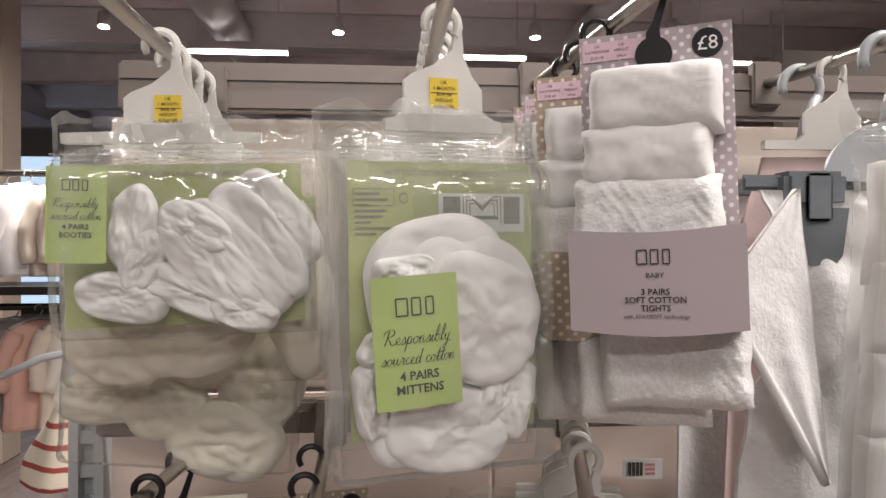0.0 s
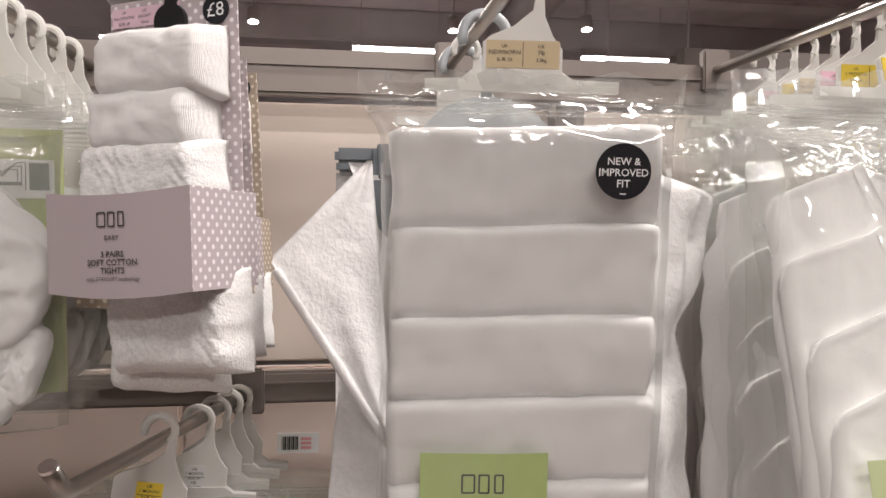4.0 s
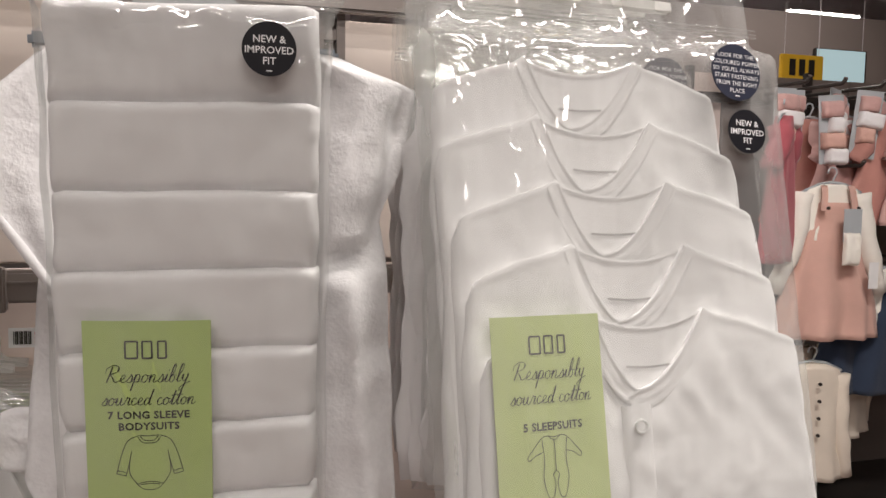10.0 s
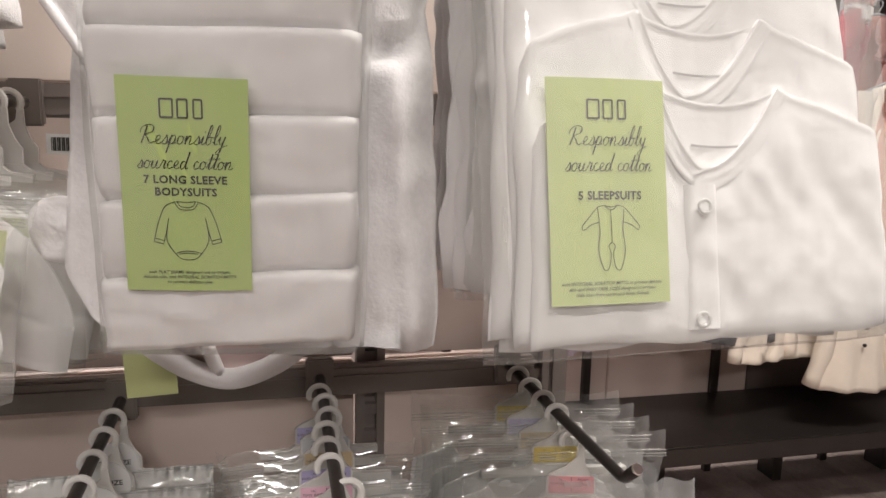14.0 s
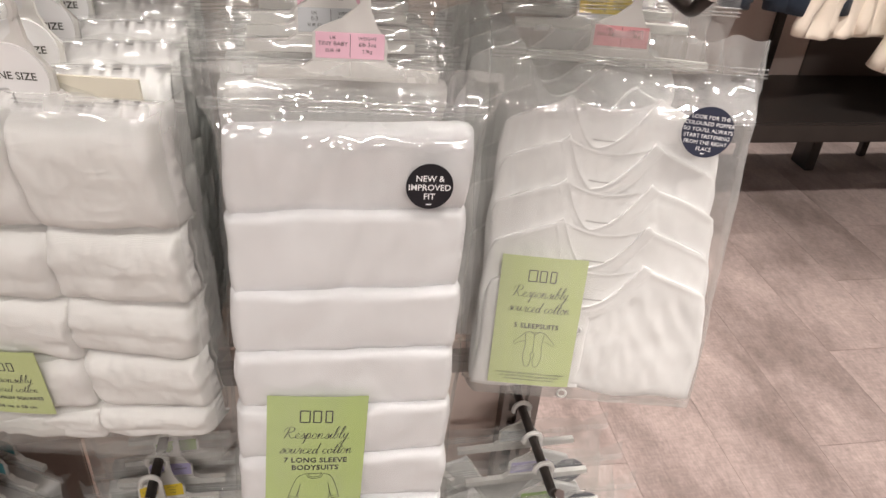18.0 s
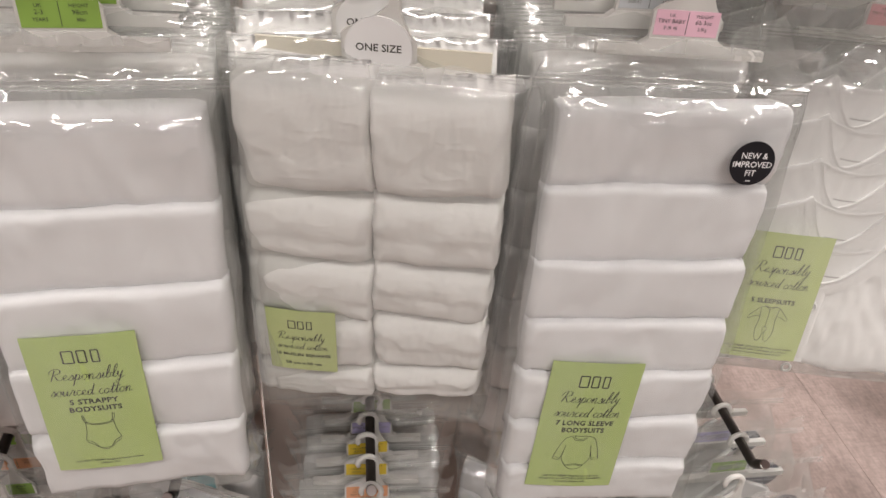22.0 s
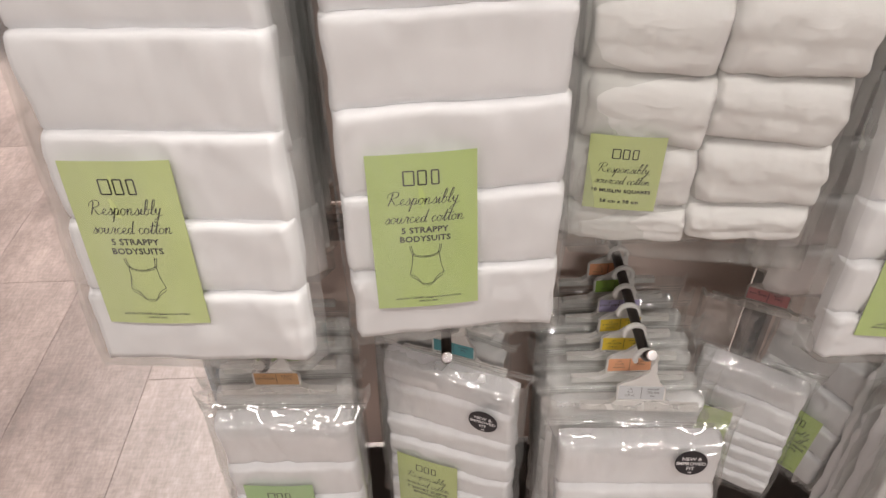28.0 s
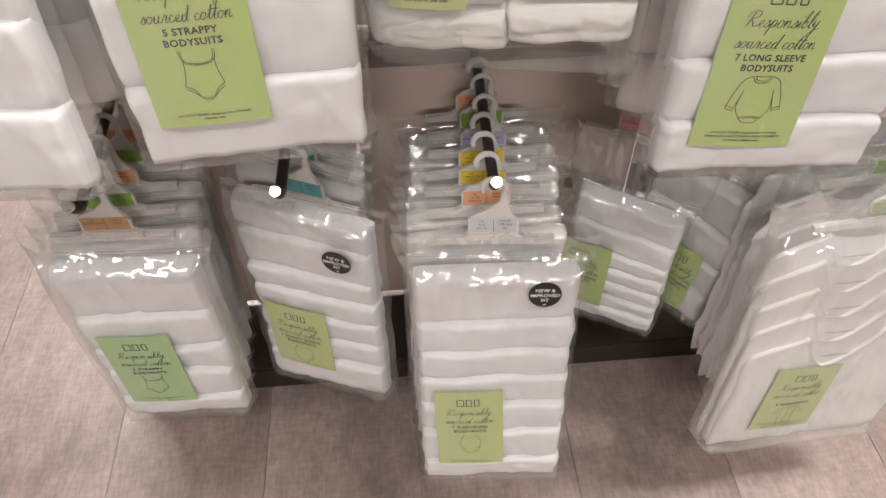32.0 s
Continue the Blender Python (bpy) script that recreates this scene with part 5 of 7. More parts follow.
def pile(cx, cz, rx, rz, turn, folds, d, seed, nr=18, na=48):
    """Soft cotton crumpled into long rounded folds that run along one direction."""
    o = seed * 5.3
    c0, s0 = math.cos(math.radians(turn)), math.sin(math.radians(turn))
    g = Geo()
    v, f = [], []
    for i in range(nr + 1):
        q = i / nr
        for j in range(na):
            a = 2 * math.pi * j / na
            p, s = q * math.cos(a), q * math.sin(a)
            edge = 1 + 0.10 * nz(math.cos(a) * 1.2 + o, math.sin(a) * 1.2, 1.0)
            w = s * folds / 2 + 1.3 * nz(p * 1.2 + o, s * 1.5, 0.5) + 0.6 * nz(p * 2.6 + o, s * 2, 7.0)
            crest = abs(math.cos(math.pi * w)) ** 0.7
            deep = 0.24 + 0.30 * nz(p * 1.6 + o, s * 1.6, 3.0)
            dome = max(0.0, 1 - q ** 4) ** 0.5
            y = -d * dome * (1 - deep + deep * crest) - 0.0022 * dome * nz(p * 4 + o, s * 4, 2.0) - 0.0022 * dome * (0.5 - abs(nz(p * 4 + o, s * 9, 4.0))) - 0.0012 * dome * (0.5 - abs(nz(p * 11 + o, s * 13, 6.0)))
            x, z = p * rx * edge, s * rz * edge * (0.9 + 0.1 * crest)
            v.append((cx + x * c0 - z * s0, y, cz + x * s0 + z * c0))
    for i in range(nr):
        f += [(i * na + j, (i + 1) * na + j, (i + 1) * na + (j + 1) % na, i * na + (j + 1) % na) for j in range(na)]
    g.add(v, f)
    return g


def bootie_pack(m, label, back=False):
    t = thing("bootie_pack", m, label, "clothes pack", "bootie packs on the top arm" if back else "")
    h = add_hanger(t, None, 0.13)
    square_tag(h, "yellow", ("UK", "1 MONTH", "EUR 54", "WEIGHT", "4.5kg/10lb"), cx=0.004)
    part("backing_card", shared(("booback",), lambda: backing(0.158, 0.110, False)), None, t, "pale green printed card", at=pose(0.012, 0.003, -0.082))
    # two loose booties beside a bundle of socks laid over one another
    heap = ((0.074, -0.122, 0.040, 0.021, 52, 2.6, -0.001), (0.062, -0.136, 0.046, 0.021, 54, 2.4, -0.004), (0.048, -0.146, 0.050, 0.020, 49, 2.3, -0.0075), (0.033, -0.152, 0.044, 0.020, 44, 2.5, -0.011), (0.022, -0.126, 0.026, 0.015, 30, 2.2, -0.013), (0.020, -0.170, 0.036, 0.015, 24, 2.6, -0.008), (0.052, -0.182, 0.024, 0.013, 20, 2.4, -0.014),
            (-0.020, -0.126, 0.030, 0.0155, -80, 2.3, -0.004), (-0.012, -0.148, 0.022, 0.013, -62, 2.4, -0.009), (-0.027, -0.172, 0.031, 0.0165, 12, 2.5, -0.006))
    for k, (px, pz, rx, rz, turn, power, fy) in enumerate(heap):
        part("bootie", shared(("boot", k), lambda: pad(0, 0, rx, rz, 0.0085, k + 4, power, 1.7, 14, 48, 1.3).mesh("bootie", COTTON, True)), None, t, at=pose(px, fy - 0.002, pz, 0, turn, 0))
    if not back:
        small_card("label_card", t, 0.036, 0.062, ("4 PAIRS", "BOOTIES"), pose(-0.049, -0.023, -0.086, 0, 2, 6), 0.78)
    part("bag", shared(("boobag", back), lambda: bag_mesh(0.172, -0.052, -0.200, 0.024, 75, flare=0.0, content_top=-0.088, nu=40 if not back else 16, nv=40 if not back else 20).mesh("bag", BAG_BACK if back else BAG, True)), None, t, "clear polythene bag", at=pose(0.014, 0, 0))
    part("zip_seal", shared(("boozip",), lambda: zip_mesh(0.170, -0.075, 6).mesh("zip_seal", FILM_SEAM, True)), None, t, at=pose(0.014, 0, 0))
    return t


bootie_pack(pose(-0.147, 0.515, 1.705, 0, -1.5, 3), "clear bag of four pairs of white cotton booties")


def hat_pack(m, label, w=0.21, card_on=True, back=False, group=""):
    """Folded baby hats with turned-up brims in a wide clear bag."""
    t = thing("hat_pack", m, label, "clothes pack", group)
    h = add_hanger(t, None, 0.098)
    square_tag(h, "yellow" if not back else "white", ("UK", "1 MONTH", "EUR 50", "UK", "4.5kg/10lb"), cz=-0.048)
    mt = COTTON
    part("backing_card", Geo().box(-0.075, 0.092, 0.002, 0.003, -0.175, -0.095), GREEN_PALE, t, "pale green card")

    def dome(u, v):
        """Height above the brim falls from crown to brim; the crown leans to one side."""
        up = 0.071 * (1 - v)
        half = 0.066 * math.sqrt(max(0.0, 1 - (1 - v) ** 2.3))
        a = 2 * u - 1
        knot = math.hypot((u - 0.38) * 4, (v - 0.64) * 3)
        y = -0.020 * math.sqrt(max(0.0, 1 - a ** 4)) * min(1, v * 3 + 0.12) - 0.0018 * nz(u * 4, v * 4, 0) - 0.0008 * nz(u * 11, v * 9, 4.0)
        y += 0.0040 * (math.exp(-((knot - 0.42) / 0.07) ** 2) * (v > 0.66) - 0.8 * math.exp(-((knot - 0.28) / 0.08) ** 2) * (v > 0.64))
        return (a * half * (1 + 0.02 * nz(v * 3, 2, u)) - 0.50 * up, y, up)

    part("hat", shared(("folded_hat",), lambda: pad(0, 0, 0.083, 0.036, 0.007, 6, 5.0, 1.2, 12, 48).mesh("hat", mt, True)), None, t, at=pose(0.011, -0.001, -0.145, 0, 0, 0))
    hat = part("hat", shared(("hat",), lambda: Geo().grid(dome, 36, 26).mesh("hat", mt, True)), None, t, at=pose(0.037, -0.008, -0.163, 0, 17, 0))
    part("brim", shared(("brim",), lambda: Geo().grid(lambda u, v: ((2 * u - 1) * 0.0665 + 0.006 * v, -0.0225 * math.sqrt(max(0.04, 1 - abs(2 * u - 1) ** 5)) - 0.0030 * math.sin(math.pi * min(1.0, v + 0.25)) - 0.0012 * nz(u * 5, v * 2, 3), 0.003 - 0.040 * v + 0.002 * math.sin(u * 4)), 30, 8).mesh("brim", mt, True)), None, hat)
    if card_on:
        small_card("label_card", t, 0.036, 0.066, ("3 PACK", ""), pose(-0.058, -0.024, -0.1215, 0, -4, 8), 0.8)
    part("bag", shared(("hatbag", w, back), lambda: bag_mesh(w, -0.064, -0.225, 0.036, 81, flare=0.004, content_top=-0.098, nu=36 if not back else 16, nv=40 if not back else 20).mesh("bag", BAG_BACK if back else BAG_MILKY, True)), None, t, "clear polythene bag")
    part("zip_seal", shared(("hatzip", w), lambda: zip_mesh(w + 0.004, -0.0815, 8).mesh("zip_seal", FILM_SEAM, True)), None, t)
    return t




def cream_pack(m, label, lumps, x0, x1, top, bottom, seed, card_h=0.0):
    """Cream cotton hats lying loose in a wide milky bag."""
    t = thing("hat_pack", m, label, "clothes pack", "hat packs on the top arm")
    add_hanger(t, None, 0.098)
    if card_h:
        part("backing_card", Geo().box(x0 + 0.012, x1 - 0.010, 0.002, 0.003, top - card_h, top - 0.004), GREEN_PALE, t, "pale green card")
    for k, (cx, cz, rx, rz, turn) in enumerate(lumps):
        part("hat", pile(0, 0, rx * 1.2, rz * 1.15, 0, 1.4, 0.016, seed + k, 16, 44), CREAM, t, smooth=True, at=pose(cx, -0.003 - 0.004 * (k % 3), cz, 0, turn, 0))
    part("bag", bag_mesh(x1 - x0, top + 0.030, bottom, 0.026, seed, flare=0.0, content_top=top, nu=34, nv=40), BAG_MILKY, t, "milky polythene bag", smooth=True, at=pose((x0 + x1) / 2, 0, 0))
    return t


# the large cream packs behind the booties
cream_pack(pose(*hang(*TOP[0], 0.560), 0, -1, 2), "milky bag of cream baby hats hanging behind the booties", ((-0.040, -0.205, 0.034, 0.034, 20), (0.010, -0.200, 0.040, 0.034, -10), (0.082, -0.165, 0.024, 0.066, -12), (0.050, -0.140, 0.045, 0.045, 0)), -0.078, 0.112, -0.100, -0.243, 5, 0.09)
cream_pack(pose(*hang(*TOP[0], 0.610), 0, 6, 4), "drooping milky bag of cream baby hats behind others", ((-0.030, -0.262, 0.036, 0.022, -14), (0.012, -0.268, 0.030, 0.026, 10), (0.062, -0.292, 0.040, 0.030, 8), (0.085, -0.245, 0.030, 0.040, 0), (0.02, -0.2, 0.06, 0.05, 0)), -0.066, 0.118, -0.130, -0.318, 9)
cream_pack(pose(*hang(*TOP[0], 0.655), 0, -2, 0), "milky bag of cream baby hats against the back panel", ((-0.03, -0.17, 0.045, 0.05, 10), (0.05, -0.18, 0.05, 0.05, -8)), -0.09, 0.10, -0.095, -0.240, 13, 0.08)

# hats on the second row
hat_pack(pose(0.145, 0.508, 1.419, 0, 9, 0), "clear bag of folded white baby hats on a white hanger")
for k, y in enumerate((0.58, 0.615, 0.645, 0.67)):
    x, yy, z = hang(*SEC[2], y)
    hat_pack(pose(x, yy, z + 0.002, 0, 4, 2), "clear bag of white baby hats hanging behind others", back=True, card_on=False, group="hat packs on the second row")

t = thing("barcode_sticker", pose(0.216, 0.640, 1.360, 0, 1, 0), "white barcode sticker with red print on a bag", "sticker")
part("paper", Geo().box(0, 0.037, 0, 0.0006, 0, 0.018), TAG["white"], t)
g = Geo()
for k in range(12):
    g.box(0.004 + k * 0.0012, 0.0046 + k * 0.0012 + 0.0004 * (k % 3), -0.0003, 0, 0.003, 0.015)
tagged(part("barcode", g, INK, t), kind="stuff")
for k in range(3):
    part("print_bar", Geo().box(0.021, 0.030, -0.0003, 0, 0.0035 + k * 0.004, 0.006 + k * 0.004), TAG["rose"], t)


def knit_roll(w, h, d, seed, cable=False, na=26):
    """Folded tights: a soft roll, with raised slanting cables where the knit is patterned."""
    o = seed * 3.1
    g = Geo()

    def at(u, v):
        a, b = 2 * u - 1, 2 * v - 1
        prof = max(0.0, 1 - abs(b) ** 4.5) ** 0.5
        e = max(0.0, (abs(a) - 0.76) / 0.24)
        y = -d * (0.25 + 0.75 * prof) * (0.12 + 0.88 * math.sqrt(max(0.0, 1 - e * e)))
        y -= 0.0026 * nz(a * 2 + o, b * 2, o) + 0.0016 * nz(a * 5, b * 4 + o, 2.0)
        if cable:
            s = (a * w / 2 * 1000 + b * h / 2 * 700) / 6.5
            s = s if math.sin(a * 5.5) > 0 else s - b * h / 2 * 1400 / 6.5
            y -= (0.0011 * max(0.0, math.sin(s * 2 * math.pi)) * (0.6 + nz(a * 3, b * 3, o)) + 0.0006 * math.sin(b * 40 + a * 20)) * prof
        return (a * w / 2 + 0.002 * nz(o, b * 2.2, a), y, b * -h / 2 + 0.002 * nz(a * 1.5, o, 5.0))

    g.grid(at, 70 if cable else na, 30 if cable else 14)
    nu, nv = (70, 30) if cable else (na, 14)
    n = nu + 1
    ring = list(range(n)) + [j * n + nu for j in range(1, nv + 1)] + [nv * n + i for i in range(nu - 1, -1, -1)] + [j * n for j in range(nv - 1, 0, -1)]
    base = len(g.v)
    g.v += [(g.v[i][0], 0.0, g.v[i][2]) for i in ring]
    k = len(ring)
    g.f += [(ring[i], ring[(i + 1) % k], base + (i + 1) % k, base + i) for i in range(k)]
    g.m += [0] * k
    return g


def tights_pack(m, label, dot=None, plain=None, price="8", back=False, lower=True, group="", band_text=True, cardw=0.090):
    """Three pairs of folded tights on a printed card with a wrapped band, on a black hook."""
    dot, plain = dot or LILAC_DOT, plain or LILAC
    t = thing("tights_pack", m, label, "clothes pack", group)
    hook = Geo()
    hook.tube([(0.0095 * math.cos(a), 0, 0.0095 * math.sin(a) - 0.002) for a in (math.radians(215 - k * 19) for k in range(15))], 0.0025, 8)
    hook.prism([(-0.005, -0.045), (0.005, -0.045), (0.004, -0.030), (0.0105, -0.008), (0.0075, -0.006), (0.000, -0.026), (-0.004, -0.032)], -0.002, 0.002)
    hook.disc(0.0, -0.046, 0.011, -0.0035, 0.002, 0, 20)
    part("hook", hook, BLACK_PLASTIC, t, "black plastic hook")
    w = cardw
    g = Geo()
    g.box(-w / 2, w / 2, 0.0, 0.001, -0.225, -0.030)
    head = part("card", g, dot, t, "dotted printed card")
    g = Geo()
    g.box(-w / 2 + 0.002, 0.006, -0.0010, -0.0006, -0.046, -0.034)
    for k, (a, b) in enumerate((("UK", "0-6 MONTHS"), ("UK", "HEIGHT"), ("UK", "HEIGHT"))):
        x = -w / 2 + 0.011 + k * 0.015
        g.text(a, x, -0.0375, 0.0026, -0.0013, 1)
        g.text(b, x, -0.0408, 0.0026, -0.0013, 1)
        g.text(("EUR 69", "69cm", "27in")[k], x, -0.0445, 0.0026, -0.0013, 1)
    part("size_strip", g, [PINK_PALE, INK], head, "pale pink size strip")
    g = Geo()
    g.disc(w / 2 - 0.014, -0.042, 0.0088, -0.0014, -0.0007, 0, 28)
    g.text("\u00a3" + price, w / 2 - 0.014, -0.0462, 0.0120, -0.0017, 1)
    part("price_disc", g, [BLACK, WHITE_INK], head, "round black price disc")
    d = 0.030
    rolls = [(-0.075, 0.044, 0.078, False, 0.000), (-0.110, 0.040, 0.076, False, -0.006), (-0.145, 0.050, 0.086, True, -0.006)]
    for k, (z, h, rw, cab, dx) in enumerate(rolls):
        part("folded_tights", shared(("tights", k, back), lambda: knit_roll(rw, h, d + 0.002 * k, k + 3, cab and not back).mesh("folded_tights", KNIT if cab else RIB, True)), None, t, at=pose(dx, 0, z))
    if lower:
        part("folded_tights", shared(("tightsl", back), lambda: knit_roll(0.086, 0.062, d - 0.002, 9, not back).mesh("folded_tights", KNIT, True)), None, t, at=pose(0.006, 0, -0.228))
        part("folded_tights", shared(("tightsm",), lambda: knit_roll(0.080, 0.06, 0.018, 12).mesh("folded_tights", KNIT, True)), None, t, at=pose(-0.014, 0.012, -0.243))
    g = Geo()
    bw, bd, z0, z1 = 0.093, 0.054, -0.208, -0.152

    def band(u, v):
        s = u * 3
        z = z1 + (z0 - z1) * v
        if s < 1:
            return (-bw / 2, 0.012 - (bd + 0.012) * s, z - 0.003 * (1 - s))
        if s < 2:
            return (-bw / 2 + bw * (s - 1), -bd - 0.0035 * math.sin(math.pi * (s - 1)), z - 0.003 * math.sin(math.pi * (s - 1)))
        return (bw / 2, -bd + (bd + 0.012) * (s - 2), z)

    g.grid(band, 36, 6)
    g.m = [0 if 12 <= (k % 36) < 24 else 1 for k in range(len(g.f))]
    g.grid(lambda u, v: (lambda p: (p[0] * 0.985, p[1] + 0.001, p[2]))(band(1 - u, v)), 36, 6, 1)
    y = -bd - 0.0042
    logo(g, 0, -0.172, 0.0075, y, 2)
    if band_text:
        g.text("BABY", 0, -0.1795, 0.0040, y, 2)
        for k, s in enumerate(("3 PAIRS", "SOFT COTTON", "TIGHTS")):
            g.text(s, 0, -0.1885 - k * 0.0044, 0.0046, y, 2, fat=0.015)
        g.text("with STAYSOFT technology", 0, -0.2012, 0.0030, y, 2, shear=0.2)
    part("band", g, [plain, dot, INK], t, "printed card band round the tights")
    return t


tights_pack(pose(0.166, 0.438, 1.729, 0, -2, -25), "three pairs of white cable tights in a lilac band")
for k, (y, mt) in enumerate(((0.495, BEIGE_DOT), (0.55, LILAC_DOT), (0.60, BEIGE_DOT))):
    x, yy, z = hang(*TOP[2], y)
    tights_pack(pose(x - 0.012 + 0.006 * k, yy + 0.01, z - 0.004, 0, -3, -14), "white tights in a dotted card band hanging behind others", dot=mt, plain=mt, back=True, group="tights packs on the top arm")
for k, (y, dot, plain, pr) in enumerate(((0.485, LILAC_DOT, LILAC, "8"), (0.54, LILAC_DOT, LILAC, "8"), (0.60, BEIGE_DOT, BEIGE_DOT, "8"))):
    x, yy, z = hang(*SEC[1], y)
    tights_pack(pose(x - 0.010, yy, z + 0.004, 0, -2, 6), "white tights in a dotted card band on the second row", dot=dot, plain=plain, price=pr, back=k > 0, lower=k == 0, group="tights packs on the second row")
for k, (y, pr) in enumerate(((0.47, "4"), (0.53, "4"), (0.59, "4"))):
    x, yy, z = hang(*SEC[0], y)
    tights_pack(pose(x, yy, z + 0.004, 0, -1, 4), "white tights on a cream card with a black hook", dot=CARD_CREAM, plain=CARD_CREAM, price=pr, back=True, lower=False, group="cream card packs on the second row", band_text=False, cardw=0.1)


def sheet(fn, nu, nv, thick=0.004):
    """A draped cloth with thickness."""
    g = Geo()
    g.grid(fn, nu, nv)
    g.grid(lambda u, v: (lambda p: (p[0], p[1] + thick, p[2]))(fn(1 - u, v)), nu, nv)
    n = nu + 1
    ring = list(range(n)) + [j * n + nu for j in range(1, nv + 1)] + [nv * n + i for i in range(nu - 1, -1, -1)] + [j * n for j in range(nv - 1, 0, -1)]
    base = (nu + 1) * (nv + 1)
    mate = lambda i: base + (i // n) * n + (nu - i % n)
    k = len(ring)
    g.f += [(ring[i], mate(ring[i]), mate(ring[(i + 1) % k]), ring[(i + 1) % k]) for i in range(k)]
    g.m += [0] * k
    return g


def lerp_rows(rows, z):
    """Left and right edge at the height z from rows of (z, left, right), top row first."""
    for (z0, a0, b0), (z1, a1, b1) in zip(rows, rows[1:]):
        if z >= z1:
            k = (z0 - z) / (z0 - z1)
            k = k * k * (3 - 2 * k) * 0.5 + k * 0.5
            return a0 + (a1 - a0) * k, b0 + (b1 - b0) * k
    return rows[-1][1:]


def towel():
    """A hooded terry towel clipped to a grey hanger, its hood corner turned out to one side."""
    t = thing("hooded_towel", pose(0.381, 0.525, 1.720), "white terry hooded baby towel clipped to a grey hanger", "towel")
    hk = Geo()
    hk.tube([(0.018 * math.cos(a), 0, 0.018 * math.sin(a) - 0.012) for a in (math.radians(200 - k * 16) for k in range(16))], 0.0042, 10)
    hk.tube([(0.016, 0, -0.020), (0.004, 0, -0.040), (0.0, 0, -0.062)], 0.0045, 10)
    part("hook", hk, PALE_GREY, t, "pale grey plastic hook", smooth=True)
    part("crossbar", bevel_box(-0.115, 0.115, -0.004, 0.004, -0.112, -0.100, 0.003), GREY_PLASTIC, t)
    part("size_plate", Geo().prism([(-0.055 * math.cos(a) - 0.0, -0.105 + 0.045 * math.sin(a)) for a in (math.pi * k / 16 for k in range(17))], -0.0105, -0.007), PALE_GREY, t, "pale grey size plate")
    for k in (-0.063, 0.07):
        c = bevel_box(k - 0.024, k + 0.024, -0.016, 0.012, -0.125, -0.098, 0.004)
        clip = part("clip", c, GREY_PLASTIC, t, "grey plastic clip")
        part("clip_jaw", Geo().prism([(k - 0.020, -0.160), (k - 0.014, -0.167), (k + 0.014, -0.167), (k + 0.020, -0.160), (k + 0.025, -0.125), (k - 0.025, -0.125)], -0.014, -0.010), GREY_PLASTIC, clip)
        part("clip_tongue", bevel_box(k - 0.010, k + 0.010, -0.019, -0.015, -0.135, -0.100, 0.002), GREY_PLASTIC, clip)
    rows = [(-0.112, -0.105, 0.112), (-0.134, -0.096, 0.174), (-0.187, -0.088, 0.163), (-0.240, -0.098, 0.145), (-0.268, -0.110, 0.149), (-0.322, -0.116, 0.152), (-0.385, -0.121, 0.155), (-0.440, -0.126, 0.156), (-0.480, -0.108, 0.158), (-0.492, -0.090, 0.150)]

    def flap(u):
        q = min(1.0, max(0.0, (u - 0.60) / 0.24))
        e = max(0.0, (u - 0.84) / 0.16)
        return q * q * (3 - 2 * q) * (1 - 0.45 * e * e)

    def body(u, v):
        z = -0.112 - 0.380 * v
        a, b = lerp_rows(rows, z)
        x = a + (b - a) * u
        y = -0.012 + 0.010 * math.sin(u * 19 + 1.5 * math.sin(v * 3)) * (0.3 + v) * (u < 0.7) + 0.009 * nz(u * 5, v * 6, 2) + 0.004 * nz(u * 12, v * 14, 5) - 0.036 * flap(u)
        dent = math.exp(-(((x - 0.116) / 0.024) ** 2 + ((z + 0.270 - 0.25 * (x - 0.116)) / 0.009) ** 2)) + 0.45 * math.exp(-((x - 0.150 - 0.20 * (z + 0.20)) / 0.007) ** 2) * (z > -0.26) - 0.35 * math.exp(-((x - 0.125 + 0.10 * (z + 0.38)) / 0.010) ** 2) * (z < -0.285)
        return (x, y + 0.020 * dent, z + (0.010 * math.sin(u * 9) if v == 1 else 0) - 0.02 * u * (v > 0.97))

    part("towel_body", sheet(body, 70, 50), TERRY, t, smooth=True)

    def hood(u, v):
        z = -0.113 - 0.203 * v
        left = -0.092 - 0.066 * v / 0.34 if v < 0.34 else -0.158 + 0.083 * (v - 0.34) / 0.66
        right = -0.089 + 0.016 * v
        x = left + (right - left) * u
        return (x, -0.036 - 0.30 * (right - x) - 0.010 * v + 0.003 * nz(u * 3, v * 4, 5), z)

    part("hood", sheet(hood, 30, 34, 0.005), TERRY, t, smooth=True)
    part("hood_edge", Geo().tube([(hood(0, k / 24)[0], hood(0, k / 24)[1] + 0.003, hood(0, k / 24)[2]) for k in range(9, 25)], 0.0036, 8), TERRY, t, smooth=True)
    part("ear", pad(0, 0, 0.024, 0.026, 0.0055, 3, 2.2, 1.5), TERRY, t, smooth=True, at=pose(-0.130, 0.010, -0.412, 0, -12, -8))
    return t


towel()


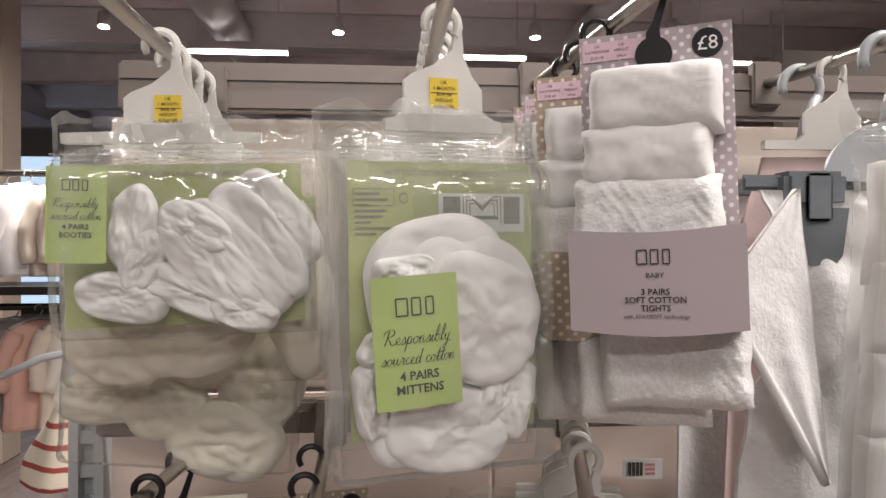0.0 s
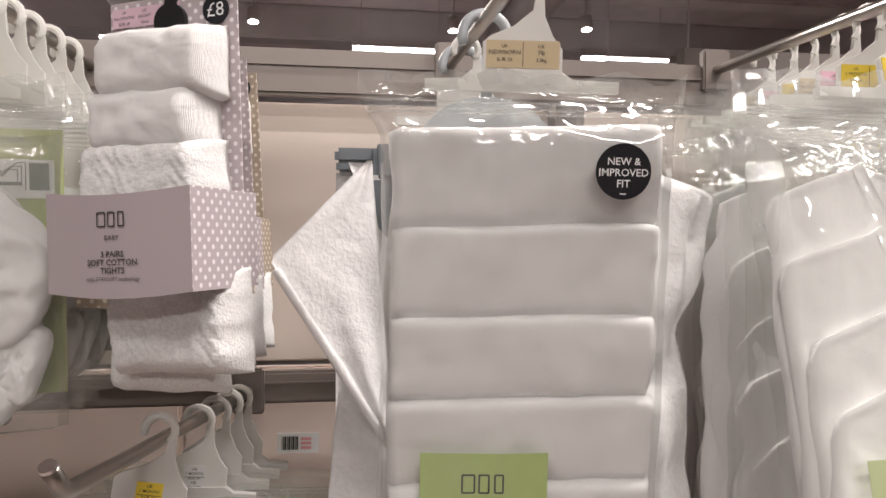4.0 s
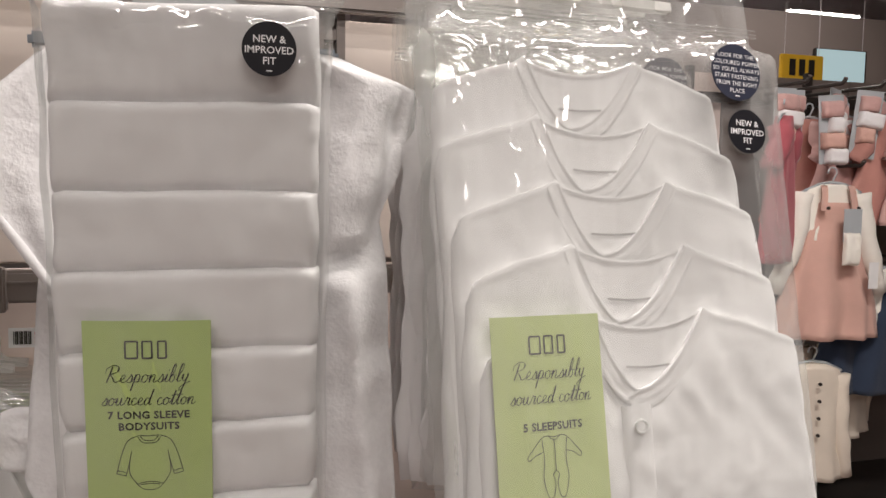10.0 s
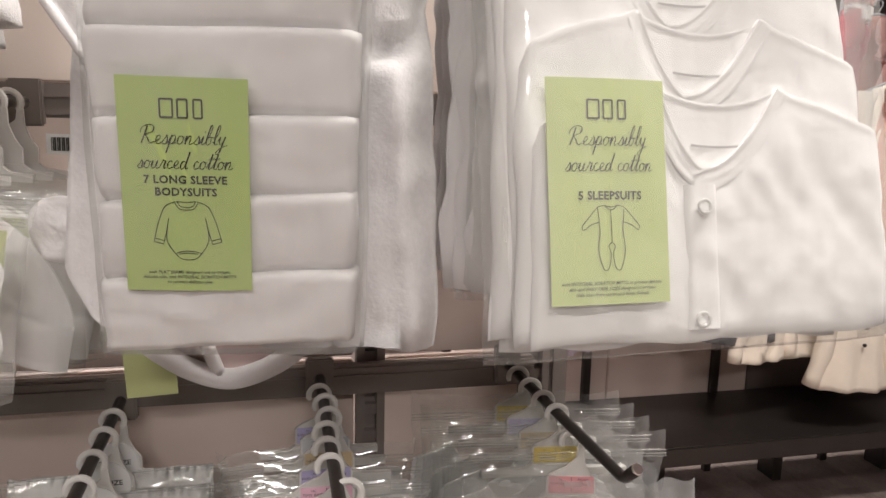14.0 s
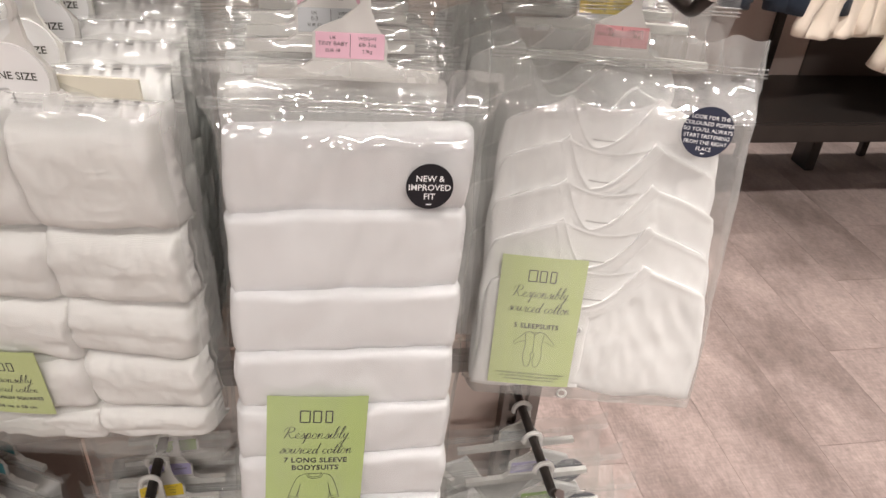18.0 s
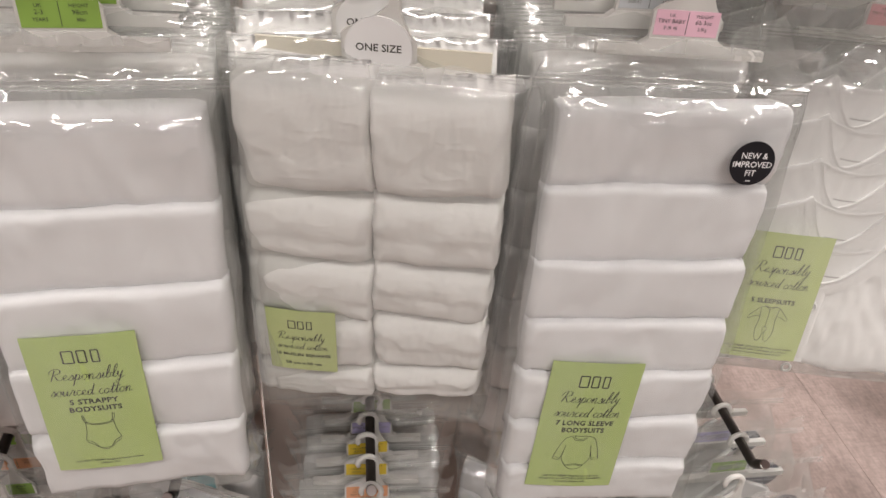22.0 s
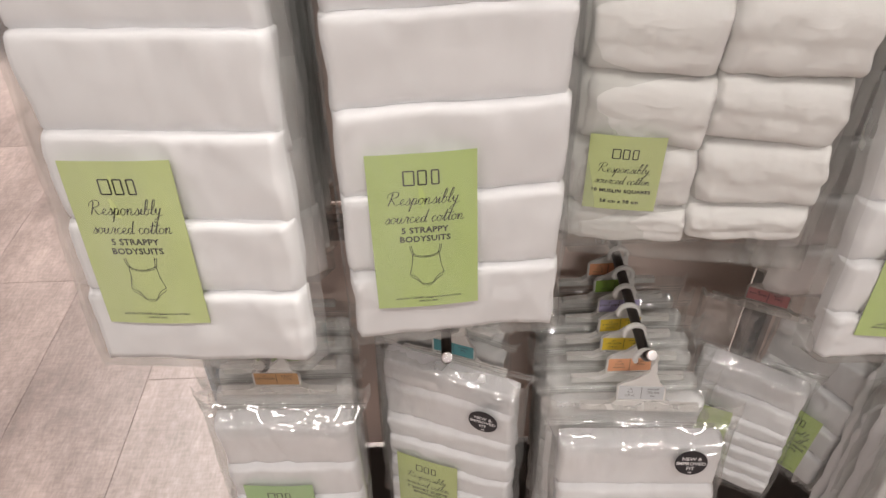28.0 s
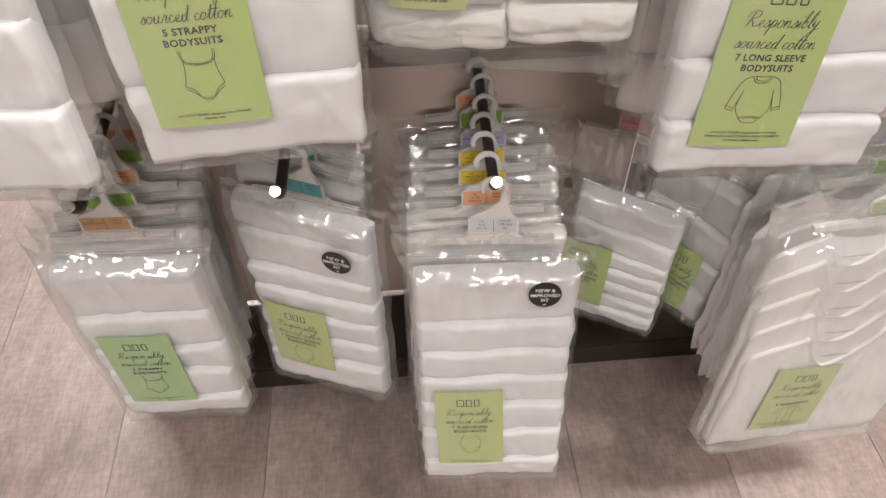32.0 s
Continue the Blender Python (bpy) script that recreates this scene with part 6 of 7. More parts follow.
def towel_behind():
    t = thing("hooded_towel", pose(0.383, 0.64, 1.724), "white terry hooded towel hanging behind another", "towel")
    hk = Geo()
    hk.tube([(0.018 * math.cos(a), 0, 0.018 * math.sin(a) - 0.012) for a in (math.radians(200 - k * 16) for k in range(16))], 0.0042, 10)
    hk.tube([(0.016, 0, -0.020), (0.004, 0, -0.040), (0.0, 0, -0.062)], 0.0045, 10)
    part("hook", hk, PALE_GREY, t, "pale grey plastic hook", smooth=True)
    part("crossbar", bevel_box(-0.115, 0.115, -0.004, 0.004, -0.112, -0.100, 0.003), GREY_PLASTIC, t)
    for k in (-0.085, 0.06):
        part("clip", bevel_box(k - 0.016, k + 0.016, -0.014, 0.012, -0.128, -0.096, 0.004), GREY_PLASTIC, t, "grey plastic clip")
    part("towel_body", sheet(lambda u, v: (-0.115 + 0.21 * u, 0.006 * math.sin(u * 17) + 0.004 * nz(u * 4, v * 3, 1), -0.112 - 0.36 * v), 40, 20), TERRY, t, smooth=True)


towel_behind()


def romper():
    """A pink-lined white romper whose rounded seat hangs below the packs, with its card."""
    t = thing("baby_romper", pose(0.377, 0.585, 1.716), "white and pink baby romper hanging behind a bodysuit pack", "romper")
    add_hanger(t, None, 0.12)
    rows = [(-0.075, -0.060, 0.060), (-0.16, -0.085, 0.080), (-0.42, -0.095, 0.085), (-0.500, -0.085, 0.070), (-0.53, -0.055, 0.045), (-0.547, -0.018, 0.008)]

    def body(u, v):
        z = -0.075 - 0.472 * v
        a, b = lerp_rows(rows, z)
        return (a + (b - a) * u, -0.006 * math.sin(math.pi * u) - 0.003 * nz(u * 4, v * 5, 2), z)

    part("romper_body", sheet(body, 30, 40), surface("pale_pink_cotton", (0.66, 0.52, 0.50), 0.9, 400, 0.4, 0.3), t, smooth=True)
    trim = [(-0.092, -0.46), (-0.085, -0.500), (-0.055, -0.530), (-0.018, -0.548), (0.010, -0.547), (0.045, -0.530), (0.070, -0.500), (0.082, -0.46)]
    part("seat_trim", Geo().tube([(x, -0.010, z) for x, z in smooth_path(trim)], 0.0095, 12), COTTON, t, "white bound edge", smooth=True)
    part("leg_trim", Geo().tube([(x, -0.012, z) for x, z in smooth_path([(-0.040, -0.44), (-0.034, -0.49), (-0.016, -0.545)])], 0.0062, 10), COTTON, t, smooth=True)
    part("card", Geo().box(-0.122, -0.080, -0.013, -0.0122, -0.556, -0.44), GREEN_PALE, t, "plain pale green card", at=pose(0, 0, 0, 0, -3, 0))


romper()

# low row: the packs turned sideways
bodysuit_pack(pose(0.440, 0.605, 0.556, 0, 0, -28), "clear bag of folded white bodysuits turned sideways near the base", 0.132, (0.045, 0.042, 0.027, 0.026, 0.026, 0.024, 0.024), "short", (-0.034, -0.222), (0.079, 0.115), tag="months_rose", seed=17, mat=COTTON_B, top=-0.152, cx=0.013, slants=(-0.014, -0.016, -0.006, -0.004, -0.004, -0.002, -0.004))
bodysuit_pack(pose(0.560, 0.610, 0.556, -2, 3, -52), "clear bag of folded white bodysuits turned edge on near the base", 0.130, (0.060, 0.056, 0.054, 0.052), "short", (0.012, -0.235), (0.060, 0.110), tag="months", seed=19, mat=COTTON_B, top=-0.135)
for y in (0.60, 0.63, 0.66):
    x, yy, z = hang(*LOW[1], y)
    bodysuit_pack(pose(x, yy, z, -2, 0, -26), "clear bag of folded white bodysuits hanging behind others", 0.155, (0.044,) * 7, "", tag="months_teal", back=True, top=-0.078, group="packs on the low arm")

# ---- the shop around ----
DARK_CEILING = surface("dark_ceiling_paint", (0.76, 0.69, 0.71), 0.8, 60, 1.0, 0.3, 0.2, 1.5)
DUCT = surface("grey_duct_metal", (0.58, 0.54, 0.55), 0.5, 120, 0.5, 0.2, 0.1, 2.0, metal=0.1)
SHOP_WALL = surface("shop_wall_paint", (0.42, 0.35, 0.30), 0.7, 100, 0.5, 0.2, 0.1, 1.0)
SHOP_WALL_B = surface("pale_shop_wall", (0.55, 0.46, 0.38), 0.6, 100, 0.5, 0.2, 0.08, 2.0)
BAY_PANEL = surface("dark_bay_panel", (0.16, 0.13, 0.115), 0.6, 100, 0.5, 0.2, 0.1, 2.0)
STRIP_GLOW = glow("strip_light_glow", (1.0, 0.97, 0.94), 14.0)
SPOT_GLOW = glow("spot_light_glow", (1.0, 0.93, 0.84), 40.0)

solid("ceiling", Geo().box(-12, 12, -8, 14, CEIL + 0.5, CEIL + 0.6), DARK_CEILING, "dark painted shop ceiling with services", "ceiling", kind="structure")
for nm, bx in (("wall_north", (-12, 12, 13.9, 14.0, 0, CEIL + 0.5)), ("wall_south", (-12, 12, -8.0, -7.9, 0, CEIL + 0.5)), ("wall_west", (-12, -11.9, -8, 14, 0, CEIL + 0.5)), ("wall_east", (11.9, 12, -8, 14, 0, CEIL + 0.5))):
    solid(nm, Geo().box(*bx), SHOP_WALL, "plain taupe shop wall", "wall", kind="structure")


def strip_light(x, y, length=0.82):
    t = thing("strip_light", pose(x, y, CEIL), "slim white strip light hanging under the dark ceiling", "ceiling light", "strip lights")
    part("housing", bevel_box(-length / 2, length / 2, -0.035, 0.035, -0.05, 0.02, 0.006), DUCT, t)
    part("diffuser", bevel_box(-length / 2 + 0.01, length / 2 - 0.01, -0.03, 0.03, -0.075, -0.052, 0.004), STRIP_GLOW, t, "glowing white diffuser")
    for k in (-1, 1):
        part("hanging_wire", Geo().tube([(k * length * 0.4, 0, 0.02), (k * length * 0.4, 0, 0.5)], 0.004, 6), DUCT, t)


def spot_light(x, y):
    t = thing("spot_light", pose(x, y, CEIL + 0.1, 0, 0, 0), "round spotlight on a ceiling track", "ceiling light", "spotlights")
    part("can", Geo().tube([(0, 0, -0.06), (0, -0.02, -0.16)], 0.045, 16), DUCT, t, smooth=True)
    part("lens", Geo().tube([(0, -0.0205, -0.162), (0, -0.021, -0.166)], 0.038, 16), SPOT_GLOW, t, "bright lens")
    part("stem", Geo().tube([(0, 0, -0.06), (0, 0, 0.4)], 0.012, 8), DUCT, t)


for sx, sy in ((-3.3, 6.2), (-1.15, 6.2), (0.85, 6.2), (2.85, 6.2), (5.75, 5.7), (-2.2, 9.5), (0.6, 9.5), (3.4, 9.5)):
    strip_light(sx, sy)
for sx, sy in ((-4.0, 7.0), (-2.0, 5.6), (-0.3, 5.6), (1.2, 5.6), (2.2, 5.4), (3.6, 6.5), (6.2, 6.5)):
    spot_light(sx, sy)
for k in range(7):
    y = 2.2 + k * 1.6
    solid("ceiling_beam", bevel_box(-11, 11, y - 0.12, y + 0.12, CEIL + 0.18, CEIL + 0.5, 0.02), DUCT if k % 2 else DARK_CEILING, "dark grey ceiling beam", "beam", kind="structure", group="ceiling beams")
for k in range(4):
    x = -4.5 + k * 3.2
    solid("ceiling_duct", Geo().tube([(x, 1.5, CEIL + 0.25), (x, 13, CEIL + 0.25)], 0.16, 16), DUCT, "round grey ventilation duct", "duct", kind="structure", smooth=True, group="ceiling ducts")

# ---- clothes on the neighbouring displays ----
PEACH = weave("peach_corduroy", (0.66, 0.41, 0.34), 120, 0.5, 14, 0.06)
CORAL = weave("coral_cotton", (0.52, 0.25, 0.21), 160, 0.4, 14, 0.10)
PINK = weave("pink_cotton", (0.58, 0.36, 0.33), 160, 0.4, 14, 0.10)
NAVY = weave("navy_denim", (0.022, 0.035, 0.065), 220, 0.5, 18, 0.15)
INDIGO = weave("indigo_denim", (0.010, 0.019, 0.036), 220, 0.5, 18, 0.2)
LILAC_KNIT = weave("lilac_knit", (0.42, 0.34, 0.48), 120, 0.5, 20, 0.08)
IVORY_KNIT = weave("ivory_knit", (0.78, 0.70, 0.59), 140, 0.6, 16, 0.06)
GREY_KNIT = weave("grey_knit", (0.33, 0.31, 0.30), 140, 0.5, 16, 0.08)
CRIMSON = weave("crimson_cotton", (0.42, 0.10, 0.12), 160, 0.4, 14, 0.1)
MINT = weave("green_cotton", (0.05, 0.35, 0.10), 160, 0.4, 14, 0.1)


def striped(name, ground, line, step):
    mat, nt, p, out = nodes_of(name)
    w = nt.nodes.new("ShaderNodeTexWave")
    w.bands_direction = "Z"
    w.inputs["Scale"].default_value, w.inputs["Distortion"].default_value, w.inputs["Detail"].default_value = 0.314 / step, 0.6, 1
    nt.links.new(coords(nt), w.inputs["Vector"])
    nt.links.new(ramp(nt, w.outputs["Fac"], [(0.80, ground), (0.88, line)]), p.inputs["Base Color"])
    p.inputs["Roughness"].default_value = 0.9
    nt.links.new(bump(nt, noise_node(nt, coords(nt), 300, 2), 0.4, 0.0006), p.inputs["Normal"])
    return mat


STRIPE = striped("cream_red_stripe", (0.72, 0.66, 0.55), (0.35, 0.07, 0.05), 0.026)
STRIPE_NAVY = striped("navy_white_stripe", (0.02, 0.025, 0.04), (0.7, 0.68, 0.62), 0.016)


def loft(rows, seed, folds=7, depth=0.05, ripple=0.012, n=30, levels=22):
    """A hanging garment's body from rows of (z, half-width), rippling more towards the hem."""
    o = seed * 1.9
    g = Geo()
    z0, z1 = rows[0][0], rows[-1][0]

    def half(z):
        for (za, a), (zb, b) in zip(rows, rows[1:]):
            if z >= zb:
                k = (za - z) / (za - zb)
                k = k * k * (3 - 2 * k)
                return a + (b - a) * k
        return rows[-1][1]

    def at(u, v):
        z = z0 + (z1 - z0) * v
        a = 2 * math.pi * u
        r = half(z)
        wave = ripple * v * math.sin(folds * a + o + 2 * nz(v * 2, o, 0)) + 0.004 * nz(math.cos(a) * 3 + o, z * 9, math.sin(a))
        return ((r + wave * 0.4) * math.cos(a) + 0.006 * nz(o, z * 6, 3), (depth * (0.55 + 0.45 * v) + wave) * math.sin(a), z)

    g.grid(at, n, levels)
    n2 = n + 1
    g.f += [tuple(range(n)), tuple(range(levels * n2 + n - 1, levels * n2 - 1, -1))]
    g.m += [0, 0]
    return g


def sleeve(side, sx, z, length, r0, r1, spread, seed):
    pts = [(side * (sx + spread * q + 0.008 * math.sin(q * 6 + seed)), 0.01 * math.sin(q * 5 + seed), z - length * q) for q in (k / 9 for k in range(10))]
    return Geo().tube(pts, [r0 + (r1 - r0) * k / 9 + 0.003 * math.sin(k * 2.1 + seed) for k in range(10)], 12)


def cloth_hanger(t, colour=None):
    g = Geo()
    g.tube([(0.016 * math.cos(a), 0, 0.016 * math.sin(a) + 0.034) for a in (math.radians(200 - k * 18) for k in range(14))] + [(0.0, 0, 0.0)], 0.003, 8)
    g.tube([(-0.11, 0, -0.035), (-0.05, 0, -0.008), (0, 0, 0.0), (0.05, 0, -0.008), (0.11, 0, -0.035)], 0.005, 8)
    part("hanger", g, colour or PALE_GREY, t, "grey plastic hanger" if not colour else "white plastic hanger", smooth=True)


def garment(name, m, label, rows, mat, arms=None, sleeve_mat=None, seed=1, folds=7, depth=0.05, ripple=0.012, extra=None, category="dress", group="", hanger=None):
    t = thing(name, m, label, category, group)
    cloth_hanger(t, hanger)
    part("garment_body", loft(rows, seed, folds, depth, ripple), mat, t, smooth=True)
    if arms:
        for s in (-1, 1):
            part("sleeve", sleeve(s, *arms, seed), sleeve_mat or mat, t, smooth=True)
    if extra:
        extra(t)
    return t


CARDIGAN = [(-0.010, 0.045), (-0.03, 0.10), (-0.06, 0.115), (-0.20, 0.118), (-0.30, 0.122)]
DRESS = [(-0.010, 0.04), (-0.03, 0.09), (-0.10, 0.095), (-0.16, 0.10), (-0.40, 0.19)]
PINAFORE = [(-0.07, 0.072), (-0.16, 0.088), (-0.185, 0.105), (-0.46, 0.180)]


def front_buttons(t):
    for k in range(4):
        part("button", Geo().disc(0.0, -0.07 - k * 0.06, 0.006, -0.056, -0.050, 0, 12), BRONZE, t, "small brown button")


def straps(t, mt, width=0.05):
    """The cream top under a pinafore, and the two straps that come over its shoulders."""
    part("under_top", loft([(-0.008, 0.045), (-0.028, 0.098), (-0.07, 0.112), (-0.20, 0.112)], 3, 5, 0.028, 0.004), CREAM, t, "cream cotton top", smooth=True)
    for s in (-1, 1):
        part("strap", sheet(lambda u, v: (s * (width + 0.008 * v) + (u - 0.5) * 0.024, -0.030 - 0.018 * v ** 0.5, -0.012 - 0.085 * v), 4, 8, 0.003), mt, t, smooth=True)
        part("button", Geo().disc(s * (width + 0.006), -0.088, 0.006, -0.069, -0.064, 0, 12), BRONZE, t, "small dark button")


def swing_tag(t):
    straps(t, PEACH)
    part("swing_tag", Geo().box(0.10, 0.135, -0.075, -0.074, -0.36, -0.27), TAG["white"], t, "white swing tag")
    part("chest_card", Geo().box(-0.010, 0.055, -0.085, -0.083, -0.20, -0.09), PALE_GREY, t, "grey printed card")
    part("folded_sock", knit_roll(0.060, 0.11, 0.018, 4), CREAM, t, "folded cream tights", smooth=True, at=pose(0.022, -0.082, -0.225))


# the bay beyond, facing the same way
BAY_Y = 2.45
bay = thing("wall_bay", pose(0, 0, 0), "taupe panelled wall of the next display bay", "wall", kind="structure")
for k in range(4):
    part("panel", bevel_box(1.05 + k * 0.62, 1.05 + k * 0.62 + 0.615, BAY_Y, BAY_Y + 0.03, 0.12, 1.98, 0.003), BOARD if k < 2 else BAY_PANEL, bay)
for k in range(5):
    part("post", bevel_box(1.00 + k * 0.555, 1.03 + k * 0.555, BAY_Y - 0.03, BAY_Y - 0.002, 0.0, 2.0, 0.003), BRONZE, bay, "dark metal post")
part("rail", bevel_box(1.03, 3.55, BAY_Y - 0.045, BAY_Y - 0.031, 1.86, 1.90, 0.003), BRONZE, bay, "dark metal rail")
part("rail", bevel_box(1.03, 3.55, BAY_Y - 0.045, BAY_Y - 0.031, 1.14, 1.18, 0.003), BRONZE, bay, "dark metal rail")
solid("bay_plinth", bevel_box(1.15, 3.6, 1.98, 2.44, 0.27, 0.34, 0.006), BRONZE, "low black shelf under the next bay", "shelf", kind="structure")
for k in range(5):
    solid("plinth_leg", bevel_box(1.3 + k * 0.52, 1.34 + k * 0.52, 2.30, 2.40, 0.0, 0.27, 0.003), BRONZE, "dark metal shelf leg", "leg", kind="structure")


def bay_arm(x, z, y0=2.40, y1=2.02):
    arm((x, y0, z), (x, y1, z - 0.01), BRONZE, 0.007, parent=bay)


for x in (1.45, 1.65, 1.95, 2.25, 2.55):
    bay_arm(x, 1.16)
for x in (2.30, 2.45, 2.62, 2.82, 3.05):
    bay_arm(x, 1.90)
bay_arm(2.55, 1.62)
bay_arm(2.72, 1.27)
bay_arm(2.92, 1.27)

for k, (x, mt, zz) in enumerate(((1.36, LILAC_KNIT, 1.11), (1.44, LILAC_KNIT, 1.11), (1.53, GREY_KNIT, 1.12), (1.60, IVORY_KNIT, 1.12), (1.66, STRIPE_NAVY, 1.12))):
    garment("cardigan", pose(x, 2.12 + 0.03 * k, zz, 0, 0, 60), "small knitted cardigan hanging edge on", CARDIGAN + [(-0.44, 0.125)], mt, (0.10, -0.05, 0.36, 0.034, 0.028, 0.03), seed=k + 1, category="cardigan", group="knitwear on the next bay")


def jeans(x, y, z, seed, mt):
    t = thing("jeans", pose(x, y, z, 0, 0, 8 * seed), "small dark blue denim jeans clipped to a hanger", "jeans", "jeans on the next bay")
    cloth_hanger(t)
    part("waist", loft([(-0.02, 0.10), (-0.12, 0.115), (-0.17, 0.12)], seed, 4, 0.05, 0.004), mt, t, smooth=True)
    for s in (-1, 1):
        part("leg", Geo().tube([(s * (0.06 + 0.012 * q), 0.008 * math.sin(q * 4 + seed), -0.14 - 0.31 * q) for q in (k / 7 for k in range(8))], [0.062, 0.060, 0.056, 0.053, 0.051, 0.050, 0.049, 0.049], 14), mt, t, smooth=True)


for k, (x, y) in enumerate(((1.80, 2.10), (1.86, 2.20), (1.98, 2.08), (2.06, 2.18))):
    jeans(x, y, 1.12, k - 1, INDIGO if k % 2 == 0 else NAVY)
for k, x in enumerate((2.08, 2.18, 2.30, 2.42, 2.54, 2.68)):
    garment("cream_cardigan", pose(x, 2.10 + 0.02 * (k % 3), 0.96, 0, 0, 28), "ivory knitted baby cardigan on a white hanger", CARDIGAN + [(-0.36, 0.145)], IVORY_KNIT, (0.115, -0.05, 0.30, 0.030, 0.022, 0.06), seed=k + 3, category="cardigan", group="ivory cardigans on the next bay", hanger=HANGER)

garment("pinafore_dress", pose(2.395, 1.98, 1.55, 0, 0, -8), "peach pinafore dress over a cream top on a grey hanger", PINAFORE + [(-0.54, 0.190)], PEACH, (0.10, -0.04, 0.34, 0.040, 0.028, 0.09), CREAM, 2, 8, 0.06, 0.024, swing_tag)
garment("cream_cardigan", pose(2.35, 1.98, 0.93, 0, 0, -10), "buttoned cream cardigan on a grey hanger", CARDIGAN + [(-0.42, 0.125)], IVORY_KNIT, (0.10, -0.05, 0.36, 0.036, 0.028, 0.03), seed=8, extra=front_buttons, category="cardigan")
for k, (x, y) in enumerate(((2.57, 2.04), (2.70, 1.98), (2.84, 2.04))):
    garment("navy_pinafore", pose(x, y, 1.26, 0, 0, -6 * k), "dark navy denim pinafore over a white top", PINAFORE, NAVY, (0.10, -0.05, 0.16, 0.045, 0.04, 0.03), CREAM, k + 4, 6, 0.06, 0.018, lambda t: straps(t, NAVY), group="navy pinafores on the next bay")
garment("crimson_dress", pose(2.22, 2.02, 1.78, 0, 0, 40), "crimson cotton dress hanging edge on", DRESS + [(-0.5, 0.19)], CRIMSON, (0.09, -0.04, 0.15, 0.04, 0.035, 0.03), seed=3)
for k, (x, y, mt) in enumerate(((2.52, 2.24, CORAL), (2.60, 2.15, PINK), (2.70, 2.08, CORAL), (2.80, 2.02, PINK), (2.94, 2.06, CORAL))):
    garment("coral_dress", pose(x, y, 1.80, 0, 0, -5 + 6 * k), "coral pink cotton baby dress on a grey hanger", DRESS, mt, (0.09, -0.04, 0.13, 0.04, 0.034, 0.03), seed=k + 6, group="coral dresses on the next bay")
garment("green_shirt", pose(3.28, 2.15, 1.75, 0, 0, 20), "bright green baby top on a hanger", CARDIGAN, MINT, (0.1, -0.05, 0.15, 0.035, 0.03, 0.03), seed=5, category="shirt")

# rolled sock packs on the upper arms
for k in range(9):
    x, y = 2.24 + 0.062 * k, 2.04 + 0.05 * (k % 3)
    t = thing("sock_pack", pose(x + 0.012 * math.sin(k * 5.1), y, 1.87 - 0.016 * math.sin(k * 2.7), 0, 7 * math.sin(k * 3.3), 25 * math.sin(k * 1.9)), "pack of rolled pink and white baby socks", "sock pack", "sock packs on the next bay")
    for j, mt in enumerate((PINK, COTTON, PEACH, COTTON)[: 3 + k % 2]):
        part("sock_roll", knit_roll(0.070 + 0.020 * math.sin(k + j * 2), 0.058, 0.030, k * 4 + j, na=12), mt, t, smooth=True, at=pose(0.012 * (j % 2), 0, -0.05 - 0.055 * j, 0, 6 * (j % 2), 0))
    part("header_card", Geo().box(-0.045, 0.045, 0.002, 0.004, -0.24, 0.0), PALE_GREY, t)

# signs above the bay
SIGN_YELLOW = surface("yellow_sign", (0.75, 0.45, 0.03), 0.5)
SCREEN = glow("lit_poster", (0.42, 0.57, 0.60), 0.8)
t = thing("hanging_sign", pose(2.80, 2.6, 2.04), "yellow price sign above the next bay", "sign")
part("board", bevel_box(-0.11, 0.11, 0, 0.02, -0.05, 0.07, 0.004), SIGN_YELLOW, t)
for k in (-0.09, 0.09):
    part("wire", Geo().tube([(k, 0.01, 0.07), (k, 0.01, 1.712)], 0.0013, 6), DUCT, t)
for k in range(3):
    part("plain_bar", Geo().box(-0.07 + 0.05 * k, -0.04 + 0.05 * k, -0.003, -0.0005, -0.02, 0.05), BRONZE, t)
t = thing("lit_poster", pose(3.03, 2.62, 2.07), "glowing blue poster in a dark frame", "poster")
part("frame", bevel_box(-0.14, 0.14, 0.004, 0.03, -0.082, 0.082, 0.004), BRONZE, t)
for k in (-0.12, 0.12):
    part("wire", Geo().tube([(k, 0.015, 0.08), (k, 0.015, 1.682)], 0.0013, 6), DUCT, t)
part("picture", Geo().box(-0.138, 0.122, -0.002, 0.003, -0.076, 0.076), SCREEN, t)
solid("far_bulkhead", Geo().box(2.4, 7.0, 4.2, 4.3, 2.05, 2.75), BAY_PANEL, "dark brown wall band behind the displays", "wall", kind="structure")

# folded stacks on a table beyond
t = thing("display_table", pose(4.3, 3.6, 0), "low wooden display table with folded clothes", "table")
part("tabletop", bevel_box(-0.6, 0.6, -0.4, 0.4, 1.02, 1.06, 0.006), surface("oak_wood", (0.34, 0.20, 0.10), 0.5, 90, 0.5, 0.3, 0.2, 20), t)
for sx in (-0.55, 0.55):
    for sy in (-0.35, 0.35):
        part("leg", bevel_box(sx - 0.02, sx + 0.02, sy - 0.02, sy + 0.02, 0, 1.02, 0.003), BRONZE, t)
for k, mt in enumerate((INDIGO, COTTON, CRIMSON)):
    solid("folded_clothes", bevel_box(-0.15, 0.15, -0.1, 0.1, 0, 0.07, 0.02), mt, "stack of folded baby clothes", "folded clothes", pose(3.95 + 0.35 * k, 3.5, 1.06), group="folded clothes on the table", smooth=True)

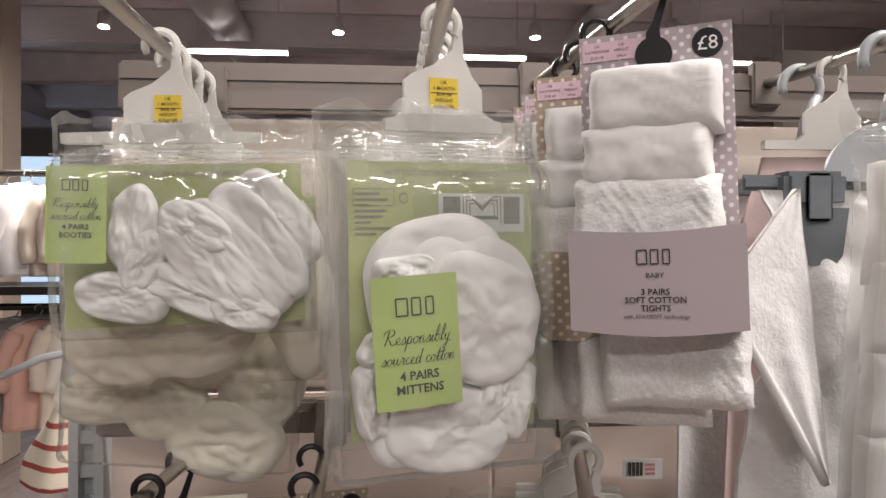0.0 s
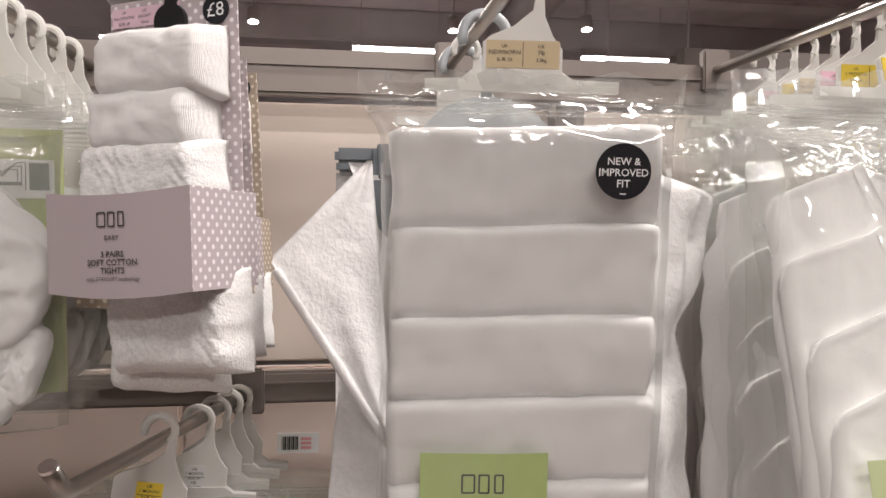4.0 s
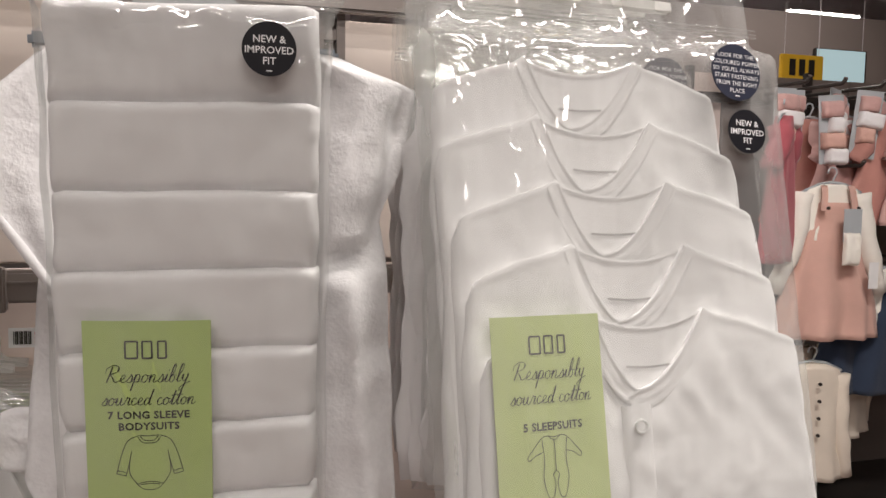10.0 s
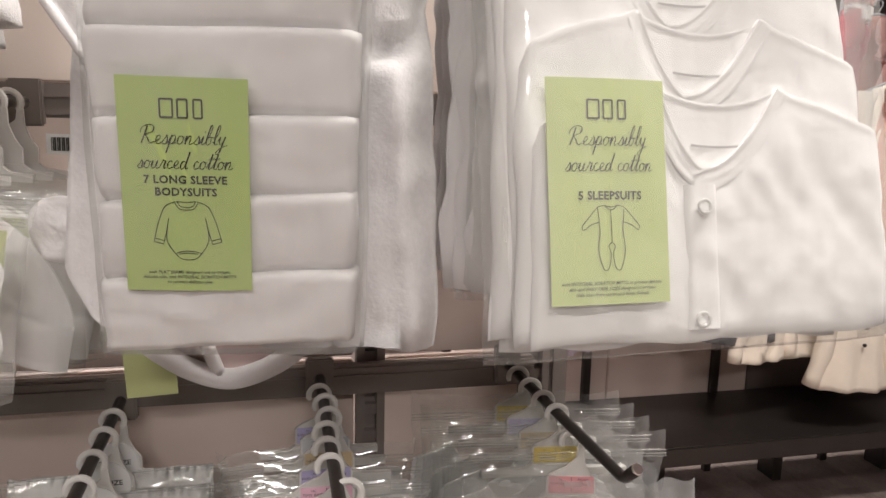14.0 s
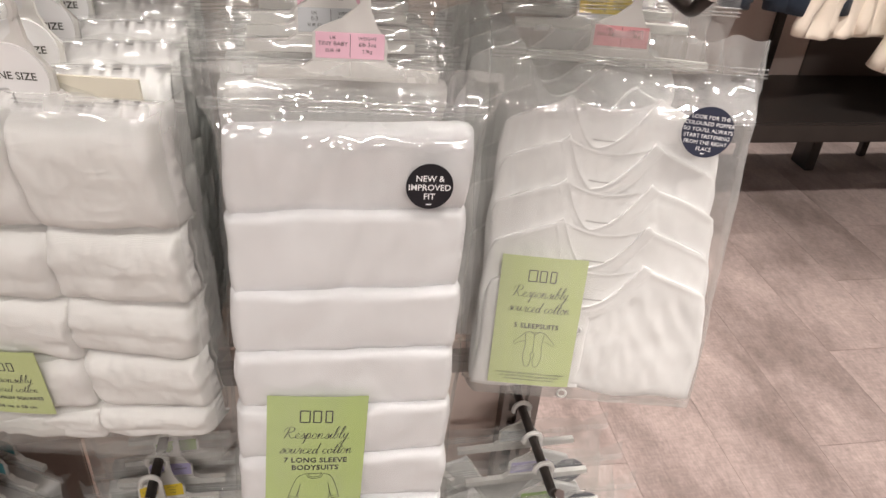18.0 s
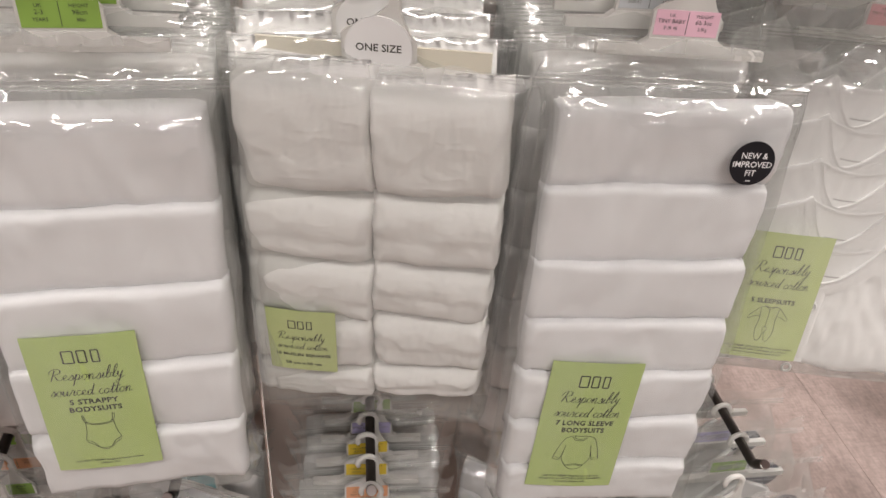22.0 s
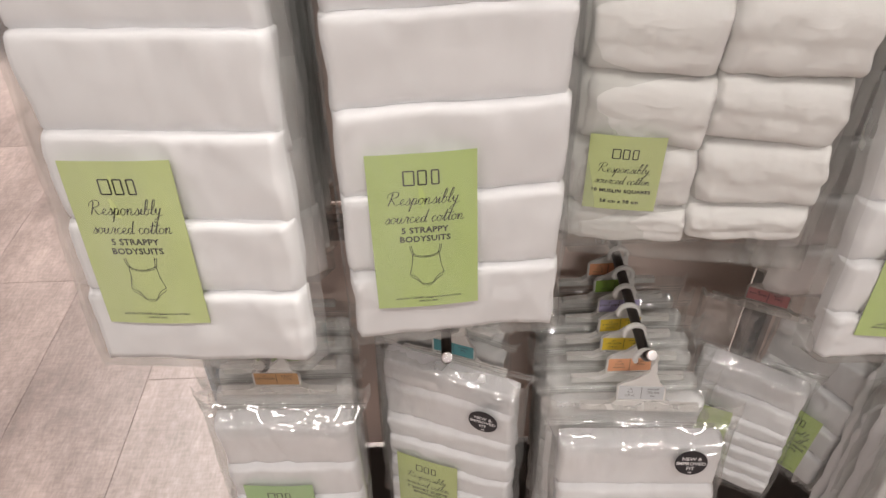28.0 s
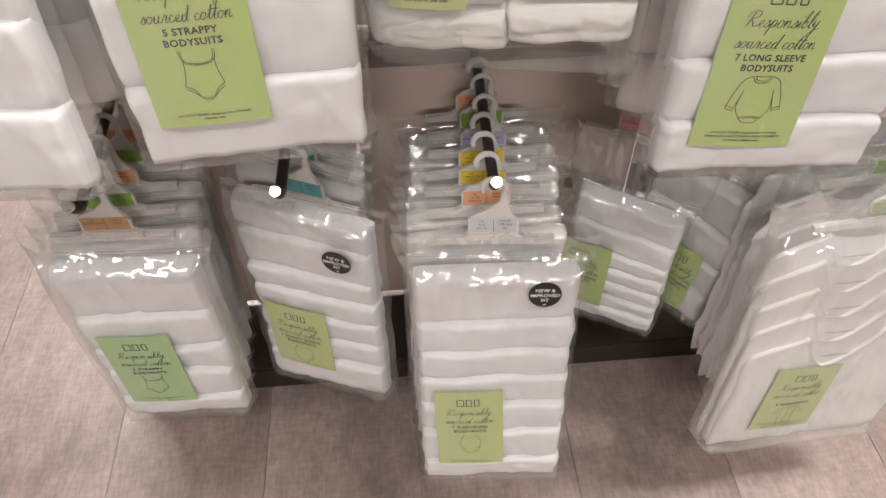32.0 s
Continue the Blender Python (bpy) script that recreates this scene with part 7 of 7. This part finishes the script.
# left: the next gondola, seen past the end of the wall
garment("striped_skirt", pose(-0.390, 1.02, 1.430, 0, 0, 8), "cream skirt with thin red stripes on a hanger", [(-0.01, 0.020), (-0.04, 0.030), (-0.17, 0.080)], STRIPE, seed=2, folds=4, depth=0.05, ripple=0.012, category="skirt")
post = solid("gondola_post", bevel_box(-0.42, -0.39, 1.20, 1.23, 0, 1.50, 0.003), RAIL, "taupe metal post of the next gondola", "post", kind="structure")
arm((-0.390, 1.20, 1.48), (-0.390, 1.0, 1.475), STEEL, 0.006, parent=post)
t = thing("clothes_rack", pose(-1.5, 3.0, 0), "dark metal two-tier clothes rack", "clothes rack")
for x in (-0.9, 0.75):
    part("upright", bevel_box(x - 0.02, x + 0.02, -0.02, 0.02, 0, 2.05, 0.003), BRONZE, t)
for z in (1.86, 1.34):
    part("rail", Geo().tube([(-0.92, 0, z), (0.77, 0, z)], 0.014, 12), BRONZE, t, smooth=True)
part("shelf", bevel_box(-0.92, 0.77, -0.25, 0.2, 1.40, 1.43, 0.003), BRONZE, t, "black metal shelf")
for k in range(16):
    x = -2.35 + 0.10 * k
    garment("baby_shirt", pose(x, 2.98 + 0.03 * (k % 2), 1.82, 0, 0, 40 + 12 * (k % 3)), "small ivory baby top on a hanger", CARDIGAN + [(-0.36, 0.12)], (IVORY_KNIT, CREAM, COTTON, IVORY_KNIT)[k % 4], (0.10, -0.05, 0.26, 0.036, 0.03, 0.04), seed=k, category="shirt", group="tops on the far rack")
    garment("baby_romper", pose(x + 0.04, 2.98 + 0.03 * (k % 2), 1.30, 0, 0, 30 + 10 * (k % 4)), "small cream baby romper on a hanger", CARDIGAN + [(-0.42, 0.13)], (CREAM, GREY_KNIT, PEACH, IVORY_KNIT)[k % 4], (0.10, -0.05, 0.22, 0.036, 0.03, 0.05), seed=k + 20, category="romper", group="rompers on the far rack")

# shop front window far on the left
WINDOW_GLOW = glow("daylight_pane", (0.50, 0.66, 0.85), 1.2)
t = thing("window_1", pose(-4.6, 8.6, 0), "tall shop window with pale daylight", "window", kind="structure")
for k in range(4):
    part("pane", Geo().box(-0.9 + k * 0.5, -0.45 + k * 0.5, 0.02, 0.03, 0.9, 2.6), WINDOW_GLOW, t)
for k in range(5):
    part("mullion", bevel_box(-0.945 + k * 0.5, -0.905 + k * 0.5, -0.02, 0.04, 0.0, 2.75, 0.004), BRONZE, t)
part("sill", bevel_box(-0.95, 1.1, -0.03, 0.05, 0.84, 0.9, 0.004), BRONZE, t)
solid("pillar", bevel_box(-3.0, -2.72, 5.6, 5.9, 0, CEIL + 0.5, 0.01), SHOP_WALL_B, "square taupe shop pillar", "pillar", kind="structure")
# open lettering hung from the ceiling, as plain bars
t = thing("ceiling_sign", pose(2.35, 4.6, 2.62), "dark hanging sign with plain bars under the ceiling", "sign")
for k in range(4):
    part("plain_bar", bevel_box(-0.24 + k * 0.13, -0.16 + k * 0.13, -0.02, 0.02, -0.1, 0.1, 0.01), BLACK_PLASTIC, t)
part("hanging_bar", Geo().tube([(-0.3, 0, 0.13), (0.3, 0, 0.13)], 0.008, 8), DUCT, t)
for k in (-0.28, 0.28):
    part("wire", Geo().tube([(k, 0, 0.13), (k, 0, 1.132)], 0.004, 6), DUCT, t)

# ---- vinyl plank floor ----


def plank_mat():
    mat, nt, p, out = nodes_of("vinyl_planks")
    info = nt.nodes.new("ShaderNodeObjectInfo")
    tc = nt.nodes.new("ShaderNodeTexCoord")
    off = nt.nodes.new("ShaderNodeVectorMath")
    off.operation = "MULTIPLY_ADD"
    off.inputs[1].default_value = (2.6, 1.3, 1.0)
    nt.links.new(tc.outputs["Object"], off.inputs[0])
    nt.links.new(info.outputs["Random"], off.inputs[2])
    cloud = noise_node(nt, off.outputs[0], 2.2, 6, 0.6)
    grain = noise_node(nt, off.outputs[0], 16, 6, 0.68)
    linen = noise_node(nt, coords(nt, (1.0, 0.22, 1.0)), 190, 3, 0.6)
    cross = noise_node(nt, coords(nt, (0.25, 1.0, 1.0)), 150, 3, 0.6)
    col = ramp(nt, cloud, [(0.3, (0.20, 0.158, 0.142)), (0.5, (0.325, 0.262, 0.24)), (0.7, (0.41, 0.335, 0.305))])

    def over(a, b):
        mix = nt.nodes.new("ShaderNodeMix")
        mix.data_type, mix.blend_type = "RGBA", "MULTIPLY"
        mix.inputs[0].default_value = 1.0
        nt.links.new(a, mix.inputs[6])
        nt.links.new(b, mix.inputs[7])
        return mix.outputs[2]

    col = over(col, ramp(nt, grain, [(0.3, (0.78, 0.78, 0.78)), (0.7, (1.08, 1.06, 1.05))]))
    col = over(col, ramp(nt, linen, [(0.35, (0.84, 0.84, 0.84)), (0.65, (1.06, 1.06, 1.06))]))
    col = over(col, ramp(nt, cross, [(0.35, (0.88, 0.88, 0.88)), (0.65, (1.05, 1.05, 1.05))]))
    nt.links.new(col, p.inputs["Base Color"])
    p.inputs["Roughness"].default_value = 0.42
    nt.links.new(bump(nt, grain, 0.15, 0.001), p.inputs["Normal"])
    return mat


PLANK = plank_mat()
solid("ground", Geo().box(-12, 12, -8, 14, -0.3, -0.006), surface("floor_screed", (0.22, 0.18, 0.16), 0.8), "dark floor bed under the vinyl planks", "floor", kind="structure")
floor = thing("floor", pose(0, 0, 0), "pinkish grey wood-look vinyl plank floor", "floor", kind="structure")
PW, PL = 0.2286, 0.92
plank = bevel_box(-PW / 2 + 0.0003, PW / 2 - 0.0003, -PL / 2 + 0.0003, PL / 2 - 0.0003, -0.005, 0.0, 0.0005).mesh("plank", PLANK)
count = 0
for i in range(-9, 21):
    for j in range(-2, 6):
        part("plank", plank, None, floor, at=pose(0.0543 + i * PW, 0.2 + j * PL + (i % 3) * PL / 3, 0))
        count += 1
g = Geo()
for i in range(-50, 52):
    for j in range(-9, 16):
        if -9 <= i < 21 and -2 <= j < 6:
            continue
        x, y = 0.0543 + i * PW, 0.2 + j * PL + (i % 3) * PL / 3
        g.box(x - PW / 2 + 0.0006, x + PW / 2 - 0.0006, y - PL / 2 + 0.0006, y + PL / 2 - 0.0006, -0.005, 0.0)
tagged(part("far_planks", g, PLANK, floor), kind="stuff")
